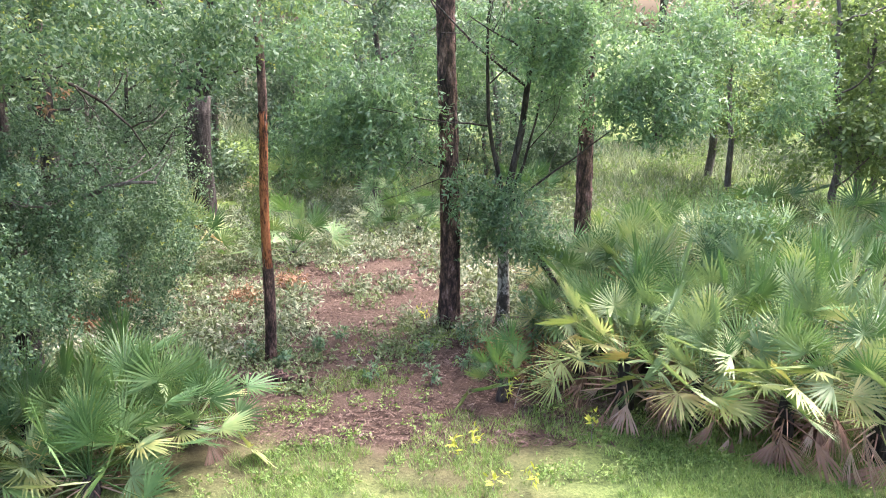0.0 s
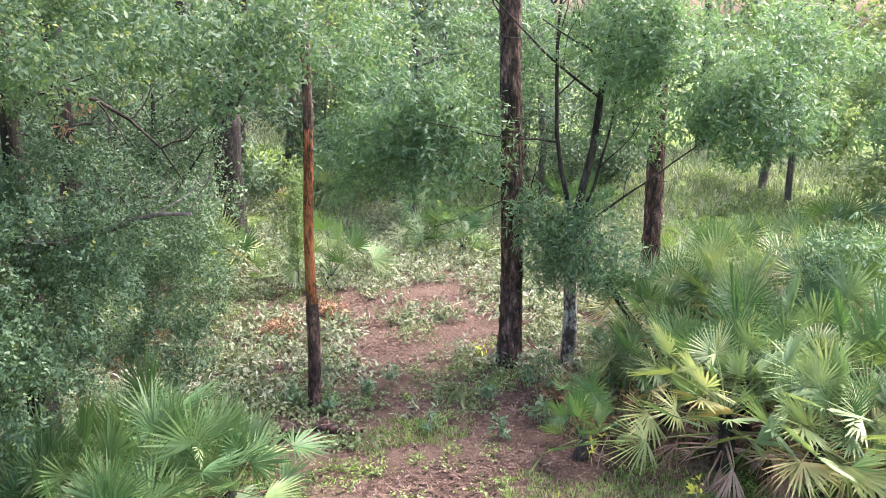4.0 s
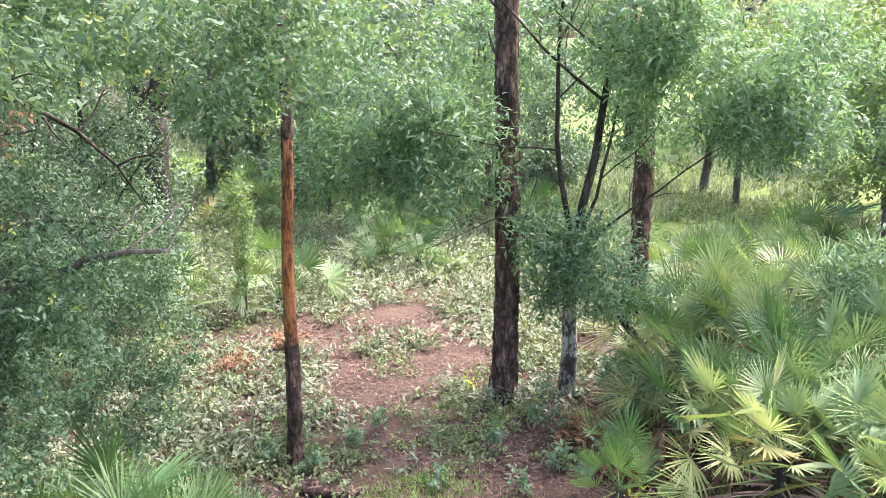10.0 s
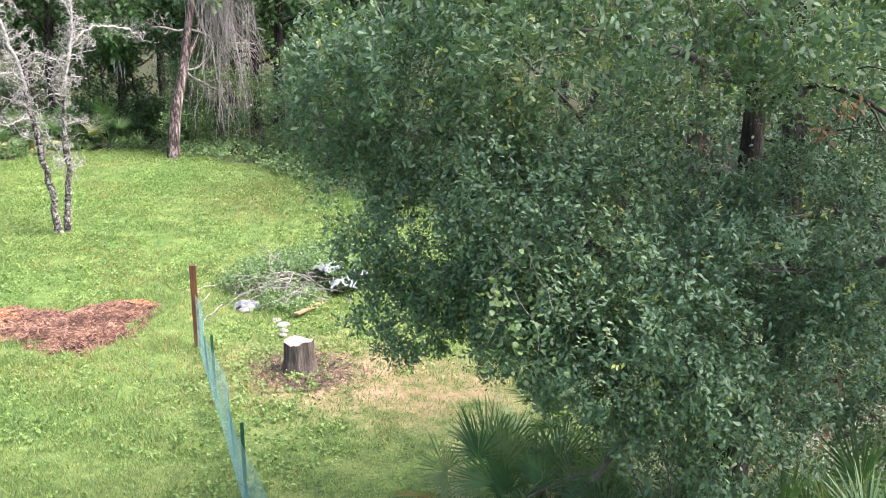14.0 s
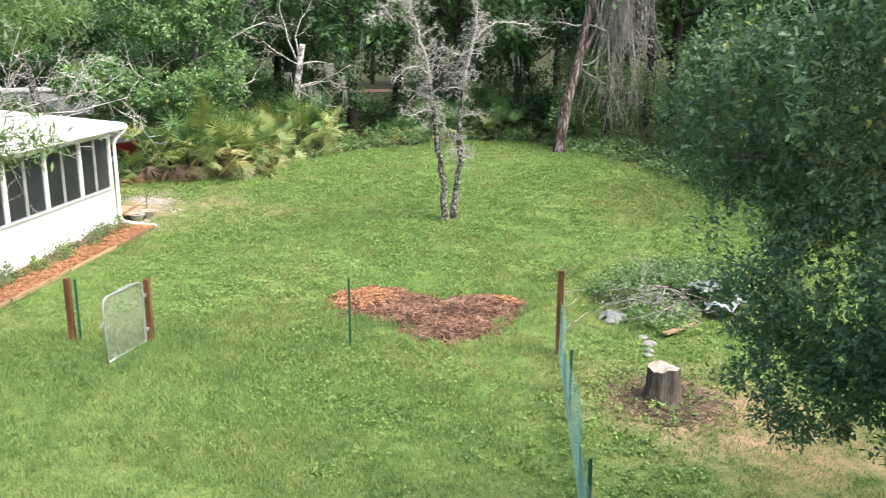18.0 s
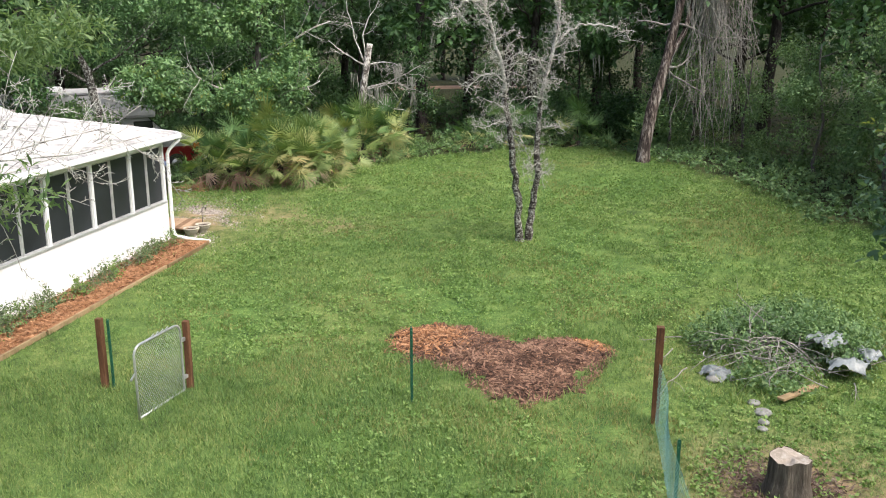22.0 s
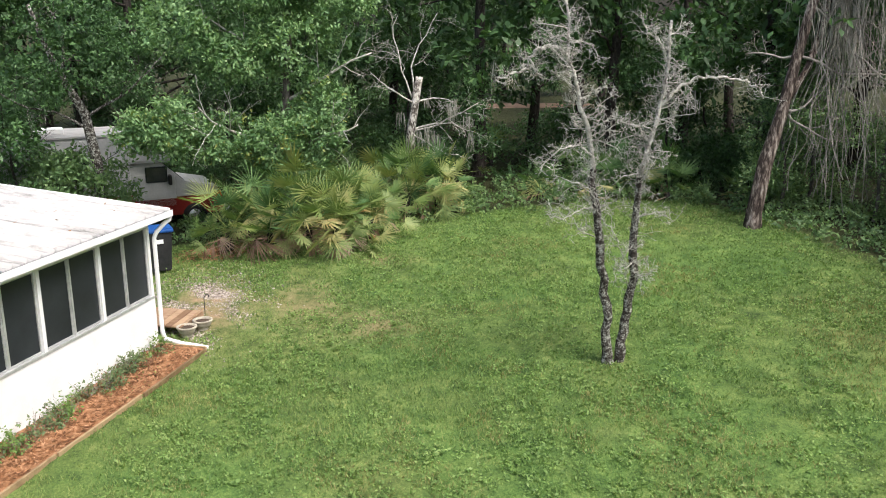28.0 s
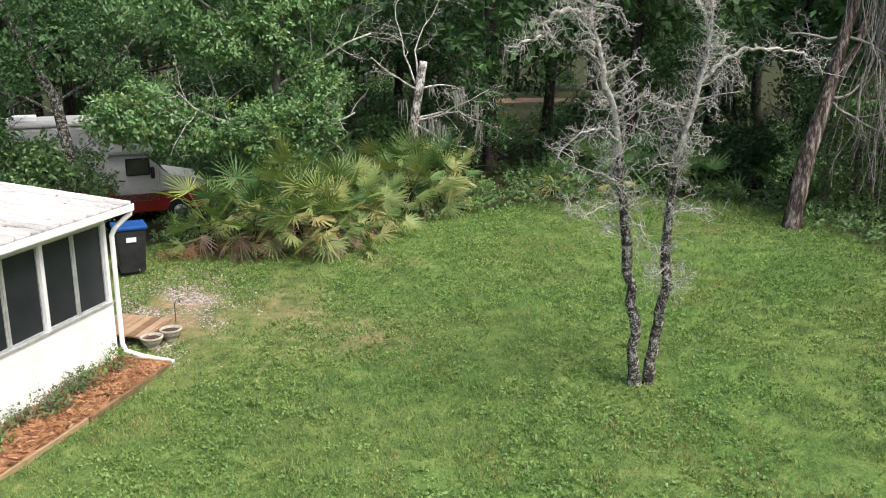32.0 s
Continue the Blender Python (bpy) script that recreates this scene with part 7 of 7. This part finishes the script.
def motorhome():
    """A white and red motorhome on a van cab, nose to +y."""
    e = thing("motorhome", pose(-36.5, 1.65, gz(-36.2, 2), 0, 0, 14), "white motorhome with a dark red lower band, parked by the wood", "motorhome")
    part("body", box(2.3, 5.6, 2.2, 0.08, (0, -3.1, 1.75)), RV_WHITE_SHADED, e, "white caravan body")
    part("overcab", box(2.2, 1.2, 0.8, 0.1, (0, 0.25, 2.42)), RV_WHITE_SHADED, e, "white sleeping box over the cab")
    part("roof", box(2.34, 5.7, 0.07, 0.02, (0, -3.1, 2.89)), ROOF_M, e)
    part("roof_vent", box(0.6, 0.6, 0.14, 0.03, (0, -2.2, 2.995)), WHITE, e)
    part("roof_vent", box(0.8, 1.0, 0.2, 0.04, (0.1, -4.2, 3.025)), WHITE, e)
    part("red_band", box(2.34, 5.62, 0.5, 0.02, (0, -3.1, 0.9)), RV_RED, e, "dark red band")
    w = part("side_window", box(0.03, 1.1, 0.6, 0.02, (1.165, -1.9, 1.95)), ALU, e)
    part("pane", box(0.02, 1.0, 0.5, 0.01, (1.178, -1.9, 1.95)), GLASS_D, w)
    w = part("side_window", box(0.03, 0.9, 0.6, 0.02, (1.165, -4.2, 1.95)), ALU, e)
    part("pane", box(0.02, 0.8, 0.5, 0.01, (1.178, -4.2, 1.95)), GLASS_D, w)
    # cab, drawn as a side profile and widened
    def slab(name, prof, half, mt, label=""):
        bm = bmesh.new()
        a = [bm.verts.new((half, y, z)) for y, z in prof]
        b = [bm.verts.new((-half, y, z)) for y, z in prof]
        bm.faces.new(a[::-1])
        bm.faces.new(b)
        for k in range(len(prof)):
            bm.faces.new((a[k], a[(k + 1) % len(prof)], b[(k + 1) % len(prof)], b[k]))
        bmesh.ops.recalc_face_normals(bm, faces=bm.faces)
        bmesh.ops.bevel(bm, geom=[x for x in bm.edges], offset=0.03, segments=2, affect="EDGES")
        return part(name, bm, mt, e, label)
    slab("cab", [(-0.35, 0.95), (-0.35, 2.05), (0.55, 2.05), (1.2, 1.42), (2.15, 1.22), (2.28, 0.95)], 0.98, RV_WHITE_SHADED, "white van cab and bonnet")
    slab("cab_skirt", [(-0.35, 0.42), (-0.35, 0.97), (2.3, 0.97), (2.36, 0.7), (2.3, 0.42)], 1.0, RV_RED, "dark red lower cab")
    dr = part("cab_door", box(0.03, 1.15, 1.0, 0.03, (0.985, 0.38, 1.2)), RV_WHITE_SHADED, e)
    part("window", box(0.02, 0.62, 0.46, 0.04, (1.0, 0.42, 1.68)), GLASS_D, dr, "dark side window")
    part("handle", box(0.03, 0.14, 0.03, 0.008, (1.01, 0.0, 1.32)), RUBBER, dr)
    part("windscreen", box(1.7, 0.02, 0.85, 0.01, (0, 0.905, 1.74), rot=Matrix.Rotation(radians(46), 4, "X")), GLASS_D, e)
    part("mirror", box(0.22, 0.09, 0.3, 0.03, (1.13, 0.78, 1.52)), RUBBER, e)
    part("bumper", box(2.0, 0.16, 0.2, 0.04, (0, 2.42, 0.52)), WHITE, e)
    part("grille", box(1.1, 0.04, 0.3, 0.01, (0, 2.3, 0.95)), RUBBER, e)
    for s in (-1, 1):
        part("headlight", box(0.32, 0.05, 0.22, 0.02, (0.75 * s, 2.3, 0.95)), GLASS_D, e)
        part("indicator", box(0.06, 0.2, 0.16, 0.015, (0.99 * s, 2.16, 0.98)), LAMP_O, e)
        for y in (1.45, -4.3):
            wh = Geo()
            tube(wh, [(0.76 * s, y, 0.38), (0.8 * s, y, 0.38), (0.98 * s, y, 0.38), (1.02 * s, y, 0.38)], [0.33, 0.38, 0.38, 0.33], 22)
            w = part("wheel", wh, RUBBER, e, "black tyre")
            g = Geo()
            tube(g, [(1.0 * s, y, 0.38), (1.03 * s, y, 0.38)], [0.21, 0.18], 18)
            part("rim", g, CHROME, w)


motorhome()


# ---- undergrowth ----
def scatter_leaves(name, label, category, rng, xy, h, twigs_per, leaf, material, spread=0.18, tw=0.09, group="", flat=0.6):
    """Low plants at many places, as one sheet of stuff."""
    g = Geo()
    z = ground_z(xy[:, 0], xy[:, 1])
    hh = h * rng.uniform(0.5, 1.3, len(xy))
    blobs = np.column_stack([xy, z + hh * 0.45, np.full(len(xy), spread) * rng.uniform(0.6, 1.5, len(xy)), np.full(len(xy), spread) * rng.uniform(0.6, 1.5, len(xy)), hh * 0.5])
    leaf_cloud(g, rng, blobs, len(xy) * twigs_per, 6, leaf[0], leaf[1], -0.6, 0.05, tw, 1.0, 1, 0.05, flat)
    return tagged(part(name, g, material), label, category, kind="stuff")


def spots(rng, n, x0, x1, y0, y1, keep):
    x, y = rng.uniform(x0, x1, n), rng.uniform(y0, y1, n)
    k = keep(x, y)
    return np.column_stack([x[k], y[k]])


_u = np.random.default_rng(95)


def nz(x, y, f, s):
    return vnoise(np.stack([x, y, x * 0], -1), f, s)


floor_ok = lambda x, y: (litter_amount(x, y) > 0.5)
scatter_leaves("pale_brush", "pale grey-green low brush and ferns on the forest floor", "undergrowth", _u, spots(_u, 7200, -9, 4.5, 11.6, 25, lambda x, y: (nz(x, y, 0.5, 1) + 0.5 + 0.1 * np.clip(y - 15, -3, 4) - np.exp(-((x + 0.4) / 1.5) ** 2 - ((y - 12.4) / 0.8) ** 2) * 1.1 + 0.25 * nz(x, y, 1.7, 41) > 0)), 0.26, 3, (0.11, 0.036), BRUSH, 0.28, flat=0.35)
scatter_leaves("ferns", "green ferns and seedlings among the pine straw", "undergrowth", _u, spots(_u, 3600, -8.5, 3.0, 10.5, 17, lambda x, y: (nz(x, y, 0.9, 2) + 0.2 * np.clip(-x - 2.5, -1, 2) > 0.22) & (litter_amount(x, y) > 0.3)), 0.17, 3, (0.07, 0.03), FERN, 0.16)
scatter_leaves("weeds", "bright green weeds at the path's mouth", "weeds", _u, spots(_u, 1500, -4, 3.4, 7.0, 13.0, lambda x, y: nz(x, y, 1.1, 3) > 0.32), 0.1, 4, (0.05, 0.022), WEED, 0.14)
scatter_leaves("green_growth", "bright green undergrowth in the clearing", "undergrowth", _u, spots(_u, 1500, -12, 10, 19, 34, lambda x, y: nz(x, y, 0.3, 4) > -0.2), 0.4, 4, (0.12, 0.055), LIGHT_LEAF, 0.35, 0.14)
scatter_leaves("edge_growth", "dense weeds where the lawn meets the wood", "undergrowth", _u, spots(_u, 5600, -36, -8, 3, 23, lambda x, y: (litter_amount(x, y) > 0.2) & ((y > 17.3) | (x < -31.6)) & (y < 21.5) & (x > -35.5)), 0.4, 4, (0.11, 0.065), MID_LEAF, 0.3, 0.13)
scatter_leaves("wood_growth", "dark undergrowth inside the wood", "undergrowth", _u, spots(_u, 1700, -56, -34, -4, 28, lambda x, y: nz(x, y, 0.25, 6) > -0.25), 0.7, 5, (0.16, 0.08), WOODS_LEAF, 0.55, 0.2)
scatter_leaves("clearing_growth", "low leafy weeds spread through the lawn", "weeds", _u, spots(_u, 40000, -33, -9, 3, 19, lambda x, y: (litter_amount(x, y) < 0.4) & (((x + 27.3) / 1.6) ** 2 + ((y - 4.0) / 0.85) ** 2 > 1) & (nz(x, y, 0.35, 8) + 0.6 * nz(x, y, 1.5, 9) + 0.25 * (-x - 20) / 6 > -0.35) & (heap_height(x, y) < 0.06)), 0.045, 1, (0.052, 0.032), WEED, 0.14, 0.07, flat=0.3)

# straw and needles on the forest floor
_n = 84000
_x, _y = _u.uniform(-7.5, 4.0, _n), _u.uniform(9.3, 17.5, _n)
_k = litter_amount(_x, _y) > _u.uniform(0.1, 0.8, _n)
_g = Geo()
chips(_g, _u, np.column_stack([_x, _y, ground_z(_x, _y) + 0.012])[_k], 0.062)
tagged(part("leaf_litter", _g, LITTER), "reddish pine straw and fallen leaves", "leaf litter", kind="stuff")

# grass
rank = spots(_u, 42000, -17.5, -7.5, -2.0, 7.5, lambda x, y: (heap_height(x, y) < 0.06) & (nz(x, y, 0.6, 21) > -0.9))
blades("rank_grass", "longer lush grass near the gate", _u, rank, np.full(len(rank), 0.08), 0.0095, GRASS)
lawn_near = spots(_u, 84000, -24, -4.5, -2.5, 13, lambda x, y: (litter_amount(x, y) < 0.5) & (heap_height(x, y) < 0.085) & ((x + 11.6) ** 2 + (y - 9.9) ** 2 > 0.5 * _u.uniform(0.2, 2.5, len(x))))
blades("lawn_grass", "rough green lawn grass", _u, lawn_near, 0.045 + 0.04 * np.clip(nz(lawn_near[:, 0], lawn_near[:, 1], 0.5, 14), 0, 1), 0.0095, GRASS)
gravel_clear = lambda x, y: (((x + 27.3) / 1.5) ** 2 + ((y - 4.0) / 0.75) ** 2 > _u.uniform(0.4, 1.4, len(x))) & (((x + 27) / 1.3) ** 2 + ((y - 6.1) / 0.7) ** 2 > _u.uniform(0, 1.2, len(x)))
lawn_far = spots(_u, 52000, -34, -8, 2.5, 20, lambda x, y: (litter_amount(x, y) < 0.5) & gravel_clear(x, y) & ((x < -20) | (y > 12.5)))
blades("far_lawn_grass", "rough green lawn grass with weeds", _u, lawn_far, np.full(len(lawn_far), 0.06), 0.018, GRASS)
dry = spots(_u, 46000, -31, -9, 3, 17.5, lambda x, y: (litter_amount(x, y) < 0.4) & (heap_height(x, y) < 0.06) & gravel_clear(x, y) & (nz(x, y, 0.55, 51) + 0.5 * nz(x, y, 1.6, 52) > 0.35))
blades("dry_grass", "yellowing thin patches of lawn grass", _u, dry, np.full(len(dry), 0.055), 0.013, GRASS_DRY)
path_grass = spots(_u, 44000, -5, 4.8, 5.5, 13.5, lambda x, y: nz(x, y, 0.8, 15) + 0.5 * nz(x, y, 2.2, 18) > -0.8 + 1.2 * litter_amount(x, y) + 0.12 * np.clip(y - 9, 0, 4.5))
blades("path_grass", "thin pale grass at the path's mouth", _u, path_grass, np.full(len(path_grass), 0.075), 0.009, WEED)
tall = spots(_u, 16000, -19, -9, 2, 13, lambda x, y: ((np.abs(heap_height(x, y) - 0.07) < 0.02) | ((np.abs((x + 15.6) * 0.9 - (y - 5.4) * -0.42 * -1) < 0.35) & (y < 9.4)) | (nz(x, y, 0.7, 17) > 0.75)) & (heap_height(x, y) < 0.085))
blades("tall_grass", "taller grass tufts round the heap and fence line", _u, tall, np.full(len(tall), 0.11), 0.012, GRASS)
far_grass = spots(_u, 20000, -12, 14, 19, 40, lambda x, y: (nz(x, y, 0.3, 16) > -0.3) & ((y > 24) | (x > 2)))
blades("clearing_grass", "pale tall grass in the far clearing", _u, far_grass, np.full(len(far_grass), 0.3), 0.03, BRUSH)


# ---- small things under the trees ----
def seedling(x, y, h, seed, mt=YELLOW_LEAF, label="bright yellow-green seedling at the path's mouth", n=22, leaf=(0.1, 0.03)):
    rng = np.random.default_rng(seed)
    e = thing("seedling", pose(x, y, gz(x, y), 0, 0, rng.uniform(0, 360)), label, "seedling", "seedlings")
    g = Geo()
    tube(g, curve_pts(rng, (0, 0, -0.02), (0.1, 0, 1), h, 5, 0.1), np.linspace(0.006, 0.003, 5), 4)
    part("stem", g, GREY_TWIG, e)
    g = Geo()
    leaf_cloud(g, rng, [(0, 0, h * 0.8, 0.12, 0.12, h * 0.3), (0.05, 0, h * 0.5, 0.16, 0.15, h * 0.2)], n // 5, 5, leaf[0], leaf[1], -1, 0.0, 0.06, 1, seed, 0.1, 0.3)
    part("leaves", g, mt, e)


for k, (x, y, h) in enumerate(((0.34, 9.2, 0.34), (0.88, 10.3, 0.42), (1.75, 9.4, 0.3), (0.51, 8.35, 0.22), (0.93, 8.45, 0.22), (-0.34, 13.6, 0.3), (0.1, 9.0, 0.25))):
    seedling(x, y, h, 300 + k)
for k, (x, y, h) in enumerate(((0.25, 12.45, 0.45), (0.5, 12.2, 0.4), (-2.3, 11.6, 0.3), (-2.85, 11.75, 0.35), (-1.6, 12.6, 0.3), (0.9, 11.5, 0.5), (1.2, 10.9, 0.45), (-1.0, 11.2, 0.25), (-0.2, 11.0, 0.3), (1.5, 12.3, 0.8), (1.3, 11.9, 1.0), (1.55, 12.9, 1.1), (1.2, 12.6, 0.9), (1.6, 11.4, 0.7), (0.35, 11.4, 0.4), (-0.3, 11.9, 0.35), (-1.9, 12.1, 0.35), (0.55, 12.9, 0.6))):
    seedling(x, y, h, 320 + k, WILLOW_LEAF, "green leafy seedling in the pine straw", int(40 + 160 * h), (0.08, 0.03))
for k, (x, y) in enumerate(((-5.5, 14.2), (-2.9, 15.5), (0.7, 12.1), (1.1, 12.0), (-5.9, 13.2), (-3.6, 14.6), (0.95, 11.3), (1.35, 12.2), (1.5, 11.6), (1.3, 11.0))):
    rng = np.random.default_rng(340 + k)
    e = thing("dead_fern", pose(x, y, gz(x, y)), "clump of dead orange-brown fern", "fern", "dead ferns")
    g = Geo()
    leaf_cloud(g, rng, [(0, 0, 0.16, 0.3, 0.28, 0.16)], 70, 7, 0.1, 0.022, -1, 0.2, 0.12, 1, k, 0.1)
    part("fronds", g, DEAD_LEAF, e)
rng = np.random.default_rng(350)
e = thing("climbing_sapling", pose(-3.67, 16.8, gz(-3.7, 16.8)), "thin upright sapling with bright green leaves", "sapling")
g = Geo()
tube(g, curve_pts(rng, (0, 0, -0.05), (0, 0, 1), 2.4, 7, 0.04), np.linspace(0.02, 0.006, 7), 5)
part("stem", g, OAK_BARK, e)
g = Geo()
leaf_cloud(g, rng, [(0, 0, z, 0.2, 0.2, 0.3) for z in (0.7, 1.1, 1.5, 1.9, 2.3)], 260, 7, 0.07, 0.03, -0.5, 0.1, 0.1, 1, 5, 0.1)
part("crown", g, LIGHT_LEAF, e)


def log(x, y, yaw, length, r, label, seed):
    rng = np.random.default_rng(seed)
    e = thing("log", pose(x, y, gz(x, y) + r * 0.7, 0, 0, yaw), label, "log", "logs")
    g = Geo()
    u = np.linspace(-0.5, 0.5, 6)
    tube(g, np.column_stack([u * length, 0.02 * np.sin(u * 7), 0.01 * np.cos(u * 5)]), r * np.array([0.85, 1, 1.05, 0.95, 0.9, 0.7]), 10, 0.12, rng)
    part("wood", g, PINE_BARK, e)


log(-2.75, 11.05, 120, 0.3, 0.1, "short dark sawn log by the dead pine", 1)
log(-2.15, 11.12, 165, 0.62, 0.07, "rotten brown log lying in pine straw", 2)
log(-2.3, 11.3, 20, 0.25, 0.06, "rotten brown log lying in pine straw", 3)

e = thing("fallen_branch", pose(1.5, 13.3, gz(1.5, 13.3)), "dark crooked fallen limb leaning into the palmettos", "branch")
g = Geo()
tube(g, [(-0.22, 0.9, 1.9), (-0.3, 0.5, 1.6), (-0.05, 0.0, 1.25), (0.25, -0.4, 0.8), (0.6, -0.8, 0.35), (0.9, -1.1, 0.0)], [0.03, 0.04, 0.05, 0.055, 0.06, 0.06], 8, 0.1, np.random.default_rng(4))
part("limb", g, DARK_BARK, e)
g = Geo()
branches(g, np.random.default_rng(9), (-0.3, 0.5, 1.6), (-1, 0.2, 0.7), 1.6, 0.03, 2, 0.5, kids=(4, 3))
part("side_limb", g, DARK_BARK, e)


def vine(x, y, z, seed, n, spread, label):
    """A climbing vine with round heart-shaped leaves, hanging on the oak."""
    rng = np.random.default_rng(seed)
    e = thing("vine", pose(x, y, z), label, "vine", "vines on the oak")
    g = Geo()
    for k in range(3):
        tube(g, curve_pts(rng, (rng.normal(0, 0.1), 0.05, 0.25), (rng.normal(0, 0.6), -0.1, -1), 0.45, 7, 0.25), np.full(7, 0.002), 4)
    part("stem", g, GREY_TWIG, e)
    th = np.linspace(0, 2 * math.pi, 9)[:-1]
    shape = np.stack([np.cos(th) * (1 - 0.25 * np.abs(np.sin(th / 2)) ** 8), np.sin(th) * 0.95, 0.12 * np.cos(2 * th)], -1)
    shape[0] *= 1.25
    for k in range(n):
        c = rng.normal(0, 1, 3) * np.array([spread, 0.1, spread])
        s = rng.uniform(0.015, 0.028)
        m = Euler((rng.normal(0.7, 0.4), rng.normal(0, 0.4), rng.uniform(0, 6.28))).to_matrix()
        v = np.array([c + s * np.array(m @ Vector(q)) for q in shape] + [c])
        g = Geo().add(v, None, [(j, (j + 1) % 8, 8) for j in range(8)])
        part("leaf", g, LIGHT_LEAF, e)


vine(-5.24, 6.95, 2.85, 401, 70, 0.18, "bright green vine with heart-shaped leaves on the oak")
vine(-5.3, 7.0, 3.1, 402, 24, 0.12, "bright green vine with heart-shaped leaves on the oak")
vine(-6.7, 7.0, 4.8, 403, 12, 0.13, "bright green vine tip hanging from the upper oak crown")
rng = np.random.default_rng(404)
for x, y, z in ((-4.26, 9.7, 4.16), (-4.42, 9.65, 3.98)):
    e = thing("dead_leaf_spray", pose(x, y, z), "spray of orange dead oak leaves hanging in the crown", "dead leaves", "dead leaf sprays")
    g = Geo()
    leaf_cloud(g, rng, [(0, 0, 0, 0.1, 0.08, 0.08)], 5, 6, 0.08, 0.03, -1, 0.5, 0.07, 1, 3, 0.1)
    part("leaves", g, DEAD_LEAF, e)
for x, y, z in ((-4.15, 8.1, 0.62), (-3.9, 8.35, 0.75), (-4.6, 8.2, 0.6)):
    e = thing("palmetto_flower_spike", pose(x, y, z), "pale yellow branched palmetto flower spike", "flower spike", "palmetto flowers")
    g = Geo()
    branches(g, rng, (0, 0, -0.2), (0.1, -0.3, 1), 0.4, 0.008, 2, 0.6, sides=(4, 3, 3), kids=(8, 5), rmin=0.004)
    part("spike", g, FROND_YELLOW, e)
